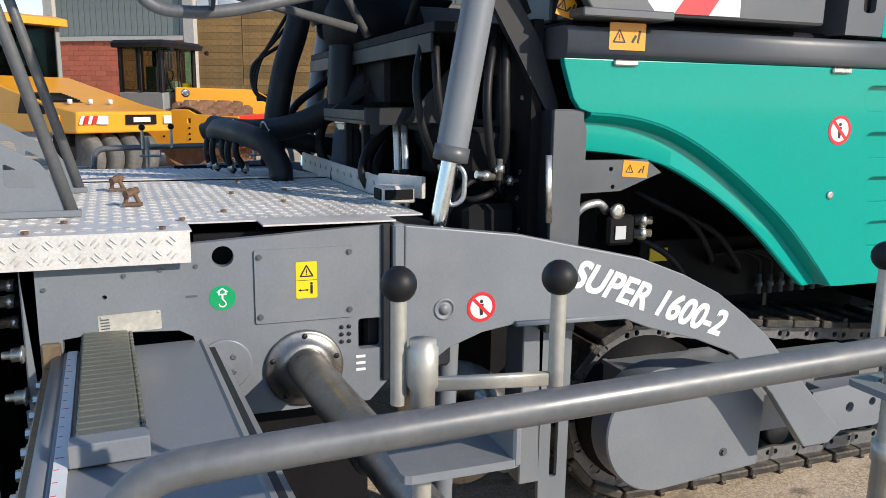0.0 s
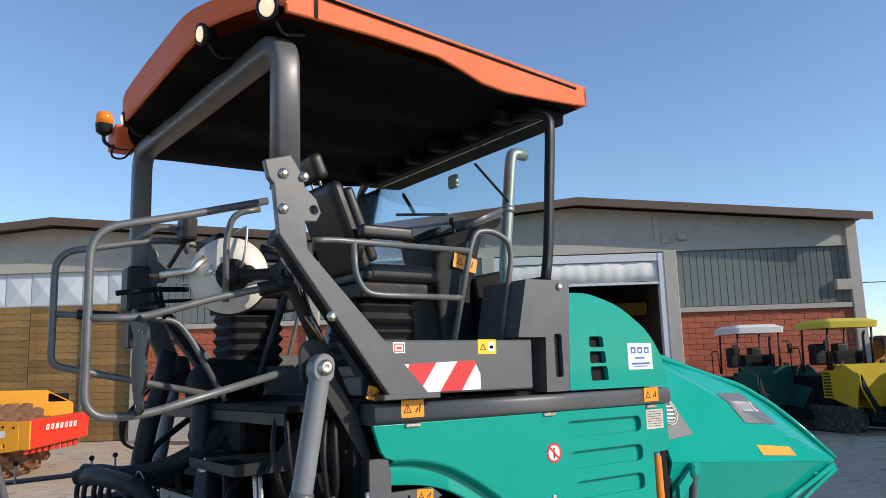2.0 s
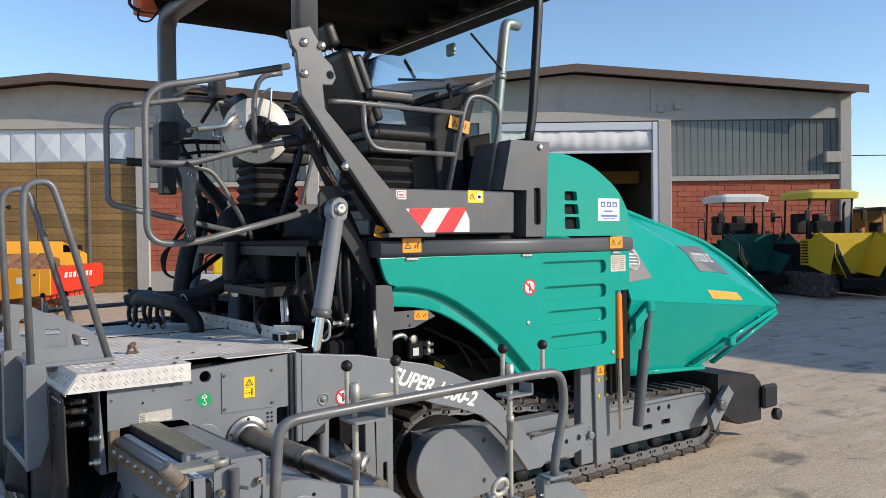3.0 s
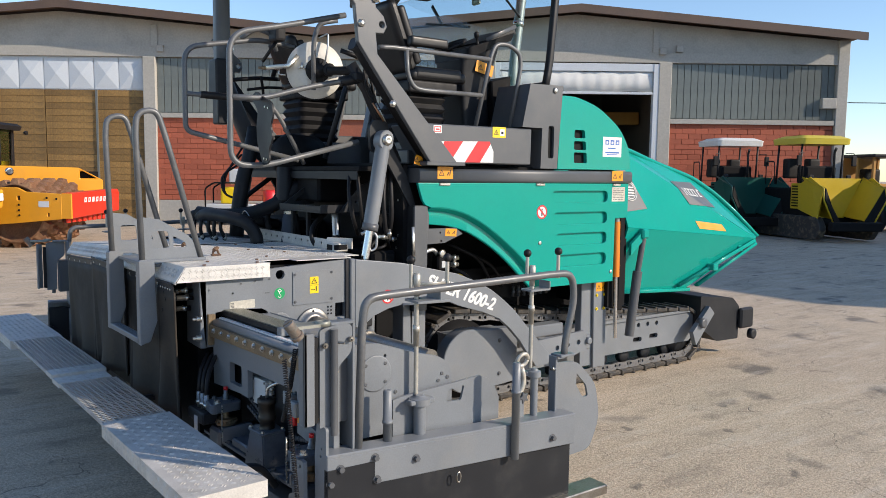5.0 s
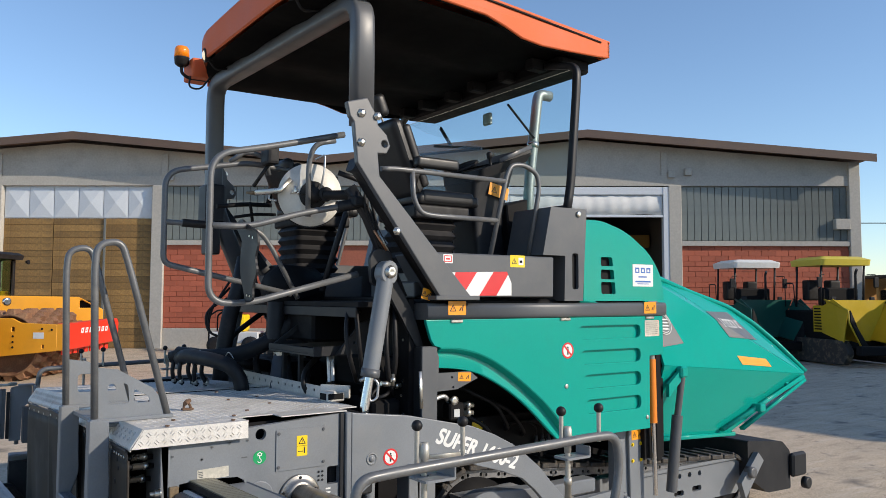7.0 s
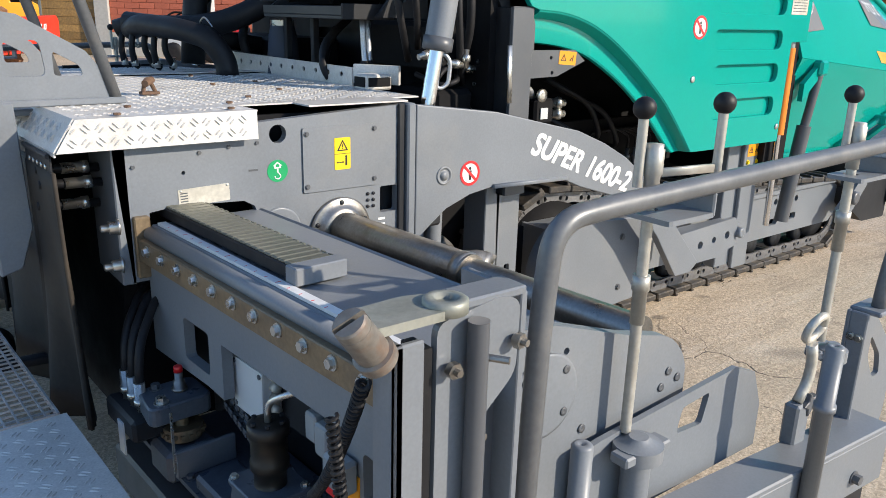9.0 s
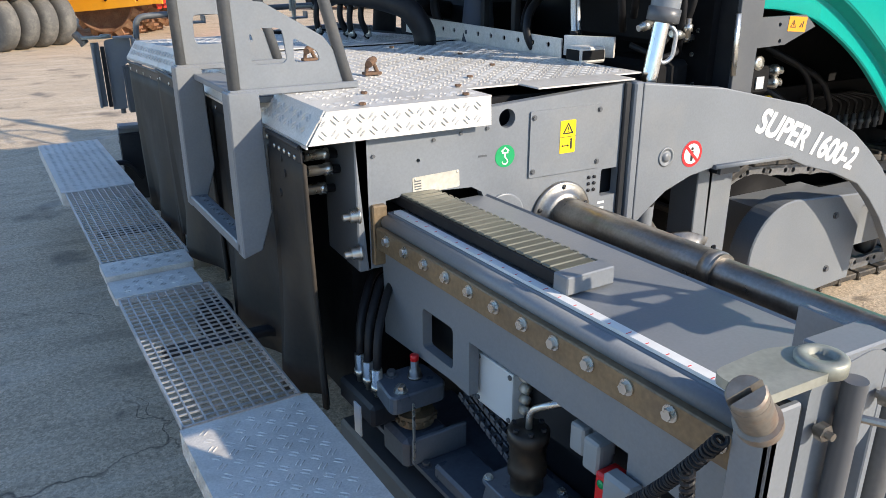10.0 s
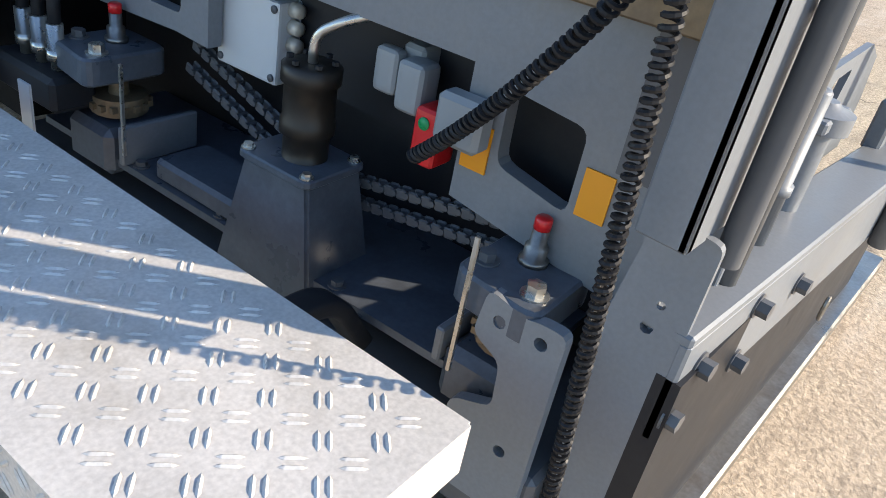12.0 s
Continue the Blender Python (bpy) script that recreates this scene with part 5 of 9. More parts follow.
# centre access: two grab hoops, gussets, step frame
for y in (2.44, 3.055):
    bm = B()
    tube(bm, [(-0.43, y, 1.34), (-0.45, y, 2.10), (-0.44, y, 2.22), (-0.33, y, 2.24), (-0.285, y, 2.10), (-0.085, y, 1.36)], 0.0175, 0.09, 14)
    hp = sp("grab_hoop", bm, TUBE_GREY, "bent grey tubular grab hoop")
    bm = B()
    plate(bm, [(-0.43, 1.35), (-0.43, 1.615), (-0.33, 1.60), (-0.16, 1.50), (-0.10, 1.42), (-0.08, 1.35)], y - 0.004, y + 0.004, "y",
          [rounded([(-0.375, 1.43), (-0.375, 1.53), (-0.28, 1.53), (-0.27, 1.43)], 0.02, 3), rounded([(-0.25, 1.43), (-0.25, 1.50), (-0.18, 1.46), (-0.17, 1.43)], 0.012, 3)])
    part("gusset", bm, GREY, hp, "grey gusset plate with cut-outs")
    part("foot_rail", box(B(), -0.45, -0.06, y - 0.02, y + 0.02, 1.345, 1.365, 0.003), GREY, hp)
    bm = B()
    plate(bm, [(-0.46, 1.36), (-0.37, 1.36), (-0.36, 1.0), (-0.40, 0.88), (-0.46, 0.86)], y - 0.03, y + 0.03, "y", (), 0.004)
    part("step_cheek", bm, GREY, hp)
st = sp("access_step", box(B(), -0.46, -0.40, 2.44, 3.055, 0.865, 0.90, 0.004), GREY, "folded grey access step")
part("upper_step", box(B(), -0.40, -0.29, 2.47, 3.025, 1.315, 1.335, 0.003), GREY, st)
tread_bars(bm := B(), lambda u, v, w: (-0.455 + u, 2.47 + v, 0.90 + w), 0.055, 0.555, 0.03, 0.02, inset=0.0)
tagged(part("step_tread", bm, GREY, st), kind="stuff")

# hinge strips and rubber skirts along the rear
for y0, y1, zl, zr in ((SY - 0.02, 2.41, 0.45, 0.42), (3.08, 3.86, 0.52, 0.48), (3.90, SYL - 0.02, 0.42, 0.42), (2.41, 3.08, 0.40, 0.36)):
    deep = y0 == 2.41
    x = -0.352 if not deep else -0.33
    bm = B()
    box(bm, x - 0.006, x, y0 + 0.02, y1 - 0.01, 1.19, 1.25, 0.001)
    tube(bm, [(x - 0.008, y0 + 0.02, 1.248), (x - 0.008, y1 - 0.01, 1.248)], 0.007, seg=8)
    hg = sp("skirt_hinge", bm, GREY_DARK, "riveted steel hinge strip")
    for k in range(5):
        yy = y0 + 0.06 + (y1 - y0 - 0.12) * k / 4
        part("rivet", lathe(B(), (x - 0.006, yy, 1.215), (-1, 0, 0), [(0, 0.008), (0.003, 0.007), (0.004, 0)], 8), ZINC, hg)
    bm = B()
    nu, nv = 24, 14
    g = []
    for i in range(nu + 1):
        row = []
        for j in range(nv + 1):
            t = j / nv
            y = y0 + (y1 - y0) * i / nu
            bow = 0.06 * t * t * math.sin(3.1 * i / nu + y0) + 0.04 * t * math.sin(9.0 * i / nu + 2 * y0) * t
            edge = 0.05 * t * (i / nu < 0.06 or i / nu > 0.94)
            row.append(bm.verts.new((x + 0.002 + bow * 0.7 + 0.03 * t - edge * 0.4, y, 1.205 + (zl + (zr - zl) * i / nu - 1.205) * t)))
        g.append(row)
    for i in range(nu):
        for j in range(nv):
            bm.faces.new((g[i][j], g[i][j + 1], g[i + 1][j + 1], g[i + 1][j])).smooth = True
    fl = sp("rubber_skirt", bm, FLAP, "dusty black rubber skirt hanging from the deck")
    md = fl.modifiers.new("thick", "SOLIDIFY")
    md.thickness = 0.010
# hoses behind the skirt's corner
for k, (y, z) in enumerate(((2.30, 1.19), (2.28, 1.15), (2.33, 1.08))):
    bm = B()
    tube(bm, [(-0.36, y, z), (-0.29, y - 0.02, z), (-0.15, y, z - 0.01)], 0.013, 0.05, 10)
    h = sp("hydraulic_hose", bm, BLACK, "black hydraulic hose with crimped fitting")
    part("fitting", lathe(B(), (-0.30, y - 0.018, z), (1, 0, 0), [(0, 0.016), (0.05, 0.016), (0.052, 0.019), (0.07, 0.019)], 12), ZINC, h)


# the screed hangs slightly askew behind its arms
ASKEW = Matrix(((1, -0.05, 0, 0.05 * 2.15), (0, 1, 0, 0), (0, 0, 1, 0), (0, 0, 0, 1)))
CROWNED = Matrix(((1, -0.038, 0, 0.038 * 2.15), (0, 1, 0, 0), (0, -0.05, 1, 0.05 * 3.44), (0, 0, 0, 1)))      # its far half falls away
for o in screed.children:
    if o.name.split(".")[0] not in ("pull_arm", "auger_bracket", "auger_flight", "side_plate"):
        far = o.name.split(".")[0] in ("deck_plate", "skirt_hinge", "rubber_skirt") and o.data.vertices[0].co.y > 3.2
        o.matrix_parent_inverse = CROWNED if far else ASKEW


# ---- sliding screed extensions, one on each side ----
def coil(p, q, r, turns, wire, sag=0.0):
    """A coiled cable between two points."""
    p, q = Vector(p), Vector(q)
    d = q - p
    s = d.cross(Vector((0, 1, 0.2))).normalized()
    t = d.normalized().cross(s)
    n = int(turns * 12)
    pts = []
    for i in range(n + 1):
        k = i / n
        c = p + d * k + Vector((0, 0, -sag * 4 * k * (1 - k)))
        a = 2 * math.pi * turns * k
        pts.append(c + (s * math.cos(a) + t * math.sin(a)) * r)
    return sweep(B(), pts, circle(0, 0, wire, 6))


def crank(parent, flip, x, y, z_low, z_head, dx, dy):
    """A depth crank: threaded rod in a sleeve, head, cranked arm and two ball grips."""
    bm = B()
    cyl(bm, (x, y, z_low), (x, y, z_head - 0.02), 0.0115)
    c = part("height_crank", flip(bm), PALE, parent, "steel height crank with two black ball grips")
    part("sleeve", flip(lathe(B(), (x, y, z_low + 0.24), (0, 0, 1), [(0, 0.013), (0.0, 0.0145), (0.07, 0.0145), (0.07, 0.0175), (0.10, 0.0175), (0.10, 0.013)], 16)), PALE, c)
    part("head", flip(lathe(B(), (x, y, z_head - 0.10), (0, 0, 1), [(0, 0.015), (0.05, 0.015), (0.055, 0.0185), (0.10, 0.0185), (0.102, 0.016), (0.110, 0.016), (0.111, 0)], 18)), PALE, c)
    bm = B()
    bar(bm, [(x, y, z_head - 0.045), (x + dx, y + dy, z_head - 0.045)], 0.010, 0.017)
    part("arm", flip(bm), PALE, c)
    for px, py, zz in ((x - 0.026, y + 0.012, z_head - 0.07), (x + dx - 0.006, y + dy, z_head - 0.065)):
        part("grip_rod", flip(cyl(B(), (px, py, zz), (px, py, zz + 0.13), 0.0095)), PALE, c)
        part("ball_grip", flip(ball(B(), (px, py, zz + 0.145), 0.0215, 18)), BLACK, c)
    return c


# the extension and the gangway stand a little out of square to the tractor
YAWED = Matrix.Translation((-0.16, 2.12, 0)) @ Matrix.Rotation(radians(3.6), 4, "Z") @ Matrix.Translation((0.16, -2.12, 0))
RAISED = Matrix(((1, 0, 0, 0), (0, 1, 0, 0), (0, -0.0125, 1, 0.038), (0, 0, 0, 1)))     # the extension rises slightly outwards


def extension(side):
    flip = mirror_mesh if side else (lambda b: b)
    ext = thing("screed_extension", "grey sliding screed extension with open drive gear and side gate", "screed extension", "screed extensions")

    def e(name, bm, mat, label="", parent=None):
        return part(name, flip(bm), mat, parent or ext, label)

    # main beam
    bm = B()
    box(bm, -0.112, 0.225, 0.90, 2.145, 1.00, 1.020, 0.003)
    panel(bm, [(0.225, 2.145, 1.025), (0.225, 0.90, 1.025), (0.30, 0.90, 0.93), (0.30, 2.145, 0.93)], 0.012)
    bmesh.ops.recalc_face_normals(bm, faces=bm.faces[:])
    beam = e("beam", bm, GREY, "flat-topped grey sliding beam")
    outl = [(0.80, 0.975), (2.145, 0.975), (2.145, 0.64), (1.78, 0.655), (1.69, 0.65), (1.69, 0.805), (1.14, 0.805), (1.14, 0.60), (0.80, 0.55)]
    bm = B()
    plate(bm, outl, -0.13, -0.10, "x", [rounded([(1.765, 0.69), (1.92, 0.69), (1.92, 0.81), (1.765, 0.81)], 0.015, 3), rounded([(0.955, 0.652), (1.075, 0.678), (1.078, 0.788), (0.955, 0.775)], 0.018, 3)])
    rear = e("rear_web", bm, GREY, "", beam)
    # dark core, and an added wall that blocks sun and darkens the pit
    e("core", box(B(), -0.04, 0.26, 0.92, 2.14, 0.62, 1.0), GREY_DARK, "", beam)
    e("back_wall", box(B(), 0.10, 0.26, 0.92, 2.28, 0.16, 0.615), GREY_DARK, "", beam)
    e("clamp_strip", box(B(), -0.162, -0.132, 0.84, 2.12, 0.925, 0.99, 0.003), BRASS, "worn brown clamp strip with bolts", beam)
    for k in range(12):
        y = 2.055 - k * 0.1028
        e("bolt", bolt(B(), (-0.162, y, 0.968), (-1, 0, 0), 0.0115, 0.013), ZINC, "", beam)
    bm = B()
    sweep(bm, [(-0.124, 0.90, 1.0), (-0.124, 2.12, 1.0)], circle(0, 0, 0.021, 14))
    e("guide_rail", bm, GREY, "dark rounded guide rail", beam)
    e("scale_strip", box(B(), -0.103, -0.080, 0.93, 2.12, 1.021, 1.029), WHITE, "white measuring scale with fine red marks", beam)
    bm = B()
    for k in range(23):
        box(bm, -0.101, -0.093 if k % 5 else -0.087, 0.95 + 0.05 * k, 0.952 + 0.05 * k, 1.029, 1.0296)
    tagged(e("scale_print", bm, RED, "", beam), kind="stuff")
    # cable chain
    tray = e("cable_chain", box(B(), -0.070, 0.047, 1.44, 2.3, 1.03, 1.062, 0.003), BLACK, "ribbed cable drag chain on the beam")
    first = None
    for k in range(27):
        y = 1.442 + k * 0.0315
        m = Matrix.Translation((0, (2 * YC - y - 0.028) if side else y, 0))
        if first is None:
            bm = B()
            box(bm, -0.066, 0.043, 0.0, 0.0295, 1.060, 1.068, 0.003)
            box(bm, 0.043, 0.053, 0.004, 0.025, 1.034, 1.067, 0.003)
            first = part("chain_link", bm, PLATE_GREEN, tray)
            first.matrix_basis = m
        else:
            same("chain_link", first, m, tray)
    bm = B()
    plate(bm, [(-0.079, 1.026), (0.056, 1.026), (0.056, 1.068), (-0.079, 1.068)], 1.398, 1.446, "y", (), 0.003)
    e("end_bracket", bm, GREY, "", tray)
    # telescopic tubes
    tubes = e("guide_tube", cyl(B(), (0.505, 2.12, 0.925), (0.505, 1.46, 0.925), 0.054, seg=28), STEEL, "oily steel guide tube")
    e("inner_tube", cyl(B(), (0.505, 1.47, 0.925), (0.505, 0.90, 0.925), 0.044, seg=28), STEEL, "", tubes)
    e("tube_collar", lathe(B(), (0.505, 1.50, 0.925), (0, -1, 0), [(0, 0.054), (0.0, 0.057), (0.03, 0.057), (0.035, 0.045)], 28), STEEL, "", tubes)
    # outer end plate with the rounded nose
    bm = B()
    plate(bm, rounded([(0.03, 1.055), (0.20, 1.055), (0.44, 0.975), (0.60, 0.935), (0.66, 0.86), (0.66, 0.60), (0.03, 0.60)], [0.0, 0.05, 0.02, 0.06, 0.04, 0.0, 0.0], 4), 0.868, 0.90, "y", [circle(0.26, 0.985, 0.008, 10)])
    endp = e("end_plate", bm, GREY, "grey end plate with a round bolted cover")
    bm = B()
    lathe(bm, (0.205, 0.868, 0.905), (0, -1, 0), [(0, 0.088), (0.004, 0.088), (0.0045, 0.082), (0.0045, 0)], 40)
    rc = e("round_cover", bm, GREY, "", endp)
    for a in (40, 140, 220, 320):
        e("socket_screw", lathe(B(), (0.205 + 0.07 * math.cos(radians(a)), 0.8635, 0.905 + 0.07 * math.sin(radians(a))), (0, -1, 0), [(0, 0.009), (0.002, 0.009), (0.002, 0.004), (0.0005, 0)], 12), GREY_MID, "", rc)
    for x, z in ((0.573, 0.818), (0.63, 0.828), (0.595, 0.852), (0.32, 0.80)):
        e("socket_screw", lathe(B(), (x, 0.868, z), (0, -1, 0), [(0, 0.010), (0.003, 0.010), (0.003, 0.005), (0.001, 0)], 12), GREY_MID, "", endp)
    # hinge column at the rear corner
    bm = B()
    box(bm, -0.225, -0.21, 0.735, 0.795, 0.755, 1.164, 0.003)
    box(bm, -0.225, -0.175, 0.735, 0.747, 0.755, 1.164, 0.003)
    col = e("rear_channel", bm, GREY, "upright grey channel at the corner")
    e("rubber_seal", box(B(), -0.172, -0.150, 0.752, 0.80, 0.76, 1.14), BLACK, "", col)
    bm = B()
    plate(bm, rounded([(-0.145, 1.175), (-0.02, 1.195), (0.015, 1.18), (0.012, 1.06), (-0.02, 1.03), (-0.055, 1.0), (-0.06, 0.735), (-0.145, 0.735)], [0.02, 0.02, 0.03, 0.03, 0.03, 0.03, 0, 0], 4), 0.748, 0.762, "y")
    hp = e("hinge_plate", bm, GREY, "folded grey hinge plate", col)
    e("top_cap", box(B(), -0.09, 0.03, 0.75, 0.81, 1.185, 1.20, 0.003), GREY, "", col)
    e("inner_web", box(B(), 0.018, 0.032, 0.75, 0.90, 0.6, 1.19, 0.002), GREY, "", col)
    e("backing", box(B(), -0.06, 0.018, 0.80, 0.90, 0.73, 1.02), GREY_MID, "", col)
    e("hinge_post", cyl(B(), (-0.085, 0.728, 0.70), (-0.085, 0.728, 1.175), 0.0165), GREY_MID, "", col)
    for x, z, d in ((-0.085, 1.115, (0.55, -0.8, 0)), (0.0, 1.12, (0.2, -1, 0)), (-0.125, 1.105, (0, -1, 0)), (-0.08, 0.985, (0.3, -1, 0))):
        bm = B()
        cyl(bm, (x, 0.745, z), Vector((x, 0.745, z)) + Vector(d).normalized() * (0.06 if d[0] > 0.5 else 0.028), 0.006, seg=8)
        lathe(bm, Vector((x, 0.745, z)) + Vector(d).normalized() * 0.006, d, [(0, 0.013), (0.012, 0.013)], 6)
        e("clamp_bolt", bm, STEEL, "", col)
    bm = B()
    plate(bm, rounded([(-0.275, 0.80), (-0.275, 0.725), (-0.134, 0.725), (-0.104, 0.75), (-0.114, 0.79), (-0.164, 0.81)], 0.02, 3), 1.190, 1.204, "z")
    lever = e("swing_lever", bm, LEVER, "worn unpainted swing lever", col)
    e("lever_eye", lathe(B(), (-0.129, 0.752, 1.188), (0, 0, 1), [(0.004, 0.034), (0.022, 0.034), (0.025, 0.030), (0.025, 0.017), (0.008, 0.016)], 24), LEVER, "", lever)
    bm = B()
    lathe(bm, (-0.252, 0.735, 1.155), (-0.58, -0.15, 0.76), [(0, 0.029), (0.018, 0.030), (0.020, 0.0245), (0.074, 0.0245), (0.074, 0)], 24)
    axis = Vector((-0.58, -0.15, 0.76)).normalized()
    along = axis.cross(Vector((0.2, 1, 0.3))).normalized()
    aside = axis.cross(along)
    for s_ in (-1, 1):
        rim_pts = [(0.0242 * math.sin(a), 0.0242 * math.cos(a) * s_) for a in [math.radians(-80 + 16 * k) for k in range(11)]]
        loops = []
        for d, r in ((0.073, 1.0), (0.087, 1.0), (0.090, 0.9)):
            loops.append([Vector((-0.252, 0.735, 1.155)) + axis * d + along * (u * r) + aside * (v * r if abs(v) > 0.006 else v) for u, v in rim_pts])
        loft(bm, loops if s_ < 0 else [list(reversed(q)) for q in loops])
    e("slotted_knob", bm, WORN, "rusty round knob with a slot", lever)
    # lower rear plate and gearing
    bm = B()
    plate(bm, rounded([(0.735, 0.738), (0.815, 0.75), (0.835, 0.60), (0.83, 0.20), (0.74, 0.20)], 0.012, 3), -0.208, -0.195, "x", [circle(0.776, 0.638, 0.006, 8), circle(0.783, 0.602, 0.009, 8), circle(0.76, 0.30, 0.008, 8)])
    e("corner_plate", bm, GREY, "drilled grey corner plate")
    low = e("base_tray", box(B(), -0.24, 0.58, 0.84, 2.28, 0.16, 0.30, 0.01), GREY_MID, "grey base frame of the extension")
    e("sole_plate", box(B(), -0.26, 0.58, 0.80, 2.12, 0.06, 0.16, 0.006), STEEL, "", low)
    bm = B()
    plate(bm, rounded([(0.855, 0.565), (0.895, 0.565), (0.915, 0.56), (0.975, 0.575), (0.985, 0.50), (0.935, 0.475), (0.93, 0.40), (0.995, 0.375), (1.01, 0.22), (0.855, 0.22)], 0.015, 3), -0.255, -0.235, "x", [circle(0.887, 0.536, 0.010, 10), circle(0.95, 0.535, 0.010, 10), circle(0.90, 0.335, 0.010, 10), circle(0.975, 0.32, 0.010, 10)])
    e("pivot_cheek", bm, GREY, "", low)
    bm = B()
    plate(bm, [(-0.205, 0.95), (0.09, 0.95), (0.09, 2.12), (-0.205, 2.12)], 0.365, 0.38, "z")
    e("tray_floor", bm, PIT_SHADE_GREY, "", low)
    e("tray_block", box(B(), -0.195, -0.07, 1.53, 1.76, 0.38, 0.425, 0.008), PIT_SHADE_GREY, "", low)
    for y in (1.03, 1.285, 1.575, 1.815):
        e("tray_bolt", bolt(B(), (-0.185, y, 0.38), (0, 0, 1), 0.011, 0.012), GREY_MID, "", low)
    e("cross_rib", box(B(), -0.215, -0.04, 1.83, 1.845, 0.38, 0.46, 0.003), GREY, "", low)
    e("cross_rib", box(B(), -0.215, -0.04, 1.05, 1.065, 0.38, 0.44, 0.003), GREY, "", low)
    if not side:
        # two bearing brackets with chain wheels and red-capped studs
        for y, z, dx in ((1.934, 0.592, 0.015), (0.975, 0.571, 0.02)):
            bm = B()
            plate(bm, rounded([(-0.28 + dx, y - 0.075), (-0.10 + dx, y - 0.075), (-0.10 + dx, y + 0.07), (-0.26 + dx, y + 0.07)], 0.03, 4), z - 0.055, z, "z", (), 0.005)
            br = e("bearing_bracket", bm, PIT_SHADE_GREY, "heavy grey bearing bracket with red-capped stud")
            e("stud", lathe(B(), (-0.165 + dx, y, z), (0, 0, 1), [(0, 0.022), (0.008, 0.022), (0.008, 0.017), (0.028, 0.017), (0.03, 0.012), (0.055, 0.012)], 12), STEEL, "", br)
            e("red_cap", lathe(B(), (-0.165 + dx, y, z + 0.055), (0, 0, 1), [(0, 0.0125), (0.016, 0.0125), (0.018, 0.010), (0.018, 0)], 12), PLUG_RED, "", br)
            e("bolt", bolt(B(), (-0.235 + dx, y - 0.045, z), (0, 0, 1), 0.014, 0.018), ZINC, "", br)
            e("bolt", bolt(B(), (-0.215 + dx, y + 0.045, z), (0, 0, 1), 0.013, 0.016), GREY_MID, "", br)
            bm = B()
            lathe(bm, (-0.165 + dx, y, z - 0.14), (0, 0, 1), [(0, 0.03), (0.0, 0.055), (0.035, 0.055), (0.035, 0.02), (0.085, 0.016)], 18)
            for k in range(16):
                a = 2 * math.pi * k / 16
                box(bm, -0.165 + dx + 0.056 * math.cos(a) - 0.006, -0.165 + dx + 0.056 * math.cos(a) + 0.006, y + 0.056 * math.sin(a) - 0.006, y + 0.056 * math.sin(a) + 0.006, z - 0.128, z - 0.116)
            e("chain_wheel", bm, BRASS, "greasy chain wheel", br)
            e("bearing_foot", box(B(), -0.24 + dx, -0.09 + dx, y - 0.07, y + 0.07, z - 0.25, z - 0.15, 0.015), PIT_SHADE_GREY, "", br)
        e("pointer", box(B(), -0.232, -0.226, 1.80, 1.806, 0.42, 0.60), ZINC, "")
        e("pointer", box(B(), -0.262, -0.256, 1.003, 1.009, 0.42, 0.64), ZINC, "")
        # drive chain
        first = None
        for (ya, za), (yb, zb) in (((1.42, 0.455), (1.06, 0.515)), ((1.40, 0.500), (1.06, 0.560)), ((1.82, 0.560), (1.50, 0.455)), ((1.80, 0.610), (1.46, 0.50))):
            n = int(math.hypot(yb - ya, zb - za) / 0.026)
            for k in range(n):
                m = Matrix.Translation((-0.06, ya + (yb - ya) * k / n, za + (zb - za) * k / n)) @ Matrix.Rotation(math.atan2(zb - za, yb - ya), 4, "X")
                if first is None:
                    bm = B()
                    box(bm, -0.011, -0.006, -0.0105, 0.0105, -0.010, 0.010, 0.003)
                    box(bm, 0.006, 0.011, -0.0105, 0.0105, -0.010, 0.010, 0.003)
                    cyl(bm, (-0.013, 0.013, 0), (0.013, 0.013, 0), 0.006, seg=6)
                    first = part("drive_chain_link", bm, GREY_MID, ext)
                    first.matrix_basis = m
                else:
                    same("drive_chain_link", first, m, ext)
        # vibrator motor on its pedestal
        bm = B()
        lathe(bm, (-0.155, 1.412, 0.525), (0, 0, 1), [(0, 0.044), (0.03, 0.044), (0.035, 0.038), (0.075, 0.038), (0.08, 0.045), (0.10, 0.045), (0.105, 0.042), (0.16, 0.042), (0.165, 0.048), (0.19, 0.048), (0.194, 0.04), (0.194, 0)], 28)
        mot = e("tamper_motor", bm, material("motor_oily_black", (0.022, 0.018, 0.014), 0.42, 0.2, 0.3, 14, 0.1, 60, 0.1, 60) if not side else BLACK, "oily black upright tamper motor")
        for k in range(6):
            a = 2 * math.pi * k / 6
            e("bolt", bolt(B(), (-0.155 + 0.036 * math.cos(a), 1.412 + 0.036 * math.sin(a), 0.719), (0, 0, 1), 0.006, 0.008, False), GREY_DARK, "", mot)
        bm = B()
        tube(bm, [(-0.155, 1.412, 0.715), (-0.155, 1.412, 0.765), (-0.135, 1.36, 0.80), (-0.08, 1.32, 0.815)], 0.008, 0.03, 10)
        e("motor_hose", bm, ZINC, "", mot)
        bm = B()
        low_ring = [(-0.225, 1.30), (-0.05, 1.30), (-0.05, 1.57), (-0.225, 1.57)]
        top_ring = [(-0.215, 1.345), (-0.09, 1.345), (-0.09, 1.49), (-0.215, 1.49)]
        va = [bm.verts.new((x, y, 0.24)) for x, y in low_ring]
        vb = [bm.verts.new((x, y, 0.550)) for x, y in top_ring]
        for k in range(4):
            bm.faces.new((va[k], va[(k + 1) % 4], vb[(k + 1) % 4], vb[k]))
        bm.faces.new(vb)
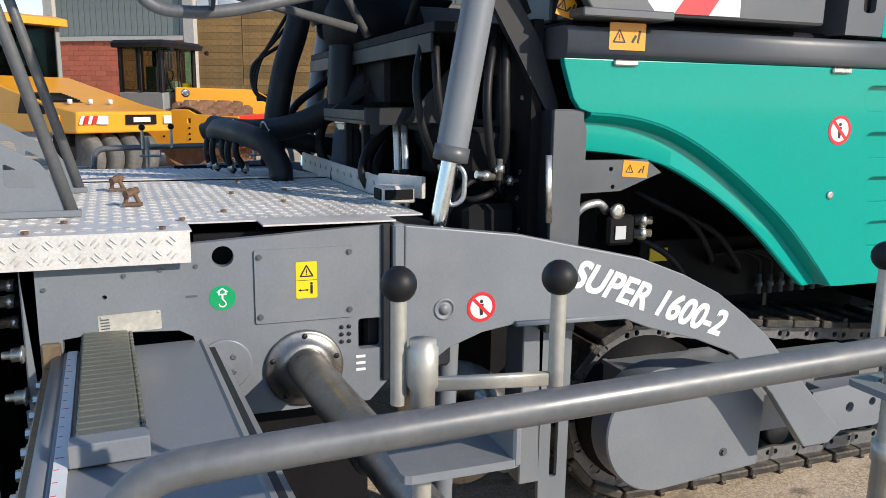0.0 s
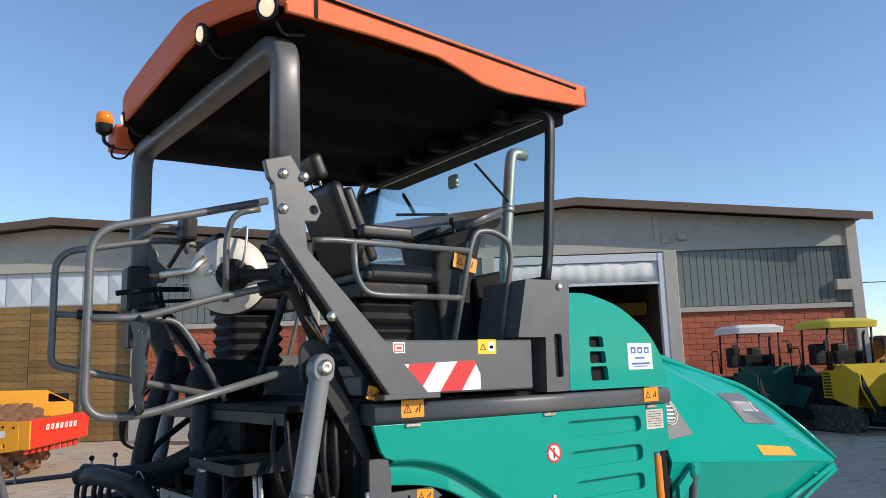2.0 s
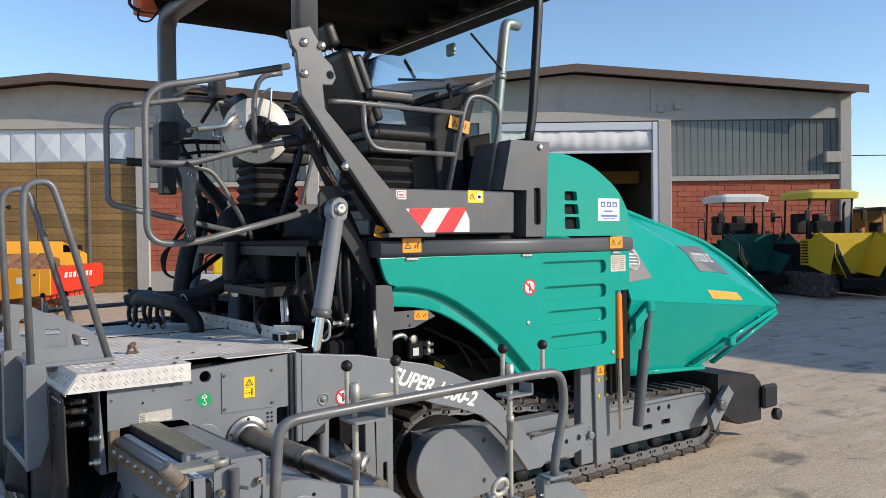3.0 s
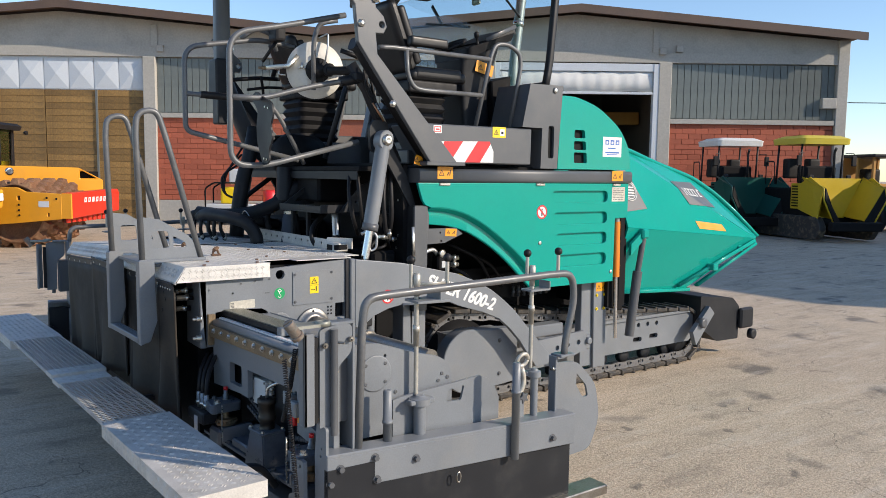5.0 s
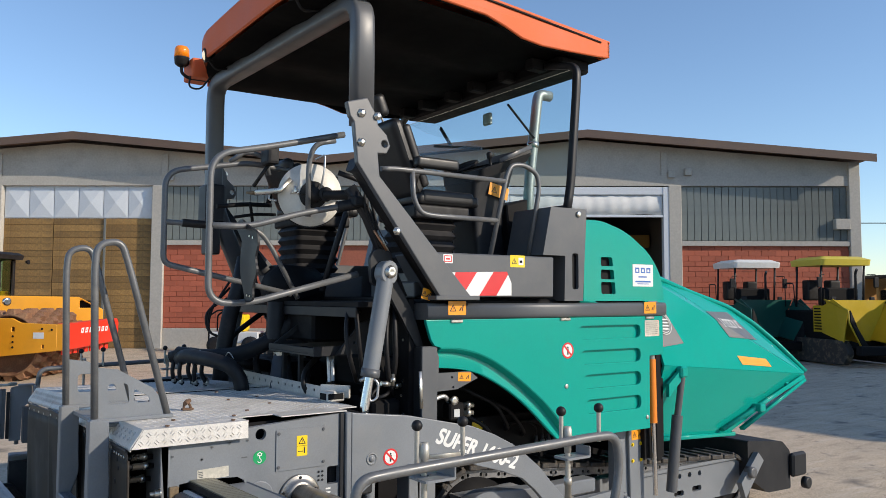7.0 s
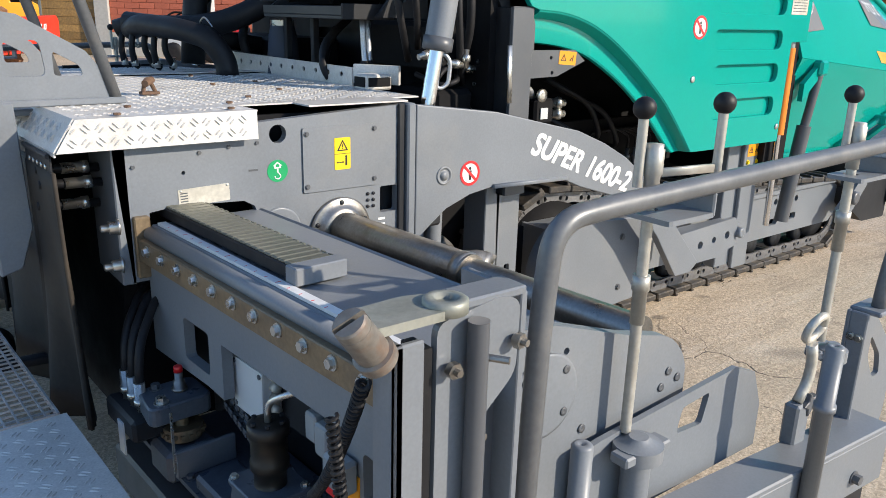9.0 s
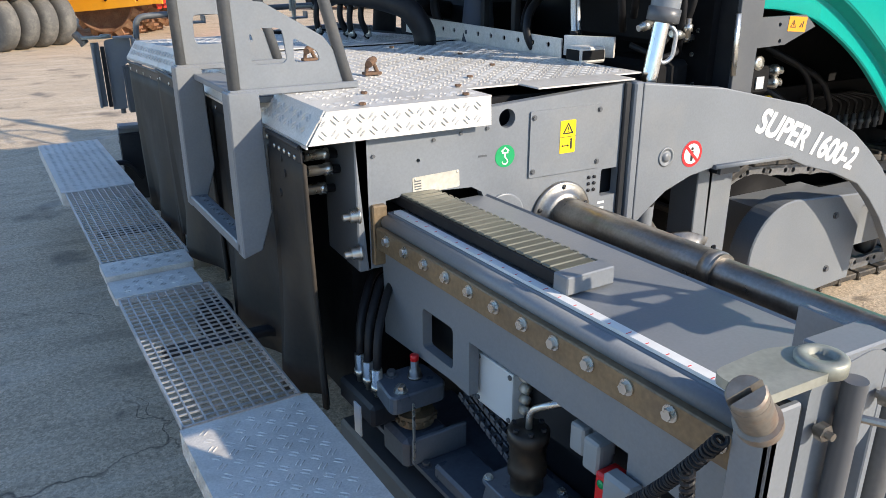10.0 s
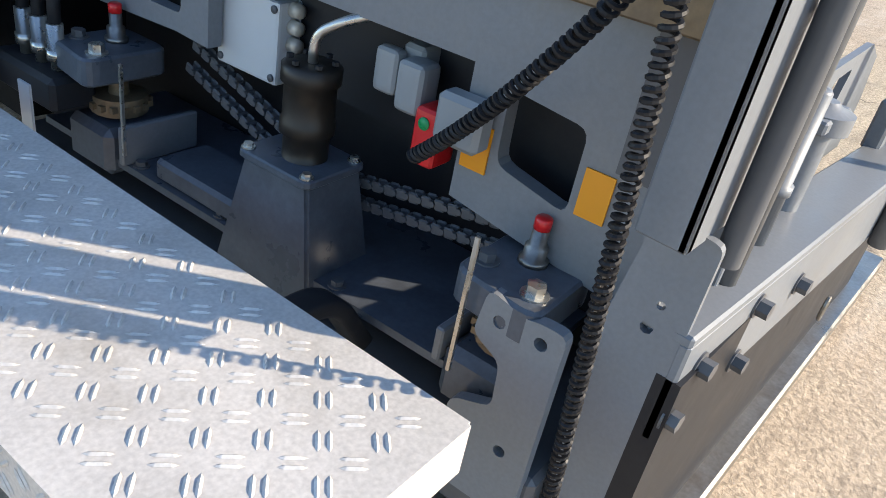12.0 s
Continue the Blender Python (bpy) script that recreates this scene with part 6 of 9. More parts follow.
        bmesh.ops.recalc_face_normals(bm, faces=bm.faces[:])
        bmesh.ops.bevel(bm, geom=bm.edges[:], offset=0.006, segments=2, affect="EDGES")
        e("pedestal", bm, PIT_SHADE_GREY, "tapered grey pedestal", mot)
        bm = B()
        plate(bm, rect(-0.225, -0.085, 1.335, 1.50, 0.02, 3), 0.545, 0.560, "z", (), 0.003)
        e("pedestal_flange", bm, PIT_SHADE_GREY, "", mot)
        for x, y in ((-0.21, 1.352), (-0.10, 1.352), (-0.21, 1.485), (-0.10, 1.485)):
            e("bolt", bolt(B(), (x, y, 0.560), (0, 0, 1), 0.008, 0.009), ZINC, "", mot)
        # junction box, sockets, red plug, stickers
        jb = e("junction_box", box(B(), -0.092, -0.02, 1.557, 1.712, 0.617, 0.762, 0.006, 2), BOX_WHITE, "pale grey junction box")
        for y, z in ((1.568, 0.75), (1.70, 0.75), (1.568, 0.63), (1.70, 0.63)):
            e("lid_screw", lathe(B(), (-0.092, y, z), (-1, 0, 0), [(0, 0.007), (0.003, 0.007), (0.003, 0)], 10), GREY_MID, "", jb)
        for z in (0.66, 0.69, 0.72, 0.75):
            e("cable_gland", lathe(B(), (-0.06, 1.557, z), (0, -1, 0), [(0, 0.014), (0.02, 0.012), (0.022, 0)], 10), PLATE_TIN, "", jb)
        s1 = e("socket_lid", box(B(), -0.1105, -0.0807, 1.2862, 1.3312, 0.696, 0.7682, 0.012, 3), PLUG_GREY, "open grey socket lid")
        e("socket_base", box(B(), -0.0807, -0.0212, 1.259, 1.3015, 0.6917, 0.7768, 0.006), PLUG_GREY, "", s1)
        e("socket_cover", box(B(), -0.119, -0.068, 1.2292, 1.2803, 0.6832, 0.764, 0.014, 3), PLUG_GREY, "", s1)
        rp = e("red_plug", box(B(), -0.1275, -0.068, 1.182, 1.229, 0.618, 0.711, 0.012, 3), PLUG_RED, "red industrial plug with a grey housing")
        e("plug_housing", box(B(), -0.172, -0.1315, 1.088, 1.165, 0.69, 0.765, 0.008), PLUG_GREY, "", rp)
        e("green_label", lathe(B(), (-0.1275, 1.207, 0.688), (-1, 0, 0), [(0, 0.010), (0.002, 0.010), (0.002, 0.0)], 14), SIGN_GREEN, "", rp)
        e("warning_sticker", box(B(), -0.1335, -0.1305, 1.088, 1.132, 0.655, 0.725), AMBER, "amber warning sticker", rear)
        e("warning_sticker", box(B(), -0.1335, -0.1305, 0.900, 0.943, 0.660, 0.729), AMBER, "amber warning sticker", rear)
        # coiled cables
        c1 = part("coiled_cable", flip(coil((-0.235, 0.80, 1.09), (-0.135, 1.165, 0.655), 0.0088, 50, 0.0036, 0.03)), BLACK, ext, "black coiled control cable")
        part("coiled_cable", flip(coil((-0.285, 0.806, 1.05), (-0.235, 0.777, 0.36), 0.0082, 64, 0.0032)), BLACK, ext, "thin black coiled cable")
        # hose bundle dropping from the main screed
        for k in range(3):
            y = 2.10 - 0.055 * k
            bm = B()
            tube(bm, [(-0.06, y + 0.17, 0.80), (-0.13, y + 0.12, 0.81), (-0.225, y + 0.02, 0.72), (-0.24, y, 0.60)], 0.0125, 0.10, 10)
            h = e("hydraulic_hose", bm, BLACK, "black hydraulic hose with steel fitting")
            e("hose_fitting", lathe(B(), (-0.24, y, 0.52), (0, 0, 1), [(0, 0.012), (0.03, 0.012), (0.03, 0.019), (0.05, 0.019), (0.05, 0.016), (0.10, 0.016)], 8), ZINC, "", h)
        e("valve_block", box(B(), -0.285, -0.19, 1.94, 2.16, 0.46, 0.53, 0.01), GREY_DARK, "dark hydraulic valve block")
        e("valve_tag", box(B(), -0.290, -0.285, 2.01, 2.05, 0.40, 0.50), BOX_WHITE, "")

    # side gate: beam, boards, bracket, shield
    gate = thing("side_gate", "grey side gate with handrail, cranks and end shield", "screed gate", "side gates")

    def g(name, bm, mat, label="", parent=None):
        return part(name, flip(bm), mat, parent or gate, label)

    bm = B()
    box(bm, -0.14, 1.345, 0.665, 0.775, 0.565, 0.583, 0.004)
    box(bm, -0.14, 1.345, 0.665, 0.682, 0.415, 0.57, 0.004)
    beam_tilt = Matrix(((1, 0, 0, 0), (-0.03, 1, 0, 0.038), (-0.035, 0, 1, 0.045), (0, 0, 0, 1)))       # the gate's foot stands higher at the rear
    bm.transform(beam_tilt)
    g("gate_beam", bm, GREY, "grey angle beam along the gate's foot")
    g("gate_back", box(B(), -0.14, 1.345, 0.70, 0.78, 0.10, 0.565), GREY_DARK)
    g("gate_sole", box(B(), -0.20, 1.62, 0.66, 0.80, 0.06, 0.115, 0.006), STEEL, "worn steel runner")
    for x, z in ((-0.075, 0.515), (0.10, 0.54), (0.11, 0.435), (-0.125, 0.455), (0.32, 0.50), (1.18, 0.47)):
        bm = bolt(B(), (x, 0.665, z), (0, -1, 0), 0.014, 0.020)
        bm.transform(beam_tilt)
        g("bolt", bm, GREY_MID)
    bm = B()
    plate(bm, [(0.27, 0.585), (0.27, 0.79), (0.33, 0.80), (0.80, 0.835), (0.885, 0.80), (0.93, 0.70), (0.93, 0.585)], 0.822, 0.836, "y", [rounded([(0.585, 0.73), (0.68, 0.725), (0.70, 0.80), (0.60, 0.79)], 0.01, 2)])
    g("gate_board", bm, GREY, "grey board with a slot")
    bm = B()
    plate(bm, rounded([(1.35, 0.83), (1.50, 0.82), (1.66, 0.67), (1.70, 0.45), (1.62, 0.28), (1.35, 0.27)], [0, 0.05, 0.07, 0.07, 0.05, 0], 5), 0.815, 0.83, "y", [rounded([(1.50, 0.75), (1.58, 0.67), (1.60, 0.60), (1.555, 0.60), (1.50, 0.68)], 0.015, 3)])
    g("end_shield", bm, GREY, "grey end shield with an oblong opening")
    bm = B()
    box(bm, 1.262, 1.325, 0.785, 0.797, 0.575, 0.89, 0.003)
    box(bm, 1.262, 1.274, 0.74, 0.786, 0.575, 0.89, 0.003)
    box(bm, 1.275, 1.385, 0.715, 0.797, 0.885, 0.899, 0.004)
    rb = g("rail_bracket", bm, GREY, "folded grey rail bracket")
    for y in (0.755, 0.775):
        g("bolt", bolt(B(), (1.262, y, 0.82), (-1, 0, 0), 0.008, 0.008), ZINC, "", rb)
    # handrail
    bm = B()
    tube(bm, [(0.035, 0.745, 0.56), (0.055, 0.745, 1.16), (0.07, 0.745, 1.31), (0.20, 0.745, 1.318), (1.24, 0.745, 1.345), (1.37, 0.745, 1.34), (1.395, 0.745, 1.20), (1.335, 0.745, 0.98), (1.325, 0.745, 0.88)], 0.0195, 0.10, 16, 8)
    g("handrail", bm, TUBE_GREY, "bent grey tubular handrail")
    for x, cy, zl in ((0.40, 0.82, 0.80), (1.115, 0.785, 0.84)):
        crank(gate, flip, x, cy, zl, 1.385, 0.165 if x < 1 else 0.165, -0.03)
        bm = B()
        plate(bm, rect(x - 0.05, x + 0.09, 0.735, cy + 0.035, 0.01, 2), 1.262, 1.272, "z", [circle(x, cy, 0.018, 12)])
        box(bm, x + 0.08, x + 0.09, 0.735, cy + 0.035, 1.262, 1.31, 0.003)
        g("crank_bracket", bm, GREY, "folded bracket on the handrail")
        bm = B()
        slim = 1.0 if x < 1 else 0.68
        cyl(bm, (x, cy - 0.035, 0.565), (x, cy - 0.035, zl - 0.02), 0.03 * slim)
        s = g("screw_housing", bm, GREY, "grey screw housing")
        bm = B()
        lathe(bm, (x, cy - 0.035, zl - 0.04), (0, 0, 1), [(0, 0.036 * slim), (0.0, 0.052 * slim), (0.03, 0.052 * slim), (0.035, 0.03 * slim), (0.045, 0.02 * slim)], 20)
        box(bm, x - 0.07 * slim, x + 0.07 * slim, 0.755, 0.80, zl - 0.035, zl - 0.012, 0.004)
        g("housing_cap", bm, GREY, "", s)
    for x, y, z0, z1 in ((0.205, 0.765, 0.585, 0.865), (0.905, 0.655, 0.42, 0.925)):
        bm = B()
        lathe(bm, (x, y, z0), (0, 0, 1), [(0, 0.021), (z1 - z0 - 0.16, 0.021), (z1 - z0 - 0.16, 0.025), (z1 - z0 - 0.145, 0.025), (z1 - z0 - 0.145, 0.021), (z1 - z0 - 0.005, 0.021), (z1 - z0, 0.017), (z1 - z0, 0.007), (z1 - z0 - 0.01, 0)], 22)
        g("socket_tube", bm, GREY, "upright grey socket tube")
    # cast ring clamp with a star knob
    bm = B()
    n = 26
    pts = [(1.045 + 0.036 * math.cos(2 * math.pi * k / n), 0.77, 0.895 + 0.036 * math.sin(2 * math.pi * k / n)) for k in range(n + 1)]
    sweep(bm, pts, circle(0, 0, 0.011, 8), (0, 1, 0))
    for v in bm.verts:
        v.co = Matrix.Translation((1.045, 0.77, 0.895)) @ Matrix.Rotation(radians(18), 4, "X") @ Matrix.Translation((-1.045, -0.77, -0.895)) @ v.co
    tube(bm, [(1.04, 0.77, 0.855), (1.06, 0.77, 0.80), (1.05, 0.77, 0.74), (1.015, 0.77, 0.70)], 0.014, 0.04, 10)
    rk = g("ring_clamp", bm, PLATE_TIN, "pale cast ring clamp")
    g("clamp_foot", box(B(), 0.99, 1.05, 0.75, 0.79, 0.583, 0.70, 0.006), GREY, "", rk)
    bm = B()
    plate(bm, [((0.034 if k % 2 else 0.018) * math.cos(2 * math.pi * k / 10), (0.034 if k % 2 else 0.018) * math.sin(2 * math.pi * k / 10)) for k in range(10)], 0.0, 0.02, "y", (), 0.002)
    for v in bm.verts:
        v.co += Vector((1.045, 0.745, 0.695))
    g("star_knob", bm, GREY_MID, "", rk)
    # shackle hanging under the beam
    bm = B()
    tube(bm, [(0.55 + 0.012 * math.cos(a), 0.66, 0.40 + 0.025 * math.sin(a)) for a in [2 * math.pi * k / 14 for k in range(15)]], 0.004, seg=6)
    g("chain_ring", bm, STEEL)
    if side:
        for o in (ext, gate):
            o.matrix_world = pose(-0.33, -0.435, 0.03)
        for o in ext.children:
            if o.name.split(".")[0] != "rear_channel":
                o.matrix_parent_inverse = Matrix.Translation((0.27, 0, 0))
    else:
        for o in ext.children:
            if o.name.split(".")[0] in ("rear_channel", "end_plate", "coiled_cable"):
                o.matrix_parent_inverse = Matrix.Translation((0.006, 0.01, 0.032))
            else:
                o.matrix_parent_inverse = RAISED @ YAWED
        gate.matrix_world = pose(0.018, 0.018, 0.014)


PLATE_GREEN = material("chain_plate", (0.155, 0.155, 0.12), 0.42, 0.5, 0.1, 12, 0.1, 90, 0.05, 60)


extension(0)
extension(1)

# ---- gangway behind the screed ----
gang = thing("rear_gangway", "folding rear gangway of aluminium tread plates and steel gratings", "gangway")
GZ = 0.545


def tread_board(x0, x1, y0, y1, z, name, label, end=True, lip=0.075):
    b = part(name, box(B(), x0, x1, y0, y1, z - 0.004, z), ALU, gang, label)
    part("folded_lip", box(B(), x0 - 0.004, x0, y0, y1, z - lip, z), ALU, b)
    part("folded_lip", box(B(), x1, x1 + 0.004, y0, y1, z - lip, z), ALU, b)
    if end:
        part("end_lip", box(B(), x0, x1, y0 - 0.004, y0, z - lip, z), ALU, b)
    bm = B()
    tread_bars(bm, lambda u, v, w: (x0 + u, y0 + v, z + w), x1 - x0, y1 - y0, 0.043, 0.031, 0.0024, 0.006)
    tread_bars(bm, lambda u, v, w: (x0 - 0.004 - w, y0 + u, z - lip + v), y1 - y0, lip, 0.037, 0.028, 0.002, 0.006, 0.0)
    tagged(part("tread_pattern", bm, ALU, b), kind="stuff")
    return b


tread_board(-0.77, -0.415, 0.875, 2.13, GZ, "near_board", "bare aluminium tread board with folded edges")
tread_board(-0.775, -0.40, 4.80, 6.16, GZ, "far_board", "bare aluminium tread board with folded edges")
tread_board(-0.770, -0.452, 3.13, 3.31, GZ + 0.004, "fold_flap", "dull folding flap of tread plate", True, 0.03)
tread_board(-0.770, -0.435, 3.33, 3.49, GZ + 0.02, "fold_flap", "dull folding flap of tread plate", True, 0.03)


def grating(x0, x1, y0, y1):
    fr = B()
    for xa, xb in ((x0, x0 + 0.006), (x1 - 0.006, x1)):
        box(fr, xa, xb, y0, y1, GZ - 0.022, GZ)
    for ya, yb in ((y0, y0 + 0.006), (y1 - 0.006, y1)):
        box(fr, x0, x1, ya, yb, GZ - 0.022, GZ)
    f = part("grating", fr, GALV, gang, "galvanised steel walkway grating")
    first, n = None, int((x1 - x0) / 0.031)
    for i in range(1, n):
        x = x0 + (x1 - x0) * i / n
        m = Matrix.Translation((x, 0, 0))
        if first is None:
            first = part("bearing_bar", box(B(), -0.002, 0.002, y0 + 0.006, y1 - 0.006, GZ - 0.010, GZ - 0.001), GALV, f)
            first.matrix_basis = m
        else:
            same("bearing_bar", first, m, f)
    first, n = None, int((y1 - y0) / 0.034)
    for i in range(1, n):
        y = y0 + (y1 - y0) * i / n
        m = Matrix.Translation((0, y, 0))
        if first is None:
            first = part("cross_bar", box(B(), x0 + 0.006, x1 - 0.006, -0.002, 0.002, GZ - 0.008, GZ - 0.002), GALV, f)
            first.matrix_basis = m
        else:
            same("cross_bar", first, m, f)


grating(-0.765, -0.425, 2.14, 3.12)
grating(-0.760, -0.405, 3.50, 4.79)
for y in (1.2, 2.7, 4.1, 5.6):
    bm = B()
    bar(bm, [(-0.70, y, GZ - 0.05), (-0.30, y, GZ - 0.06), (-0.22, y, GZ - 0.18)], 0.05, 0.03, 0.05)
    part("support_arm", bm, GREY_DARK, gang)
bm = B()
lathe(bm, (-0.44, 3.02, 0.41), (0.2, 1, 0), [(0, 0.05), (0.0, 0.075), (0.10, 0.075), (0.12, 0.05)], 18)
part("swivel_mount", bm, BLACK, gang)
LEVELLED = Matrix(((1, 0, 0, 0.012), (0, 1, 0, 0), (0, -0.011, 1, 0.011), (0, 0, 0, 1)))
for o in gang.children:
    o.matrix_parent_inverse = LEVELLED @ Matrix.Translation((-0.16, 2.12, 0)) @ Matrix.Rotation(radians(2.75), 4, "Z") @ Matrix.Translation((0.16, -2.12, 0))


# ---- operator's platform, rear rails and the machinery between tractor and screed ----
def cushion(x0, x1, y0, y1, z0, z1, soft=0.04):
    bm = box(B(), x0, x1, y0, y1, z0, z1, soft, 4)
    for f in bm.faces:
        f.smooth = True
    return bm


def seat_thing(dx, dy, dz, turn, tall):
    seat = thing("operator_seat", "black vinyl operator's seat on ribbed rubber suspension bellows", "seat", "operator seats")
    # bellows: ribbed rubber skirt
    rings = []
    folds = 5
    for k in range(folds * 4 + 1):
        z = 2.12 + 0.36 * k / (folds * 4)
        w = 0.0 if k % 4 == 0 else 0.011 if k % 4 in (1, 3) else 0.022
        rings.append([(x, y, z) for x, y in rect(1.52 - w, 1.86 + w, 2.60 - w, 2.94 + w, 0.05, 4)])
    part("bellows", loft(B(), rings), BLACK, seat, "ribbed black rubber bellows")
    part("base", box(B(), 1.50, 1.94, 2.56, 2.98, 2.06, 2.12, 0.006), GREY_MID, seat)
    part("seat_pan", cushion(1.50, 1.94, 2.53, 3.01, 2.48, 2.57, 0.02), BLACK, seat)
    c = part("cushion", cushion(1.52, 2.02, 2.52, 3.02, 2.57, 2.65, 0.035), SEAT_MAT, seat)
    part("bolster", cushion(1.55, 1.97, 2.515, 2.60, 2.58, 2.67, 0.03), SEAT_MAT, c)
    part("bolster", cushion(1.55, 1.97, 2.94, 3.025, 2.58, 2.67, 0.03), SEAT_MAT, c)
    # backrest leaning back
    m = Matrix.Translation((1.565, 2.77, 2.62)) @ Matrix.Rotation(radians(-22), 4, "Y")
    b = part("backrest", cushion(-0.05, 0.045, -0.23, 0.23, 0.0, tall, 0.06), SEAT_MAT, seat)
    b.matrix_basis = m
    part("bolster", cushion(0.02, 0.085, -0.235, -0.15, 0.05, tall - 0.06, 0.03), SEAT_MAT, b)
    part("bolster", cushion(0.02, 0.085, 0.15, 0.235, 0.05, tall - 0.06, 0.03), SEAT_MAT, b)
    if tall > 0.45:
        h = part("headrest", cushion(-0.04, 0.04, -0.12, 0.12, tall + 0.03, tall + 0.18, 0.035), SEAT_MAT, seat)
        h.matrix_basis = m
        for y in (-0.05, 0.05):
            part("headrest_post", cyl(B(), (0, y, tall - 0.02), (0, y, tall + 0.05), 0.007), STEEL, h)
    for y in (2.49, 3.05):
        a = part("armrest", cushion(1.47, 1.80, y - 0.035, y + 0.035, 2.80, 2.87, 0.022), SEAT_MAT, seat)
        part("arm_bracket", bar(B(), [(1.50, y, 2.82), (1.46, y, 2.68)], 0.02, 0.04), BLACK, a)
    seat.matrix_world = Matrix.Translation((1.70 + dx, 2.77 + dy, 2.06 + dz)) @ Matrix.Rotation(radians(turn), 4, "Z") @ Matrix.Translation((-1.70, -2.77, -2.06))
    return seat


seat_thing(-0.035, 0, 0, 0, 0.54)
seat_thing(-0.29, 1.24, 0.03, 0, 0.40)
bm = B()
box(bm, 1.44, 2.02, 2.50, 3.06, 1.96, 2.06, 0.008)
pv("seat_plinth", bm, GREY_MID, "grey plinth under the seat")
bm = B()
plate(bm, [(1.10, 2.13), (1.75, 2.13), (1.75, 1.93), (1.18, 1.93)], 3.74, 4.30, "y", (), 0.006)
sp2 = pv("seat_plinth", bm, GREY_MID, "grey plinth under the seat")
part("bolt", bolt(B(), (1.30, 3.74, 2.06), (0, -1, 0), 0.012, 0.012), ZINC, sp2)
pv("platform_floor", box(B(), 1.40, 2.72, 2.62, 4.28, 1.93, 1.965, 0.0), GREY_DARK, "dark operator's platform floor")

# steering console on a tilted column
bm = B()
loft(bm, [[(2.20 + x, 2.90 + y, 2.0) for x, y in rect(-0.05, 0.26, -0.17, 0.17, 0.04)],
          [(2.17 + x, 2.90 + y, 2.45) for x, y in rect(-0.05, 0.22, -0.15, 0.15, 0.04)],
          [(2.13 + x, 2.90 + y, 2.66 + 0.10 * x) for x, y in rect(-0.04, 0.27, -0.17, 0.17, 0.04)],
          [(2.10 + x, 2.90 + y, 2.80 + 0.35 * x) for x, y in rect(-0.02, 0.36, -0.20, 0.20, 0.05)]])
con = pv("steering_console", bm, GREY_DARK, "dark operator's console on a moulded column")
bm = B()
loft(bm, [[(2.12 + x, 2.90 + y, 2.80 + 0.42 * x) for x, y in rect(-0.02, 0.44, -0.24, 0.24, 0.05)],
          [(2.12 + x, 2.90 + y, 2.88 + 0.36 * x) for x, y in rect(-0.02, 0.46, -0.26, 0.26, 0.05)]])
part("dashboard", bm, BLACK, con, "black moulded dashboard")
bm = B()
panel(bm, [(2.28, 2.68, 2.95), (2.58, 2.68, 3.085), (2.58, 3.12, 3.085), (2.28, 3.12, 2.95)], 0.05)
bmesh.ops.recalc_face_normals(bm, faces=bm.faces[:])
scr = part("instrument_panel", bm, GREY_DARK, con)
part("edge", bar(B(), [(2.28, 2.67, 2.955), (2.59, 2.67, 3.095)], 0.012, 0.03), GREY_MID, scr)
part("joystick", lathe(B(), (2.24, 2.72, 2.90), (-0.15, 0, 1), [(0, 0.03), (0.02, 0.012), (0.07, 0.010), (0.075, 0.020), (0.11, 0.022), (0.12, 0.012)], 14), BLACK, con)
part("steering_wheel", lathe(B(), (2.18, 3.02, 2.92), (-0.5, 0, 1), [(0, 0.14), (0.01, 0.155), (0.025, 0.155), (0.03, 0.14), (0.02, 0.12), (0.005, 0.12)], 28), BLACK, con)
bm = B()
plate(bm, [(2.37, 2.64), (2.58, 2.70), (2.56, 2.02), (2.44, 2.02)], 2.70, 3.0, "y", (), 0.01)
part("side_guard", bm, BLACK_AND_SHADE, con)
# canisters and boxes at the windscreen's foot
part("pedal_box", box(B(), 2.46, 2.62, 3.2, 4.3, 1.97, 2.66, 0.02), BLACK_AND_SHADE, con)

# platform rails beside the seat
bm = B()
tube(bm, [(1.10, 2.35, 2.735), (1.20, 2.35, 2.745), (2.07, 2.35, 2.745)], 0.0165, 0.05, 12)
r = pv("platform_rail", bm, TUBE_GREY, "grey tubular rail beside the operator's seat")
bm = B()
tube(bm, [(1.325, 2.35, 2.75), (1.335, 2.35, 2.57), (1.39, 2.35, 2.485), (1.48, 2.35, 2.475), (2.0, 2.35, 2.475)], 0.0165, 0.07, 12)
part("lower_tube", bm, TUBE_GREY, r)
bm = B()
tube(bm, [(1.94, 2.35, 2.24), (2.08, 2.35, 2.78), (2.12, 2.35, 2.86), (2.24, 2.35, 2.875), (2.36, 2.35, 2.82), (2.375, 2.35, 2.72), (2.27, 2.35, 2.24)], 0.0165, 0.08, 12)
part("entry_hoop", bm, TUBE_GREY, r)
bm = mirror_mesh(tube(B(), [(1.94, 2.35, 2.24), (2.08, 2.35, 2.78), (2.12, 2.35, 2.86), (2.24, 2.35, 2.875), (2.36, 2.35, 2.82), (2.375, 2.35, 2.72), (2.27, 2.35, 2.24)], 0.0165, 0.08, 12))
pv("platform_rail", bm, TUBE_GREY, "grey tubular rail beside the operator's seat")

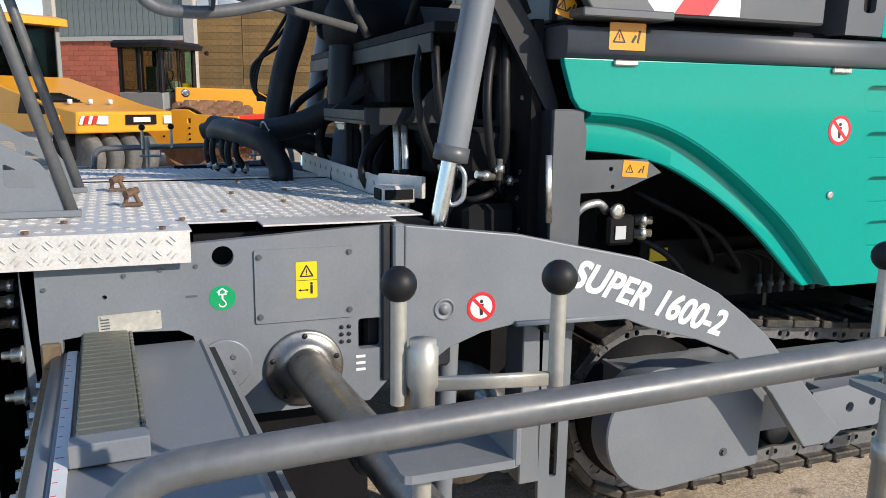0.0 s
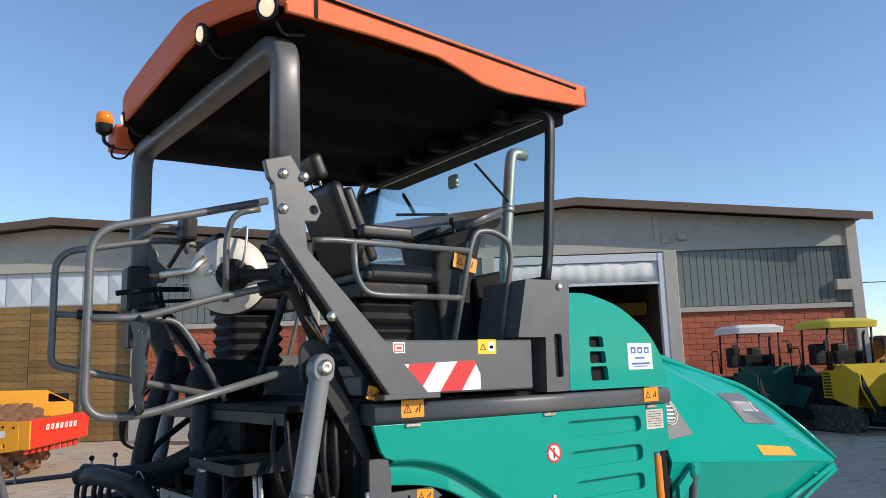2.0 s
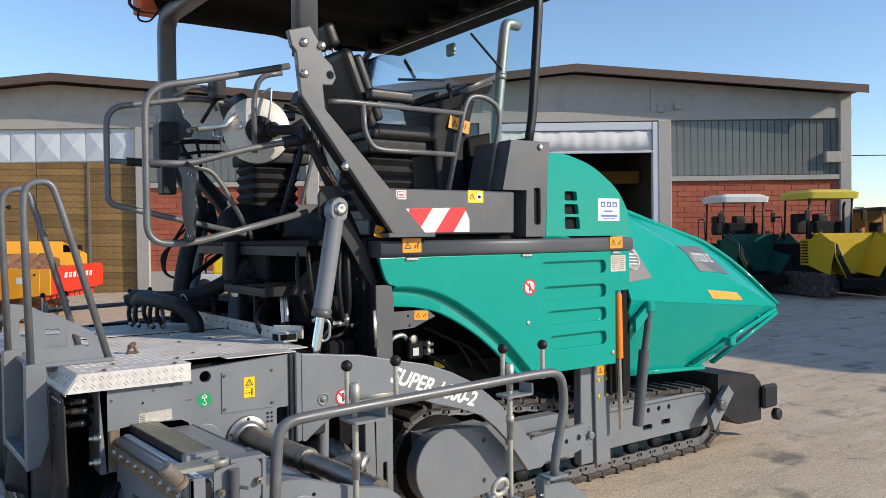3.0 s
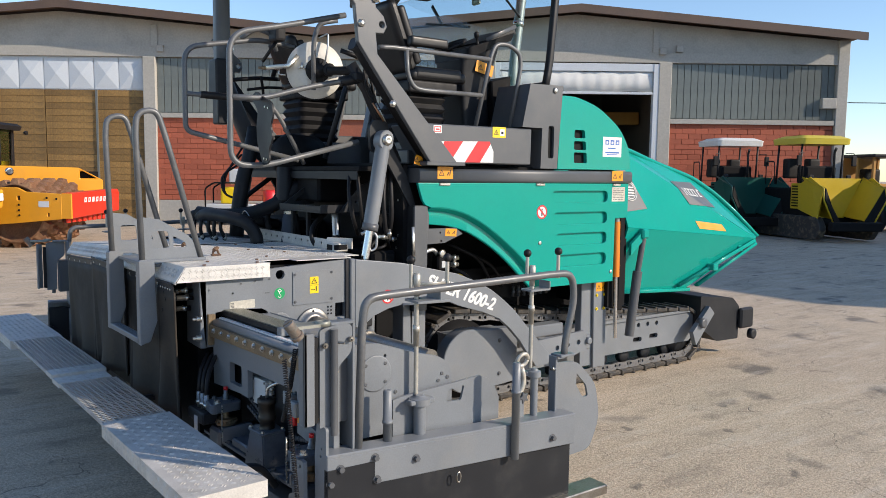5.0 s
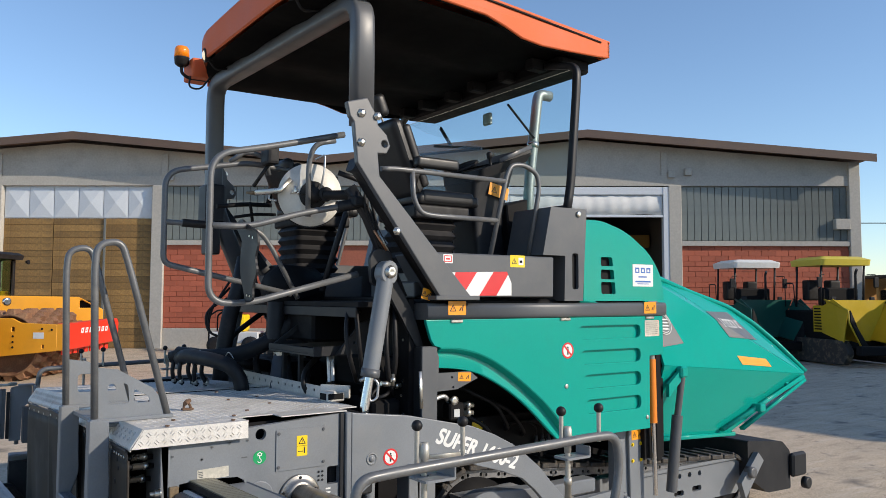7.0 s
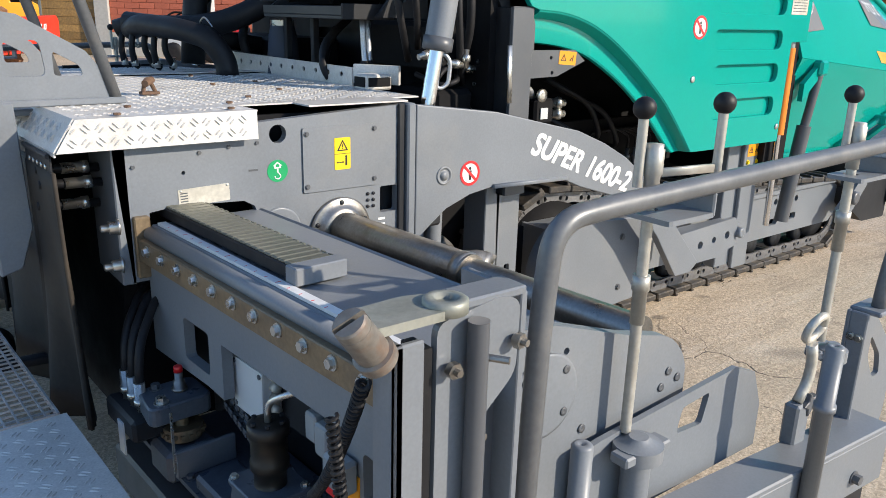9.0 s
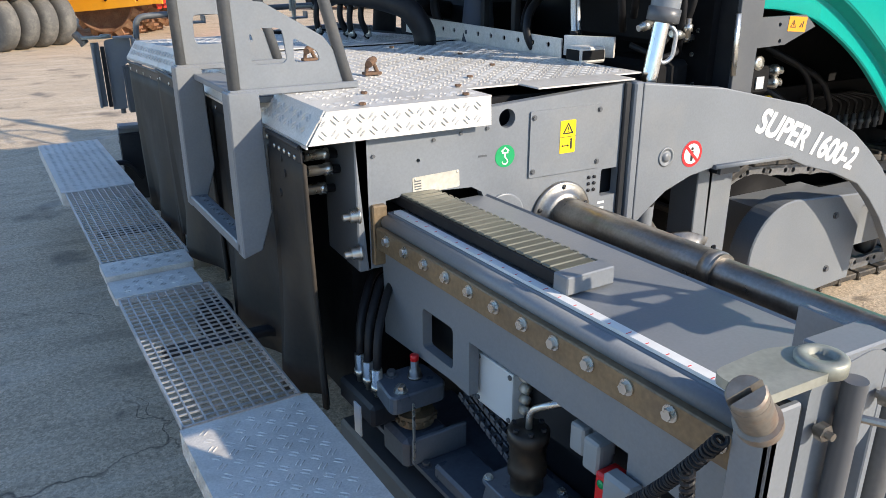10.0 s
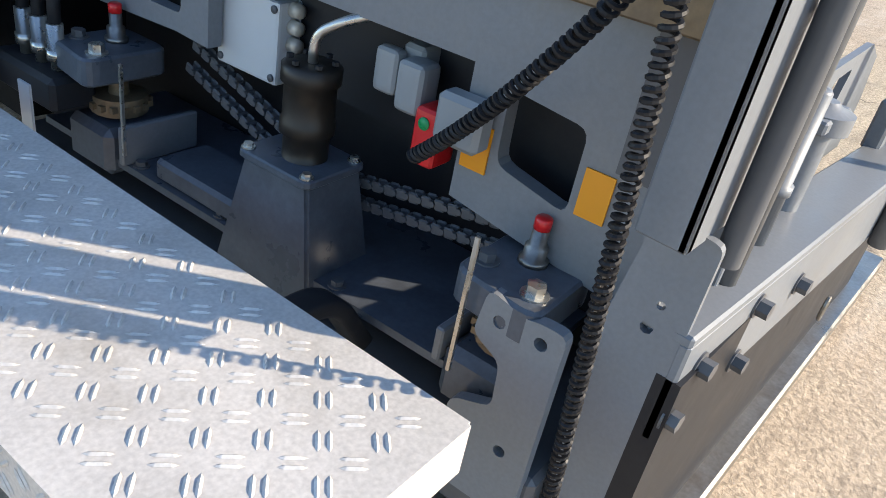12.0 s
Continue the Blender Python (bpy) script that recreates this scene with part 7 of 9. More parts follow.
# rear guard loops
bm = B()
tube(bm, [(0.90, 2.45, 2.935), (0.46, 2.45, 2.815), (0.10, 2.45, 2.73), (0.10, 2.45, 1.93), (0.32, 2.45, 1.925), (1.0, 2.45, 2.10)], 0.0185, 0.13, 14, 8)
lp = pv("rear_guard_loop", bm, TUBE_GREY, "worn grey tubular guard loop behind the platform")
bm = B()
tube(bm, [(0.10, 2.45, 2.345), (0.32, 2.45, 2.35), (0.62, 2.45, 2.44), (0.88, 2.45, 2.50), (1.02, 2.40, 2.52)], 0.0175, 0.08, 12)
part("middle_tube", bm, TUBE_GREY, lp)
bm = B()
cyl(bm, (0.86, 2.45, 2.495), (1.02, 2.42, 2.53), 0.034)
part("clamp_sleeve", bm, GREY_DARK, lp)
bm = B()
plate(bm, rounded([(2.45 - (a - 0.31) * 1.9, b) for a, b in [(0.215, 2.36), (0.27, 2.40), (0.33, 2.35), (0.40, 2.31), (0.41, 2.24), (0.385, 2.17), (0.405, 2.10), (0.37, 2.02), (0.375, 1.945), (0.32, 1.925), (0.30, 2.0), (0.275, 2.08), (0.27, 2.18), (0.285, 2.27), (0.25, 2.33)]], 0.03, 3), 0.30, 0.312, "x")
hp = part("hook_plate", bm, GREY_DARK, lp, "dark curved sheet plate on the guard loop")
for y, z in ((2.38, 2.29), (2.33, 2.28), (2.40, 1.97), (2.36, 1.965)):
    part("screw", bolt(B(), (0.30, y, z), (-1, 0, 0), 0.007, 0.006, False), ZINC, hp)
bm = B()
tube(bm, [(0.92, 3.30, 2.83), (0.64, 3.30, 2.86), (0.09, 3.30, 2.75), (0.09, 3.30, 2.17), (0.20, 3.30, 2.145), (0.95, 3.30, 1.98)], 0.0185, 0.11, 14, 8)
lp2 = pv("rear_guard_loop", bm, TUBE_GREY, "worn grey tubular guard loop behind the platform")
bm = B()
tube(bm, [(0.09, 3.30, 2.43), (0.55, 3.30, 2.42), (0.72, 3.30, 2.40), (0.80, 3.30, 2.30), (1.0, 3.30, 1.95)], 0.017, 0.05, 12)
part("middle_tube", bm, TUBE_GREY, lp2)
part("rubber_sleeve", cyl(B(), (0.2, 3.30, 2.43), (0.40, 3.30, 2.424), 0.026), BLACK, lp2)
bm = B()
tube(bm, [(0.50, 3.30, 2.85), (0.60, 3.26, 2.93), (0.72, 3.25, 2.90), (0.76, 3.26, 2.78)], 0.0165, 0.05, 12)
part("grip", bm, TUBE_GREY, lp2)
bm = B()
tube(bm, [(0.93, 2.62, 2.93), (0.80, 2.64, 2.90), (0.77, 2.66, 2.78), (0.77, 2.66, 2.45)], 0.0165, 0.07, 12)
part("hanger_tube", bm, TUBE_GREY, lp)

# hose reel: white disc with dark hub
reel = thing("hose_reel", "round white hose reel with a black drum hub", "hose reel")
RC = Vector((0.76, 2.70, 2.59))


def reel_disc(y, t):
    return lathe(B(), (RC.x, y, RC.z), (0, 1, 0), [(0, 0.05), (0, 0.195), (t, 0.195), (t, 0.05)], 48)


part("front_disc", reel_disc(2.70, 0.008), REEL_WHITE, reel, "white sheet-metal disc, worn")
part("rear_disc", reel_disc(2.815, 0.008), GREY_DARK, reel)
part("drum", lathe(B(), (RC.x, 2.705, RC.z), (0, 1, 0), [(0, 0.17), (0.11, 0.17)], 36), BLACK, reel)
part("hub", lathe(B(), (RC.x + 0.02, 2.70, RC.z), (0, -1, 0), [(0, 0.085), (0.008, 0.085), (0.010, 0.078), (0.012, 0.045), (0.05, 0.045), (0.052, 0.0)], 32), BLACK, reel)
for a in range(0, 360, 60):
    part("hub_rib", bar(B(), [(RC.x + 0.02 + 0.045 * math.cos(radians(a)), 2.688, RC.z + 0.045 * math.sin(radians(a))), (RC.x + 0.02 + 0.08 * math.cos(radians(a)), 2.690, RC.z + 0.08 * math.sin(radians(a)))], 0.006, 0.008, up=(0, 1, 0)), BLACK, reel)
bm = B()
for a in (90, 210, 330):
    bar(bm, [(RC.x - 0.09, 2.694, RC.z + 0.02), (RC.x - 0.09 + 0.032 * math.cos(radians(a)), 2.694, RC.z + 0.02 + 0.032 * math.sin(radians(a)))], 0.012, 0.008, up=(0, 1, 0))
lathe(bm, (RC.x - 0.09, 2.70, RC.z + 0.02), (0, -1, 0), [(0, 0.014), (0.02, 0.014), (0.022, 0.008)], 14)
part("wing_nut", bm, ZINC, reel)
bm = B()
tube(bm, [(RC.x + 0.06, 2.66, RC.z + 0.01), (RC.x + 0.085, 2.655, RC.z + 0.15), (RC.x + 0.09, 2.67, RC.z + 0.25), (RC.x + 0.03, 2.70, RC.z + 0.22)], 0.006, 0.02, 8)
part("guide_wire", bm, GALV, reel)
part("hose_stub", cyl(B(), (RC.x + 0.09, 2.66, RC.z - 0.005), (RC.x + 0.28, 2.56, RC.z - 0.01), 0.030), BLACK, reel)
bm = B()
lathe(bm, (RC.x + 0.095, 2.665, RC.z), (0, -1, 0), [(0, 0.045), (0.02, 0.045), (0.024, 0.03), (0.024, 0.018), (0.012, 0.016)], 20)
part("swivel", bm, BLACK, reel)
bm = B()
bar(bm, [(RC.x - 0.33, 2.68, RC.z - 0.0), (RC.x - 0.18, 2.68, RC.z + 0.02), (RC.x - 0.12, 2.70, RC.z + 0.09)], 0.03, 0.045, up=(0, 1, 0))
gun = part("spray_gun", bm, ZINC, reel, "silver hose nozzle with brass tip")
part("brass_tip", lathe(B(), (RC.x - 0.33, 2.68, RC.z), (-1, 0, 0.03), [(0, 0.012), (0.03, 0.012), (0.032, 0.008), (0.05, 0.008)], 12), BRASS, gun)
bm = B()
tube(bm, [(RC.x - 0.24, 2.68, RC.z), (RC.x - 0.25, 2.67, RC.z - 0.04), (RC.x - 0.20, 2.67, RC.z - 0.045)], 0.006, 0.02, 8)
part("trigger", bm, ZINC, gun)
reel.matrix_world = Matrix.Translation((RC.x + 0.04, RC.y, 0)) @ Matrix.Rotation(radians(-24), 4, "Z") @ Matrix.Translation((-RC.x, -RC.y, 0))

# small control panel hanging on the far loop
bm = box(B(), 0.68, 0.76, 3.08, 3.22, 2.83, 2.96, 0.02, 2)
rc_ = pv("control_box", bm, BLACK, "black hanging control box")
part("arm", bar(B(), [(0.66, 3.28, 2.70), (0.72, 3.16, 2.84)], 0.02, 0.02), BLACK, rc_)
for (xa, za, xb, zb, r_) in ((0.34, 2.52, 0.72, 2.56, 0.014), (0.45, 2.46, 0.75, 2.50, 0.010), (0.55, 2.56, 0.60, 2.40, 0.010)):
    bm = B()
    tube(bm, [(xa, 3.05, za), ((xa + xb) / 2, 3.08, (za + zb) / 2 + 0.01), (xb, 3.12, zb)], r_, 0.05, 12)
    pv("control_lever_tube", bm, BLACK_AND_SHADE, "dark control lever tube")

# lift cylinder between tractor and screed arm
for side in (0, 1):
    flip = mirror_mesh if side else (lambda b: b)
    bm = B()
    cyl(bm, (1.092, 2.275, 2.07), (0.993, 2.275, 1.515), 0.050, seg=28)
    lc = pv("screed_cylinder", flip(bm), GREY, "thick grey hydraulic cylinder with chromed rod")
    part("rod", flip(cyl(B(), (0.998, 2.275, 1.53), (0.955, 2.275, 1.30), 0.029)), CHROME, lc)
    part("gland", flip(lathe(B(), (1.0, 2.275, 1.548), (-0.18, 0, -1), [(0, 0.056), (0.045, 0.056), (0.048, 0.05), (0.05, 0.03)], 28)), GREY_MID, lc)
    bm = B()
    plate(bm, rounded([(1.035, 2.07), (1.045, 2.15), (1.10, 2.185), (1.155, 2.15), (1.145, 2.05), (1.09, 2.03)], 0.035, 4), 2.23, 2.32, "y", (), 0.006)
    eye = part("eye", flip(bm), GREY, lc)
    part("pivot_pin", flip(lathe(B(), (1.10, 2.23, 2.11), (0, -1, 0), [(0, 0.038), (0.006, 0.038), (0.007, 0.029), (0.018, 0.029), (0.02, 0.025), (0.02, 0.012), (0.015, 0.0)], 24)), ZINC, lc)
    bm = B()
    tube(bm, [(1.0, 2.26, 1.50), (1.03, 2.24, 1.47), (1.03, 2.25, 1.38), (0.985, 2.26, 1.36), (0.975, 2.26, 1.42)], 0.008, 0.025, 8)
    part("hose", flip(bm), GALV, lc)
    # carrier plate behind it
    bm = B()
    plate(bm, rounded([(1.02, 2.20), (1.06, 2.25), (1.16, 2.24), (1.20, 2.06), (1.32, 1.88), (1.40, 1.66), (1.36, 1.64), (1.24, 1.84), (1.14, 2.0), (1.03, 2.04)], 0.03, 3), 2.33, 2.36, "y")
    part("carrier", flip(bm), GREY_DARK, lc)
    # upright and valve bracket at the panel's rear edge
    bm = B()
    plate(bm, [(1.335, 1.665), (1.44, 1.665), (1.44, 1.39), (1.60, 1.395), (1.76, 1.455), (1.70, 1.50), (1.46, 1.50), (1.46, 1.60), (1.44, 1.65)], 2.252, 2.27, "y", [circle(1.56, 1.47, 0.008, 8), circle(1.57, 1.41, 0.008, 8)])
    ur = pv("rear_upright", flip(bm), GREY_MID, "grey sheet upright beside the track arch")
    part("post", flip(box(B(), 1.335, 1.445, 2.245, 2.262, 0.92, 1.662, 0.002)), GREY_MID, ur)
    part("return", flip(box(B(), 1.335, 1.35, 2.262, 2.36, 0.92, 1.66, 0.002)), GREY_DARK, ur)
    bm = B()
    bar(bm, [(1.315, 2.235, 1.52), (1.325, 2.235, 1.30)], 0.012, 0.022, soft=0.4)
    part("handle", flip(bm), ZINC, ur)
    # hydraulic valve under the arch
    bm = B()
    box(bm, 1.70, 1.82, 2.47, 2.56, 1.16, 1.275, 0.012)
    vb = pv("valve_block", flip(bm), BLACK_AND_SHADE, "black hydraulic pump block with silver fittings")
    bm = B()
    tube(bm, [(1.56, 2.52, 1.24), (1.60, 2.50, 1.31), (1.68, 2.50, 1.325), (1.73, 2.52, 1.27)], 0.016, 0.03, 10)
    part("pipe_elbow", flip(bm), GALV, vb)
    for x, z in ((1.83, 1.25), (1.83, 1.20)):
        part("fitting", flip(lathe(B(), (x, 2.50, z), (1, -0.3, 0), [(0, 0.022), (0.02, 0.022), (0.022, 0.028), (0.045, 0.028), (0.047, 0.016), (0.07, 0.016)], 8)), ZINC, vb)
    part("plate_tag", flip(box(B(), 1.73, 1.775, 2.464, 2.469, 1.185, 1.235)), BOX_WHITE, vb)
    part("pump_end", flip(lathe(B(), (1.74, 2.48, 1.29), (0, -1, 0), [(0, 0.03), (0.01, 0.03), (0.012, 0.014)], 18)), ZINC, vb)
    for k, (x0, z0, x1, z1) in enumerate(((1.9, 1.35, 2.3, 1.05), (1.85, 1.2, 2.2, 0.9), (2.0, 1.3, 2.45, 1.0), (1.6, 1.15, 1.95, 0.95))):
        bm = B()
        tube(bm, [(x0, 2.62, z0), ((x0 + x1) / 2 + 0.05, 2.55, (z0 + z1) / 2 + 0.03), (x1, 2.60, z1), (x1 + 0.1, 2.75, z1 - 0.05)], 0.014, 0.1, 8)
        pv("track_hose", flip(bm), BLACK)

# rear bulkhead of the tractor, facing the screed; near-black stands in for its shade
bm = B()
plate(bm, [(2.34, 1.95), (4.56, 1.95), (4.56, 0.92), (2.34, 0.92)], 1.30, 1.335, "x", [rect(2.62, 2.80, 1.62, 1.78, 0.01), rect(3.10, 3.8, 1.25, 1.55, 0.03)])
rb_ = pv("rear_bulkhead", bm, BLACK_AND_SHADE, "dark rear bulkhead with openings")
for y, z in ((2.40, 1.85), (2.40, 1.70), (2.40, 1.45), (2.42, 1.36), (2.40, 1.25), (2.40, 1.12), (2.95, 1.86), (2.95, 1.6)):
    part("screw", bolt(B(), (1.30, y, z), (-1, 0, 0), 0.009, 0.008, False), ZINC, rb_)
# lower machinery and the platform's rear edge, near-black for the shade there
pv("rear_ledge", box(B(), 0.98, 1.32, 2.40, 4.50, 1.90, 1.935, 0.004), BLACK_AND_SHADE, "dark ledge at the platform's rear")
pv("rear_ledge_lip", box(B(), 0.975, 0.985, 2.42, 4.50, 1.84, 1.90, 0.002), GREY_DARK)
# conveyor tunnel cover with shelf, darkened for the shade it stands in
bm = B()
box(bm, 0.82, 1.06, 2.66, 3.36, 1.60, 1.615, 0.002)
box(bm, 0.818, 0.83, 2.66, 3.36, 1.615, 1.65, 0.002)
box(bm, 0.82, 1.06, 2.655, 2.668, 1.60, 1.66, 0.002)
sh = pv("service_shelf", bm, GREY_DARK, "grey sheet shelf on slim stays")
for y in [2.70 + 0.09 * k for k in range(7)]:
    part("slat", box(B(), 0.835, 1.05, y, y + 0.03, 1.617, 1.625, 0.002), GREY_DARK, sh)
bm = B()
plate(bm, [(0.95, 1.61), (1.20, 1.61), (1.20, 1.83), (1.12, 1.80)], 2.62, 2.635, "y", [circle(1.08, 1.68, 0.012, 10)])
part("gusset", bm, GREY_DARK, sh)
bm = B()
plate(bm, [(0.84, 1.64), (1.06, 1.80), (1.10, 1.80), (1.10, 1.64)], 3.34, 3.355, "y", [[(0.93, 1.665), (1.06, 1.755), (1.07, 1.665)]])
part("gusset", bm, GREY_DARK, sh)
for y0, x0 in ((2.72, 0.95), (2.75, 0.99)):
    bm = B()
    tube(bm, [(x0, y0, 1.60), (x0 + 0.005, y0, 1.50), (x0 - 0.0, y0 - 0.03, 1.36), (x0 - 0.01, y0 - 0.06, 1.0)], 0.013, 0.12, 10)
    p_ = pv("steel_pipe", bm, GALV, "pale steel hydraulic pipe")
    part("clip", lathe(B(), (x0 - 0.003, y0 - 0.02, 1.42), (0, 0, 1), [(0, 0.017), (0.02, 0.017)], 10), BLACK, p_)
for x, y in ((0.92, 3.08), (0.90, 3.30)):
    pv("shelf_stay", box(B(), x, x + 0.03, y, y + 0.03, 0.95, 1.60, 0.003), GREY_DARK, "dark upright stay")
# blower drum, near-black for its shade, and the blue-grey duct boot
bm = lathe(B(), (1.0, 3.60, 2.02), (-0.9, -0.42, 0), [(-0.35, 0.10), (-0.3, 0.17), (-0.02, 0.18), (0.0, 0.17), (0.06, 0.14), (0.10, 0.07), (0.105, 0)], 32)
dr = pv("heater_drum", bm, BLACK_AND_SHADE, "dark round drum below the platform")
part("outlet", cyl(B(), (0.95, 3.55, 1.92), (0.93, 3.52, 1.66), 0.065), GREY_DARK, dr)
bm = B()
loft(bm, [[(0.93 + 0.05 * math.cos(a), 3.40 + 0.05 * math.sin(a), 1.58) for a in [2 * math.pi * k / 16 for k in range(16)]],
          [(0.93 + 0.065 * math.cos(a), 3.40 + 0.065 * math.sin(a), 1.52) for a in [2 * math.pi * k / 16 for k in range(16)]],
          [(0.93 + 0.085 * math.cos(a), 3.40 + 0.085 * math.sin(a), 1.30) for a in [2 * math.pi * k / 16 for k in range(16)]]])
pv("duct_boot", bm, material("blue_boot", (0.045, 0.055, 0.075), 0.7, 0, 0.2, 8), "blue-grey cloth duct boot")
bm = B()
loft(bm, [[(0.93 + 0.055 * math.cos(a), 3.40 + 0.055 * math.sin(a), z) for a in [2 * math.pi * k / 16 for k in range(16)]] for z in (1.56, 1.585)])
pv("hose_clamp", bm, ZINC)
# fittings in the dark of the wheel arch, whose shade is put into a near-black plate
pv("arch_sticker", box(B(), 2.065, 2.155, 2.712, 2.718, 1.032, 1.088), YELLOW, "small yellow warning sticker")
pv("arch_plate", box(B(), 2.020, 3.072, 2.72, 2.735, 0.848, 1.120, 0.004), BLACK_AND_SHADE, "shade-black inner plate of the wheel arch")
for k in range(6):
    x = 2.639 + 0.0624 * k
    pv("pipe_union", lathe(B(), (x, 2.69, 0.858), (0, 0, 1), [(0, 0.012), (0.03, 0.012), (0.032, 0.017), (0.055, 0.017), (0.057, 0.011), (0.09, 0.011)], 10), GREY_MID)
    pv("grease_line", tube(B(), [(x, 2.69, 0.948), (x - 0.01, 2.68, 1.018), (x - 0.12 - 0.03 * k, 2.68, 1.068), (x - 0.3, 2.70, 1.048)], 0.007, 0.04, 6), BLACK)
# dark fill of the gap: added boxes near-black for its shade, brackets, plates and hoses
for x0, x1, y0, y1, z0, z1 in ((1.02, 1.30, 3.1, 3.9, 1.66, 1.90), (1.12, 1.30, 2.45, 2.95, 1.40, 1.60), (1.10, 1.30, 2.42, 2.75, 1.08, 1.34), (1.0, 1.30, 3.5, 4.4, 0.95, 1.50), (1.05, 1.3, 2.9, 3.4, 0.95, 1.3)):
    pv("machinery_box", box(B(), x0, x1, y0, y1, z0, z1, 0.02), BLACK_AND_SHADE, "near-black box filling the shaded gap")
HOSES = [
    ((1.25, 2.44, 1.95), (1.20, 2.34, 1.75), (1.22, 2.36, 1.55), (1.24, 2.46, 1.40), 0.017),
    ((1.20, 2.42, 1.93), (1.13, 2.33, 1.70), (1.17, 2.36, 1.48), (1.26, 2.46, 1.36), 0.015),
    ((1.02, 2.50, 1.90), (1.0, 2.44, 1.78), (1.02, 2.44, 1.62), (1.08, 2.52, 1.50), 0.014),
    ((1.0, 2.56, 1.90), (0.94, 2.48, 1.75), (0.96, 2.46, 1.60), (1.05, 2.54, 1.45), 0.014),
    ((1.28, 2.50, 1.45), (1.10, 2.36, 1.43), (1.05, 2.34, 1.40), (1.0, 2.36, 1.30), 0.010),
    ((1.28, 2.52, 1.40), (1.16, 2.36, 1.38), (1.10, 2.38, 1.36), (1.06, 2.50, 1.40), 0.011),
    ((1.05, 3.0, 1.60), (0.9, 2.95, 1.5), (0.86, 2.9, 1.4), (1.1, 2.85, 1.1), 0.018),
    ((1.1, 3.2, 1.55), (0.98, 3.1, 1.45), (0.96, 3.05, 1.3), (1.1, 3.0, 1.0), 0.02),
    ((1.1, 3.7, 1.90), (0.9, 3.75, 1.6), (0.85, 3.7, 1.45), (1.1, 3.6, 1.1), 0.022),
    ((1.15, 4.1, 1.90), (0.8, 4.1, 1.65), (0.75, 4.0, 1.5), (1.1, 3.95, 1.2), 0.02),
    ((0.98, 2.42, 2.86), (1.0, 2.40, 2.70), (1.06, 2.38, 2.52), (1.10, 2.36, 2.30), 0.009),
    ((0.95, 2.40, 2.86), (1.02, 2.38, 2.66), (1.02, 2.38, 2.48), (1.14, 2.36, 2.28), 0.010),
    ((1.0, 2.36, 2.62), (0.99, 2.36, 2.5), (1.06, 2.36, 2.36), (1.12, 2.34, 2.22), 0.008),
]
for a, b, c, d, r_ in HOSES:
    bm = B()
    tube(bm, [a, b, c, d], r_, 0.12, 10)
    pv("hydraulic_hose", bm, BLACK, "black hydraulic hose")
for a, d in (((1.13, 2.33, 2.24), (1.05, 2.34, 2.36)), ((1.16, 2.34, 2.22), (1.08, 2.35, 2.36))):
    pv("copper_pipe", tube(B(), [a, d], 0.007, seg=8), material("copper", (0.45, 0.22, 0.12), 0.35, 0.8) if a[0] < 1.15 else ZINC)
for p, d in (((1.20, 2.36, 1.50), (0, 0, -1)), ((1.0, 2.40, 1.47), (0.4, 0, 0.1)), ((1.24, 2.44, 1.42), (0.6, -0.1, 0)), ((1.18, 2.36, 1.44), (-0.6, -0.1, 0.1))):
    pv("hose_fitting", lathe(B(), p, d, [(0, 0.012), (0.02, 0.012), (0.022, 0.018), (0.045, 0.018), (0.047, 0.013), (0.07, 0.013)], 8), ZINC)
# dark strut behind the reel
bm = B()
bar(bm, [(0.94, 2.45, 2.62), (1.05, 2.42, 2.45), (1.28, 2.40, 1.96)], 0.06, 0.07, up=(0, 1, 0))
pv("rear_strut", bm, GREY_DARK, "dark slanted strut of the roll-over frame")
pv("lever", tube(B(), [(0.86, 2.44, 2.70), (0.98, 2.40, 2.66)], 0.016, seg=8), BLACK)
pv("collar", box(B(), 0.93, 1.02, 2.36, 2.46, 2.50, 2.56, 0.01), GREY_DARK)
bm = B()
tube(bm, [(1.18, 3.30, 2.0), (1.36, 3.30, 2.55), (1.40, 3.30, 2.66), (1.34, 3.30, 2.70)], 0.022, 0.05, 12)
pv("inner_rail", bm, GREY_DARK, "dark inner platform rail")

# thick sleeved hose bundle lying over the deck
bundle = thing("hose_bundle", "thick black sleeved hose bundle lying across the deck", "hose bundle")
bm = B()
tube(bm, [(0.41, 3.99, 1.52), (0.42, 3.86, 1.55), (0.50, 3.56, 1.535), (0.58, 3.40, 1.50), (0.63, 3.36, 1.40), (0.63, 3.35, 1.33)], 0.050, 0.12, 16)
part("sleeve", bm, BLACK, bundle)
bm = B()
tube(bm, [(0.40, 4.02, 1.55), (0.55, 3.85, 1.53), (0.75, 3.62, 1.56), (0.98, 3.5, 1.70), (1.1, 3.5, 1.85)], 0.055, 0.15, 16)
part("sleeve", bm, BLACK, bundle)
bm = B()
tube(bm, [(0.36, 4.06, 1.52), (0.46, 4.0, 1.56), (0.70, 3.90, 1.50), (1.0, 3.8, 1.45)], 0.045, 0.12, 14)
part("sleeve", bm, BLACK, bundle)
for k, (x, y) in enumerate(((0.40, 3.92), (0.44, 3.86), (0.46, 3.78), (0.49, 3.72), (0.38, 4.02))):
    bm = B()
    tube(bm, [(x, y, 1.52), (x - 0.02, y - 0.01, 1.44), (x + 0.03 * (k % 2), y + 0.02, 1.36), (x + 0.02, y + 0.02, 1.345)], 0.015, 0.05, 8)
    h_ = part("hose", bm, BLACK, bundle)
    part("fitting", lathe(B(), (x + 0.03 * (k % 2), y + 0.015, 1.35), (0, 0, 1), [(0, 0.017), (0.03, 0.017), (0.032, 0.012), (0.05, 0.012)], 8), ZINC, h_)
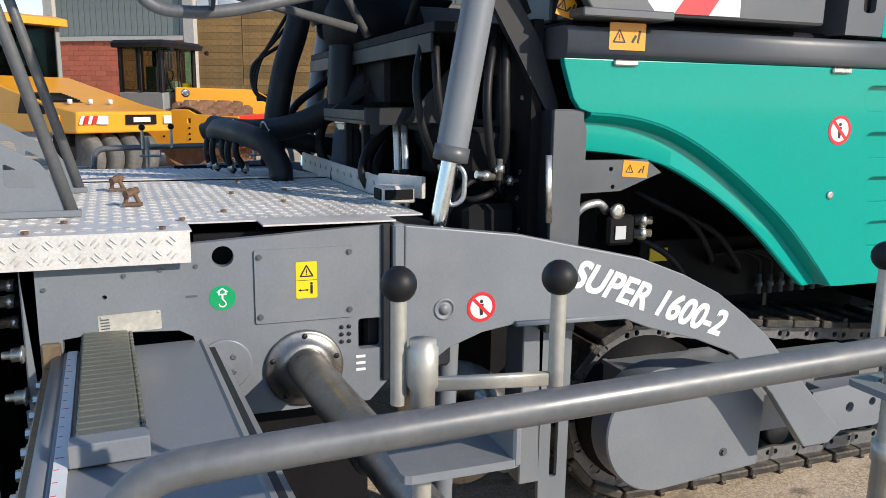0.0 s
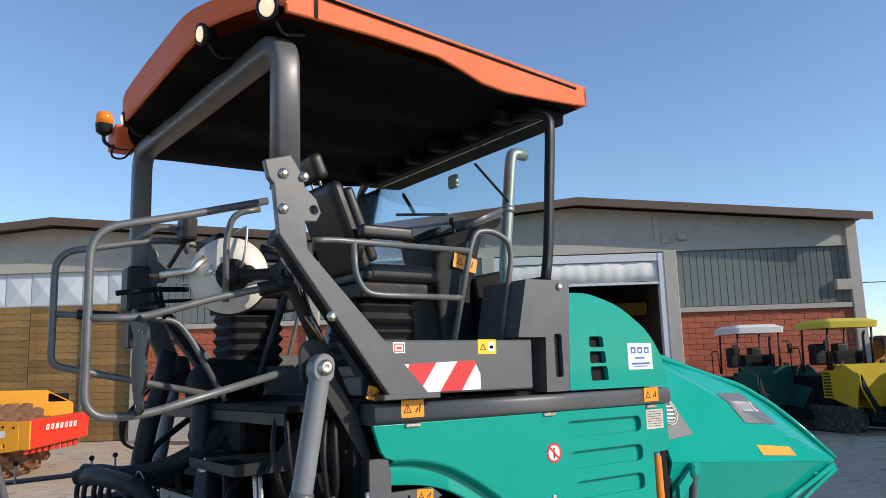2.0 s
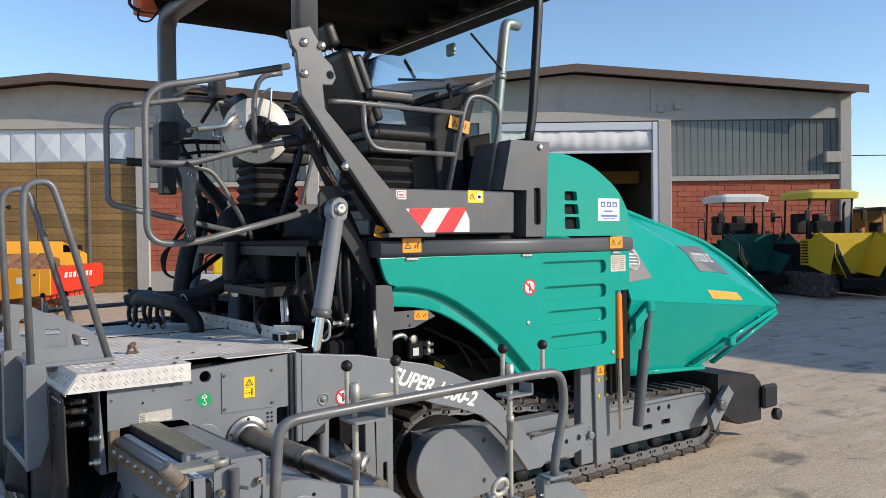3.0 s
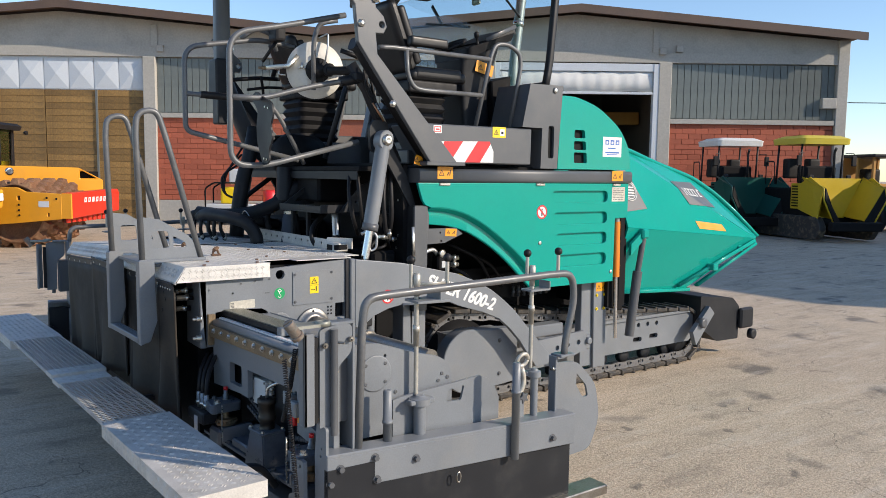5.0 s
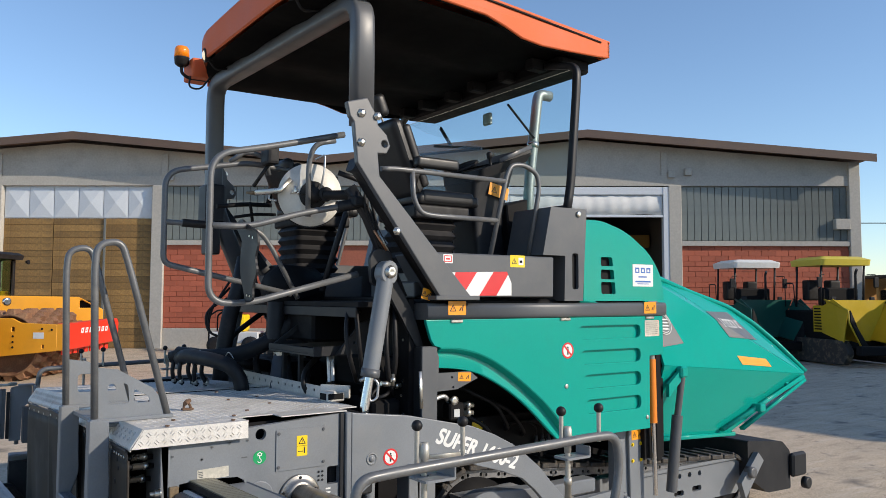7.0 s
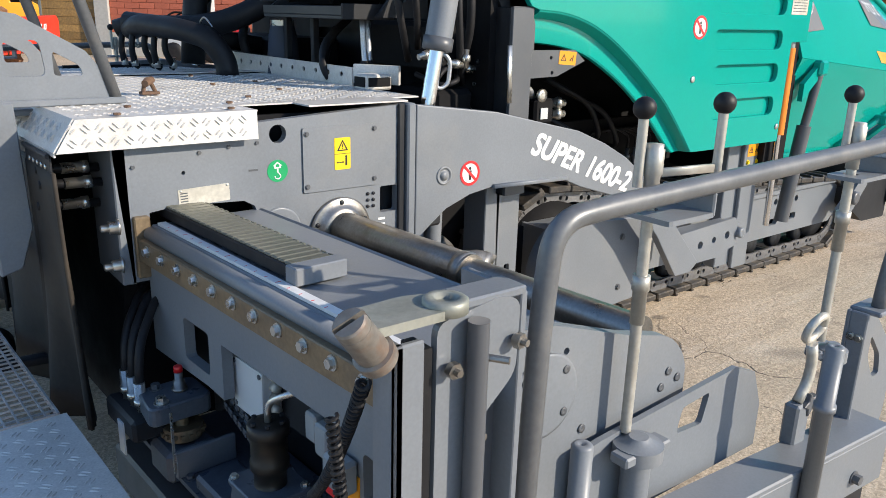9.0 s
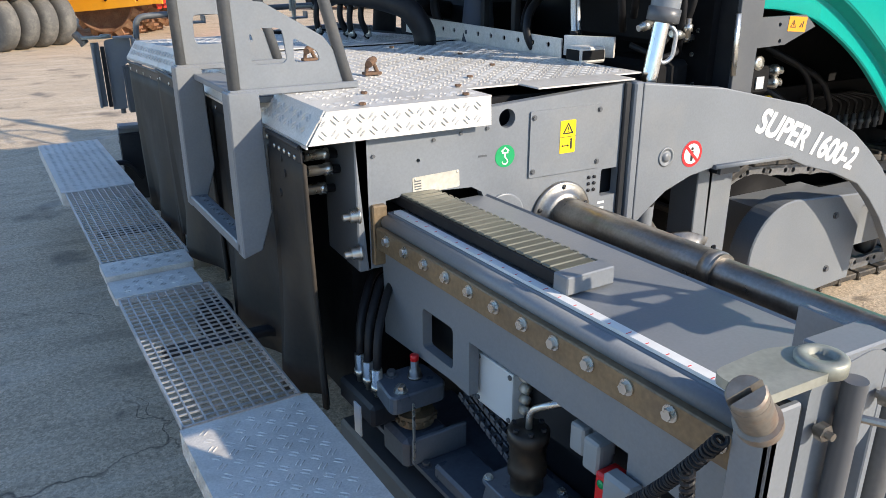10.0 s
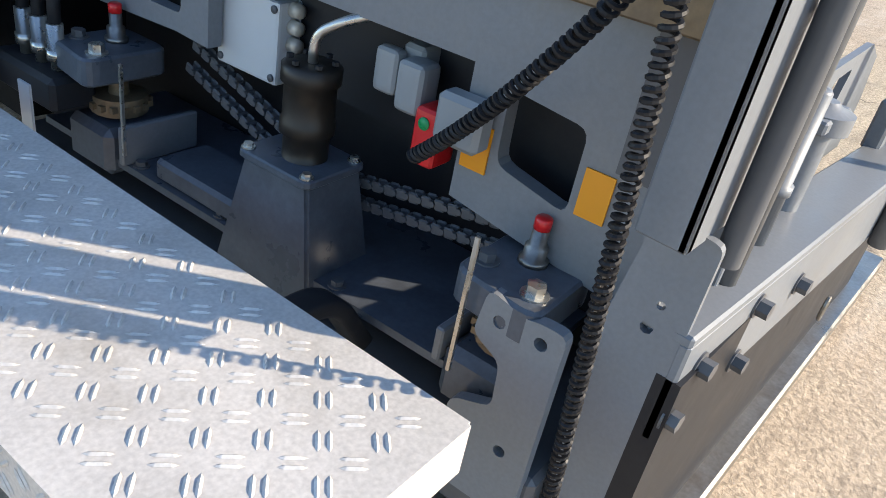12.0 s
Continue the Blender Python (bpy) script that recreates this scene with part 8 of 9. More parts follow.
for k in range(2):
    bm = B()
    tube(bm, [(0.455 + 0.1 * k, 3.74 - 0.3 * k, 1.49), (0.46 + 0.1 * k, 3.79 - 0.3 * k, 1.55), (0.47 + 0.1 * k, 3.74 - 0.3 * k, 1.60), (0.49 + 0.1 * k, 3.70 - 0.3 * k, 1.55)], 0.004, 0.03, 6)
    part("cable_tie", bm, ZINC, bundle)
bm = B()
tube(bm, [(0.86, 3.95, 2.25), (0.80, 3.92, 2.0), (0.74, 3.9, 1.85), (0.69, 3.88, 1.62), (0.66, 3.86, 1.36)], 0.058, 0.2, 16)
part("riser", bm, BLACK, bundle)
for k in range(3):
    bm = B()
    tube(bm, [(0.74 + 0.02 * k, 3.98, 1.95 + 0.08 * k), (0.58 + 0.02 * k, 4.0, 1.85), (0.60, 3.98, 1.70), (0.70, 3.92, 1.66)], 0.009, 0.08, 8)
    part("loop_cable", bm, BLACK, bundle)


# ---- stickers, plates and lettering ----
def flat(pts, y, t=0.0012, mirror=False):
    """A thin printed shape facing -y, between y - t and y."""
    return plate(B(), pts, y - t, y, "y")


def sticker(parent, x, z, w, h, y, mat, label, marks=(), tilt=0.0, r=0.004):
    """A printed sticker; marks are (outline, holes, material) in the sticker's own metres from its middle."""
    o = part("sticker", flat(rect(-w / 2, w / 2, -h / 2, h / 2, r, 2), 0.0), mat, parent, label)
    o.matrix_basis = Matrix.Translation((x, y, z)) @ Matrix.Rotation(radians(tilt), 4, "Y")
    for k, (outline, holes, m) in enumerate(marks):
        part("printed_mark", plate(B(), outline, -0.0018, -0.0011, "y", holes), m, o)
    return o


def triangle(cx, cz, s):
    """A warning triangle with its stroke."""
    out = [(cx - s, cz - s * 0.8), (cx + s, cz - s * 0.8), (cx, cz + s * 0.95)]
    inn = [(cx - s * 0.66, cz - s * 0.62), (cx + s * 0.66, cz - s * 0.62), (cx, cz + s * 0.58)]
    return [(rounded(out, s * 0.15, 2), [inn], INK), (rect(cx - s * 0.08, cx + s * 0.08, cz - s * 0.25, cz + s * 0.25), [], INK), (circle(cx, cz - s * 0.42, s * 0.09, 6), [], INK)]


def squiggle(cx, cz, s):
    """A small pictogram of slanted strokes."""
    return [([(cx - s * 0.7, cz - s * 0.6), (cx - s * 0.4, cz - s * 0.7), (cx + s * 0.1, cz + s * 0.1), (cx - s * 0.2, cz + s * 0.2)], [], INK),
            ([(cx + s * 0.1, cz - s * 0.7), (cx + s * 0.35, cz - s * 0.7), (cx + s * 0.6, cz + s * 0.7), (cx + s * 0.3, cz + s * 0.7)], [], INK)]


def caution(parent, x, z, w, h, y, mat=AMBER, tilt=0.0, upright=False):
    if upright:
        marks = triangle(0, h * 0.24, h * 0.16) + [(rect(-w * 0.5, w * 0.5, -0.001, 0.001), [], INK)] + squiggle(0, -h * 0.25, h * 0.15)
    else:
        marks = triangle(-w * 0.23, 0, h * 0.30) + squiggle(w * 0.24, 0, h * 0.33)
    return sticker(parent, x, z, w, h, y, mat, "warning sticker with black pictograms", marks, tilt)


def prohibition(parent, x, z, r, y):
    marks = [(circle(0, 0, r, 28), [circle(0, 0, r * 0.78, 28)], RED), ([(-r * 0.62, r * 0.46), (-r * 0.46, r * 0.62), (r * 0.62, -r * 0.46), (r * 0.46, -r * 0.62)], [], RED),
             (circle(0, r * 0.38, r * 0.13, 8), [], INK), ([(-r * 0.16, r * 0.22), (r * 0.16, r * 0.22), (r * 0.10, -r * 0.55), (-r * 0.10, -r * 0.55)], [], INK)]
    o = part("sticker", flat(circle(0, 0, r * 0.99, 28), 0.0), WHITE, parent, "round red and white prohibition sign")
    o.matrix_basis = Matrix.Translation((x, y, z))
    for k, (a, b, m) in enumerate(marks):
        part("printed_mark", plate(B(), a, -0.0018 - 0.0003 * (k == 1), -0.0011, "y", b), m, o)
    return o


def bars(w, h, rows, mat=INK, seed=1, cols=3):
    """Rows of short plain bars in place of fine print."""
    rg = random.Random(seed)
    out = []
    for i in range(rows):
        z = h / 2 - h * (i + 0.6) / (rows + 0.4)
        x = -w / 2 + w * 0.06
        while x < w / 2 - w * 0.12:
            l_ = w * rg.uniform(0.08, 0.9 / cols)
            out.append((rect(x, min(x + l_, w / 2 - w * 0.05), z - h * 0.16 / rows, z + h * 0.16 / rows), [], mat))
            x += l_ + w * 0.04
    return out


def lettering(text, size, parent, m, mat, bold=0.0, shear=0.0, width=1.0):
    c = bpy.data.curves.new("lettering", "FONT")
    c.body = text
    c.size = size
    c.shear = shear
    c.extrude = 0.0006
    c.fill_mode = "BOTH"
    tmp = bpy.data.objects.new("lettering_source", c)
    data = bpy.data.meshes.new_from_object(tmp)
    bpy.data.objects.remove(tmp)
    bpy.data.curves.remove(c)
    bm = B()
    for k, (sx, sy) in enumerate(((-1, -1), (1, -1), (1, 1), (-1, 1))):
        start = len(bm.verts)
        bm.from_mesh(data)
        bm.verts.ensure_lookup_table()
        for v in bm.verts[start:]:
            v.co = Vector((v.co.x * width + sx * bold, v.co.y + sy * bold, v.co.z + 0.00015 * k))
    bpy.data.meshes.remove(data)
    o = part("lettering", bm, mat, parent)
    o.matrix_basis = m
    return o


def named(parent, name, k=0):
    return [c for c in parent.children if c.name.split(".")[0] == name][k]


FACE_Y = Matrix.Rotation(radians(90), 4, "X")          # letters upright on a face that looks along -y
arm0, side0, panel0 = named(screed, "pull_arm"), named(screed, "side_plate"), named(paver, "side_panel")
band0, locker0 = named(paver, "bumper_band"), named(paver, "step_box")
# model lettering on the pull arm
lettering("SUPER 1600-2", 0.128, arm0, Matrix.Translation((1.345, 2.1242, 1.118)) @ Matrix.Rotation(radians(20.5), 4, "Y") @ FACE_Y, WHITE, 0.0035, 0.25, 0.86)
prohibition(arm0, 1.045, 1.067, 0.047, 2.125)
# side plate: hook sign, caution, rating plate, stamped type
hook = part("sticker", flat(circle(0, 0, 0.035, 28), 0.0), SIGN_GREEN, side0, "round green lifting point sign")
hook.matrix_basis = Matrix.Translation((0.285, 2.15, 1.147))
for outline, holes in (([(-0.011, 0.008), (0.011, 0.008), (0.011, 0.016), (0.016, 0.016), (0, 0.029), (-0.016, 0.016), (-0.011, 0.016)], [[(-0.006, 0.012), (0.006, 0.012), (0.007, 0.018), (0, 0.024), (-0.007, 0.018)]]),
                       (rect(-0.0025, 0.0025, -0.004, 0.009), [])):
    part("printed_mark", plate(B(), outline, -0.0018, -0.0011, "y", holes), WHITE, hook)
bm = tube(B(), [(0.0, -0.0015, -0.004), (0.006, -0.0015, -0.010), (0.010, -0.0015, -0.018), (0.003, -0.0015, -0.026), (-0.008, -0.0015, -0.023), (-0.010, -0.0015, -0.016)], 0.0022, 0.006, 6)
part("printed_mark", bm, WHITE, hook)
w, h = 0.060, 0.105
sticker(side0, 0.515, 1.183, w, h, 2.144, YELLOW, "yellow warning sticker with black pictograms",
              triangle(0, 0.026, 0.021) + [(rect(-0.03, 0.03, -0.001, 0.0004), [], INK), (rect(0.010, 0.017, -0.040, -0.014), [], INK), (circle(0.0135, -0.010, 0.004, 8), [], INK),
                                           (rect(-0.020, 0.002, -0.030, -0.027), [], INK), ([(-0.024, -0.0285), (-0.017, -0.0245), (-0.017, -0.0325)], [], INK), ([(0.006, -0.0285), (-0.001, -0.0245), (-0.001, -0.0325)], [], INK)])
sticker(side0, 0.048, 1.098, 0.155, 0.052, 2.15, PLATE_TIN, "worn metal rating plate", [(rect(-0.072, -0.05, -0.02 + 0.008 * k, -0.0165 + 0.008 * k), [], GREY_MID) for k in range(5)], -2.0)
for x, z in ((-0.022, 1.116), (0.118, 1.121)):
    part("rivet", lathe(B(), (x, 2.1485, z), (0, -1, 0), [(0, 0.004), (0.001, 0.003), (0.0012, 0)], 8), ZINC, side0)
sticker(side0, 0.205, 1.157, 0.03, 0.006, 2.15, GREY_MID, "", [], 0, 0.001)
for k in range(3):
    sticker(side0, 0.672, 0.94 - 0.02 * k, 0.028, 0.008, 2.15, WHITE, "", [], 0, 0.001)
# tractor side
prohibition(panel0, 2.525, 1.60, 0.055, 2.235)
caution(band0, 1.57, 1.896, 0.135, 0.085, 2.2135)
caution(band0, 3.357, 1.889, 0.135, 0.085, 2.2135)
caution(named(paver, "rear_upright"), 1.655, 1.468, 0.10, 0.055, 2.252, AMBER, 4)
caution(named(paver, "tow_guide_post"), 3.36, 0.93, 0.12, 0.075, 2.36)
caution(named(paver, "rear_upright"), 1.36, 1.98, 0.065, 0.065, 2.24, AMBER, 15)
sticker(panel0, 3.40, 1.735, 0.16, 0.12, 2.235, PLATE_TIN, "worn metal rating plate", bars(0.15, 0.11, 7, GREY_MID, 4), 0)
sticker(locker0, 1.49, 2.198, 0.07, 0.055, 2.20, WHITE, "small white label with red print", [(rect(-0.028, 0.028, -0.02, 0.02), [rect(-0.023, 0.023, -0.015, 0.015)], RED), (rect(-0.015, 0.015, -0.006, 0.004), [], RED)])
sticker(locker0, 2.046, 2.198, 0.125, 0.078, 2.20, YELLOW, "yellow warning label", triangle(-0.028, 0, 0.022) + [(rect(0.008, 0.05, -0.024, 0.024), [], WHITE), (rect(0.018, 0.040, -0.01, 0.006), [], GREY_MID)])
stripe = sticker(locker0, 0, 0, 0.02, 0.02, 2.19, WHITE, "red and white striped marking panel")
stripe.data = stripe.data.copy()
bm = flat([(1.505, 2.115), (1.955, 2.128), (1.993, 2.055), (1.993, 1.975), (1.592, 1.972)], 2.199)
bm.to_mesh(stripe.data)
bm.free()
stripe.matrix_basis = Matrix.Identity(4)
for pts in ([(1.545, 2.116), (1.712, 2.121), (1.60, 1.973), (1.592, 1.973), (1.54, 2.06), (1.535, 2.07)], [(1.845, 2.125), (1.955, 2.128), (1.965, 2.11), (1.867, 1.974), (1.73, 1.973)]):
    part("red_stripe", plate(B(), pts, 2.1971, 2.1981, "y"), RED, stripe)
caution(named(paver, "steering_console"), 2.30, 2.735, 0.18, 0.09, 2.705, AMBER, 12)
# dealer sticker on the hood and logo plates on the hopper wing
hood0 = named(paver, "hood_side")
sticker(hood0, 3.305, 2.13, 0.225, 0.165, 2.235, WHITE, "white dealer sticker with blue shapes", [(rect(-0.085 + 0.062 * k, -0.040 + 0.062 * k, 0.018, 0.058), [rect(-0.074 + 0.062 * k, -0.051 + 0.062 * k, 0.026, 0.046)], SIGN_BLUE) for k in range(3)] + [(rect(-0.085, 0.085, -0.052, -0.040), [], SIGN_BLUE), (rect(-0.05, 0.04, -0.016, -0.006), [], SIGN_BLUE), (rect(-0.065, 0.065, -0.066, -0.060), [], SIGN_BLUE)], 0)
wing0 = named(paver, "hopper_wing")


from mathutils.bvhtree import BVHTree

wing_tree = BVHTree.FromPolygons([v.co.copy() for v in wing0.data.vertices], [tuple(f.vertices) for f in wing0.data.polygons])


def wing_y(x, z):
    """Depth of the wing's outer face."""
    hit = wing_tree.ray_cast(Vector((x, 0.0, z)), Vector((0, 1, 0)))[0]
    return hit.y if hit else 2.285 + (z - 1.44) * 0.375


def wing_plate(pts, mat, label, lift, parent=wing0, name="logo_plate"):
    """A thin four-cornered sheet that follows the wing's folds."""
    bm = B()
    n = 8 if lift < 0.024 else 2
    rows = []
    for i in range(n + 1):
        row = []
        for j in range(n + 1):
            u, v = i / n, j / n
            x, z = [(pts[0][c] * (1 - u) + pts[1][c] * u) * (1 - v) + (pts[3][c] * (1 - u) + pts[2][c] * u) * v for c in (0, 1)]
            row.append(bm.verts.new((x, wing_y(x, z) - lift + 0.016, z)))
        rows.append(row)
    for i in range(n):
        for j in range(n):
            bm.faces.new((rows[i][j], rows[i][j + 1], rows[i + 1][j + 1], rows[i + 1][j]))
    return part(name, bm, mat, parent, label)


lg1 = wing_plate([(4.42, 1.85), (4.86, 1.835), (5.06, 1.59), (4.58, 1.63)], LOGO_GREY, "slanted grey logo plate with white strokes", 0.022)
for k in range(6):
    x = 4.555 + 0.060 * k
    z = 1.745 - 0.004 * k
    wing_plate([(x, z + 0.045), (x + 0.018, z + 0.042), (x + 0.033, z - 0.030), (x + 0.015, z - 0.028)], WHITE, "", 0.026, lg1, "white_stroke")
    if k in (1, 2, 3, 5):
        wing_plate([(x + 0.018, z + 0.042), (x + 0.046, z + 0.037), (x + 0.049, z + 0.024), (x + 0.021, z + 0.028)], WHITE, "", 0.027, lg1, "white_stroke")
        wing_plate([(x + 0.030, z - 0.016), (x + 0.058, z - 0.021), (x + 0.061, z - 0.033), (x + 0.033, z - 0.030)], WHITE, "", 0.027, lg1, "white_stroke")
lg2 = wing_plate([(3.63, 2.06), (3.78, 1.90), (3.92, 1.60), (3.63, 1.58)], LOGO_GREY, "grey triangular logo plate with a round emblem", 0.022)
bm = B()
for rr in (0.085, 0.07):
    tube(bm, [(3.73 + rr * math.cos(a), wing_y(3.73, 1.76 + rr * math.sin(a)) - 0.012, 1.76 + rr * math.sin(a)) for a in [2 * math.pi * k / 24 for k in range(25)]], 0.004, seg=5)
part("round_emblem", bm, WHITE, lg2)
for k in range(4):
    wing_plate([(3.67, 1.80 - 0.025 * k), (3.79, 1.795 - 0.025 * k), (3.79, 1.785 - 0.025 * k), (3.67, 1.79 - 0.025 * k)], WHITE, "", 0.028, lg2, "white_stroke")
wing_plate([(4.60, 1.475), (5.02, 1.43), (5.07, 1.36), (4.64, 1.40)], AMBER, "amber strip", 0.02, wing0, "sticker")


# ---- other machines in the yard ----
ROLLER_Y = material("roller_yellow", (0.76, 0.33, 0.02), 0.4, 0, 0.05, 2, 0.02, 40, 0.02, 40, (0.45, 0.22, 0.05), 0.25, 1.5)
ROLLER_R = material("roller_red", (0.72, 0.035, 0.015), 0.38, 0, 0.05, 2, 0.02, 40, 0, 40, (0.45, 0.06, 0.03), 0.25, 1.5)
PAD = material("pad_foot_iron", (0.24, 0.12, 0.065), 0.75, 0.2, 0.25, 5, 0.2, 40, 0.2, 40, (0.36, 0.24, 0.13), 0.7, 3, rand=0.15)
TYRE = material("grey_tyre", (0.10, 0.098, 0.092), 0.85, 0, 0.12, 4, 0.1, 40, 0.1, 60, (0.30, 0.28, 0.24), 0.5, 3)
CAB_GREY = material("cab_grey", (0.22, 0.24, 0.24), 0.5, 0, 0.08, 4)
TINTED = glass("tinted_cab_glass", (0.30, 0.33, 0.33))
CAB_GLASS = glass("cab_glass", (0.72, 0.82, 0.70))
PAVER_YELLOW = material("old_paver_yellow", (0.52, 0.36, 0.015), 0.45, 0, 0.1, 2, 0.05, 40, 0.05, 40, (0.30, 0.22, 0.04), 0.4, 2)
PAVER_GREEN = material("dark_paver_green", (0.004, 0.075, 0.06), 0.35, 0, 0.1, 2, 0.05, 40, 0, 40)
CANOPY_YELLOW = material("canopy_yellow_faded", (0.62, 0.50, 0.06), 0.5, 0, 0.08, 2, 0.03, 40, 0, 40, (0.4, 0.34, 0.1), 0.4, 2)
CABIN_WOOD = material("cabin_tan", (0.50, 0.26, 0.07), 0.5, 0, 0.1, 3)


def frame_of(origin, ang):
    """Local axes: x along the machine to its front, y to its left, z up."""
    return Matrix.Translation(origin) @ Matrix.Rotation(radians(ang), 4, "Z")


# padfoot soil roller: corner of its front frame towards the yard
roller = thing("padfoot_roller", "yellow and red soil roller with a rusty padfoot drum and cab", "road roller")
# local x runs along the near side plate to the front corner, y along the red front beam
roller.matrix_world = frame_of((1.66, 17.81, 0), math.degrees(math.atan2(-0.6, 0.8)))


def rp_(name, bm, mat, label="", parent=None):
    return part(name, bm, mat, parent or roller, label)


bm = B()
plate(bm, rounded([(0, 1.32), (-0.85, 1.36), (-1.05, 1.46), (-1.45, 1.46), (-1.65, 1.34), (-2.7, 1.30), (-2.7, 0.62), (-2.2, 0.52), (-1.2, 0.60), (0, 0.72)], 0.03, 2), -0.03, 0.03, "y", [rect(-1.06, -0.99, 1.16, 1.26, 0.01), rect(-0.35, -0.30, 0.78, 0.86, 0.01)], 0.01)
sp_ = rp_("side_plate", bm, ROLLER_Y, "yellow frame side plate")
for x, z in ((-0.12, 1.2), (-0.35, 1.22), (-1.02, 1.05), (-1.02, 0.92), (-1.02, 0.80), (-1.7, 1.15), (-1.7, 1.0), (-1.7, 0.85)):
    rp_("bolt", bolt(B(), (x, -0.03, z), (0, -1, 0), 0.018, 0.02), BLACK_AND_SHADE, "", sp_)
rp_("sticker", box(B(), -0.55, -0.30, -0.034, -0.031, 1.0, 1.14), SHEET, "pale blue sticker", sp_)
rp_("sticker", box(B(), -2.35, -2.1, -0.034, -0.031, 1.05, 1.22), AMBER, "", sp_)
bm = B()
plate(bm, [(0.0, 1.34), (2.5, 1.40), (2.58, 1.30), (2.56, 0.82), (0.0, 0.73)], -0.02, 0.22, "x", (), 0.02)
fb = rp_("front_beam", bm, ROLLER_R, "red front beam with white lettering bars")
for k in range(7):
    y = 0.62 + 0.20 * k
    rp_("lettering_bar", plate(B(), [(y, 1.10), (y + 0.03, 1.22), (y + 0.15, 1.225), (y + 0.12, 1.105)], 0.221, 0.225, "x", [[(y + 0.05, 1.135), (y + 0.065, 1.195), (y + 0.105, 1.195), (y + 0.09, 1.135)]] if k != 2 else ()), WHITE, "", fb)
rp_("beam_edge", box(B(), -0.01, 0.235, -0.025, 0.02, 0.73, 1.33, 0.008), ROLLER_Y, "", fb)
bm = B()
plate(bm, rounded([(0, 1.32), (-2.7, 1.30), (-2.7, 0.62), (-1.2, 0.60), (0, 0.72)], 0.03, 2), 2.5, 2.56, "y")
rp_("side_plate", bm, ROLLER_Y)
DX, DZ_, DR = -1.25, 0.83, 0.72
bm = B()
lathe(bm, (DX, 0.16, DZ_), (0, 1, 0), [(0.12, 0.3), (0.12, DR - 0.06), (0.0, DR - 0.05), (0.0, DR), (2.15, DR), (2.15, DR - 0.05)], 40)
drum = rp_("drum", bm, PAD, "rusty drum with rows of pad feet")
pad = None
for row in range(6):
    for k in range(16):
        a = 2 * math.pi * (k + 0.5 * (row % 2)) / 16
        m = Matrix.Translation((DX, 0.34 + 0.36 * row, DZ_)) @ Matrix.Rotation(a, 4, "Y") @ Matrix.Translation((0, 0, DR))
        if pad is None:
            bm = B()
            vs = [bm.verts.new(p) for p in ((-0.10, -0.15, -0.01), (0.10, -0.15, -0.01), (0.10, 0.15, -0.01), (-0.10, 0.15, -0.01), (-0.065, -0.10, 0.12), (0.065, -0.10, 0.12), (0.065, 0.10, 0.12), (-0.065, 0.10, 0.12))]
            for f in ((3, 2, 1, 0), (4, 5, 6, 7), (0, 1, 5, 4), (1, 2, 6, 5), (2, 3, 7, 6), (3, 0, 4, 7)):
                bm.faces.new([vs[i] for i in f])
            pad = part("pad_foot", bm, PAD, drum)
            pad.matrix_basis = m
        else:
            same("pad_foot", pad, m, drum)
# scraper comb under the beam
for k in range(9):
    rp_("scraper_tooth", box(B(), 0.0, 0.05, 0.15 + 0.26 * k, 0.30 + 0.26 * k, 0.62, 0.76, 0.01), ROLLER_R)
# rear body, cab and engine hood
rp_("rear_frame", box(B(), -5.2, -2.6, 0.45, 2.1, 0.55, 1.25, 0.06), ROLLER_Y, "yellow rear frame")
for y in (0.25, 1.95):
    w_ = rp_("rear_wheel", lathe(B(), (-4.2, y, 0.75), (0, 1, 0), [(0, 0.35), (0.02, 0.6), (0.08, 0.74), (0.34, 0.74), (0.40, 0.6), (0.42, 0.35)], 32), TYRE, "large treaded rear tyre")
    part("rim", lathe(B(), (-4.2, y - 0.01, 0.75), (0, 1, 0), [(0, 0.1), (0.05, 0.34), (0.38, 0.34), (0.43, 0.1)], 24), WHITE, w_)
cab = rp_("cab", box(B(), -3.75, -2.45, 0.55, 2.0, 1.0, 1.75, 0.03), CAB_GREY, "glazed cab with a dark roof")
for x, y in ((-3.7, 0.6), (-2.5, 0.6), (-2.5, 1.95), (-3.7, 1.95), (-3.1, 0.58)):
    rp_("cab_post", box(B(), x - 0.05, x + 0.05, y - 0.05, y + 0.05, 1.74, 2.86, 0.015), BLACK, "", cab)
for a, b in (((-3.7, 0.57), (-2.5, 0.57)), ((-2.47, 0.6), (-2.47, 1.95)), ((-3.7, 1.98), (-2.5, 1.98)), ((-3.73, 0.6), (-3.73, 1.95))):
    q_ = rp_("cab_pane", panel(B(), [(a[0], a[1], 1.75), (b[0], b[1], 1.75), (b[0], b[1], 2.85), (a[0], a[1], 2.85)], 0.006), CAB_GLASS, "", cab)
    q_.visible_shadow = False
bm = B()
loft(bm, [[(x, y, 2.84) for x, y in rect(-3.88, -2.28, 0.44, 2.10, 0.12)], [(x, y, 2.95) for x, y in rect(-3.92, -2.24, 0.42, 2.13, 0.15)], [(x, y, 3.02) for x, y in rect(-3.85, -2.35, 0.48, 2.05, 0.12)]])
rp_("cab_roof", bm, BLACK, "black cab roof", cab)
rp_("cab_seat", cushion(-3.3, -2.95, 1.0, 1.5, 1.6, 2.4, 0.06), BLACK, "", cab)
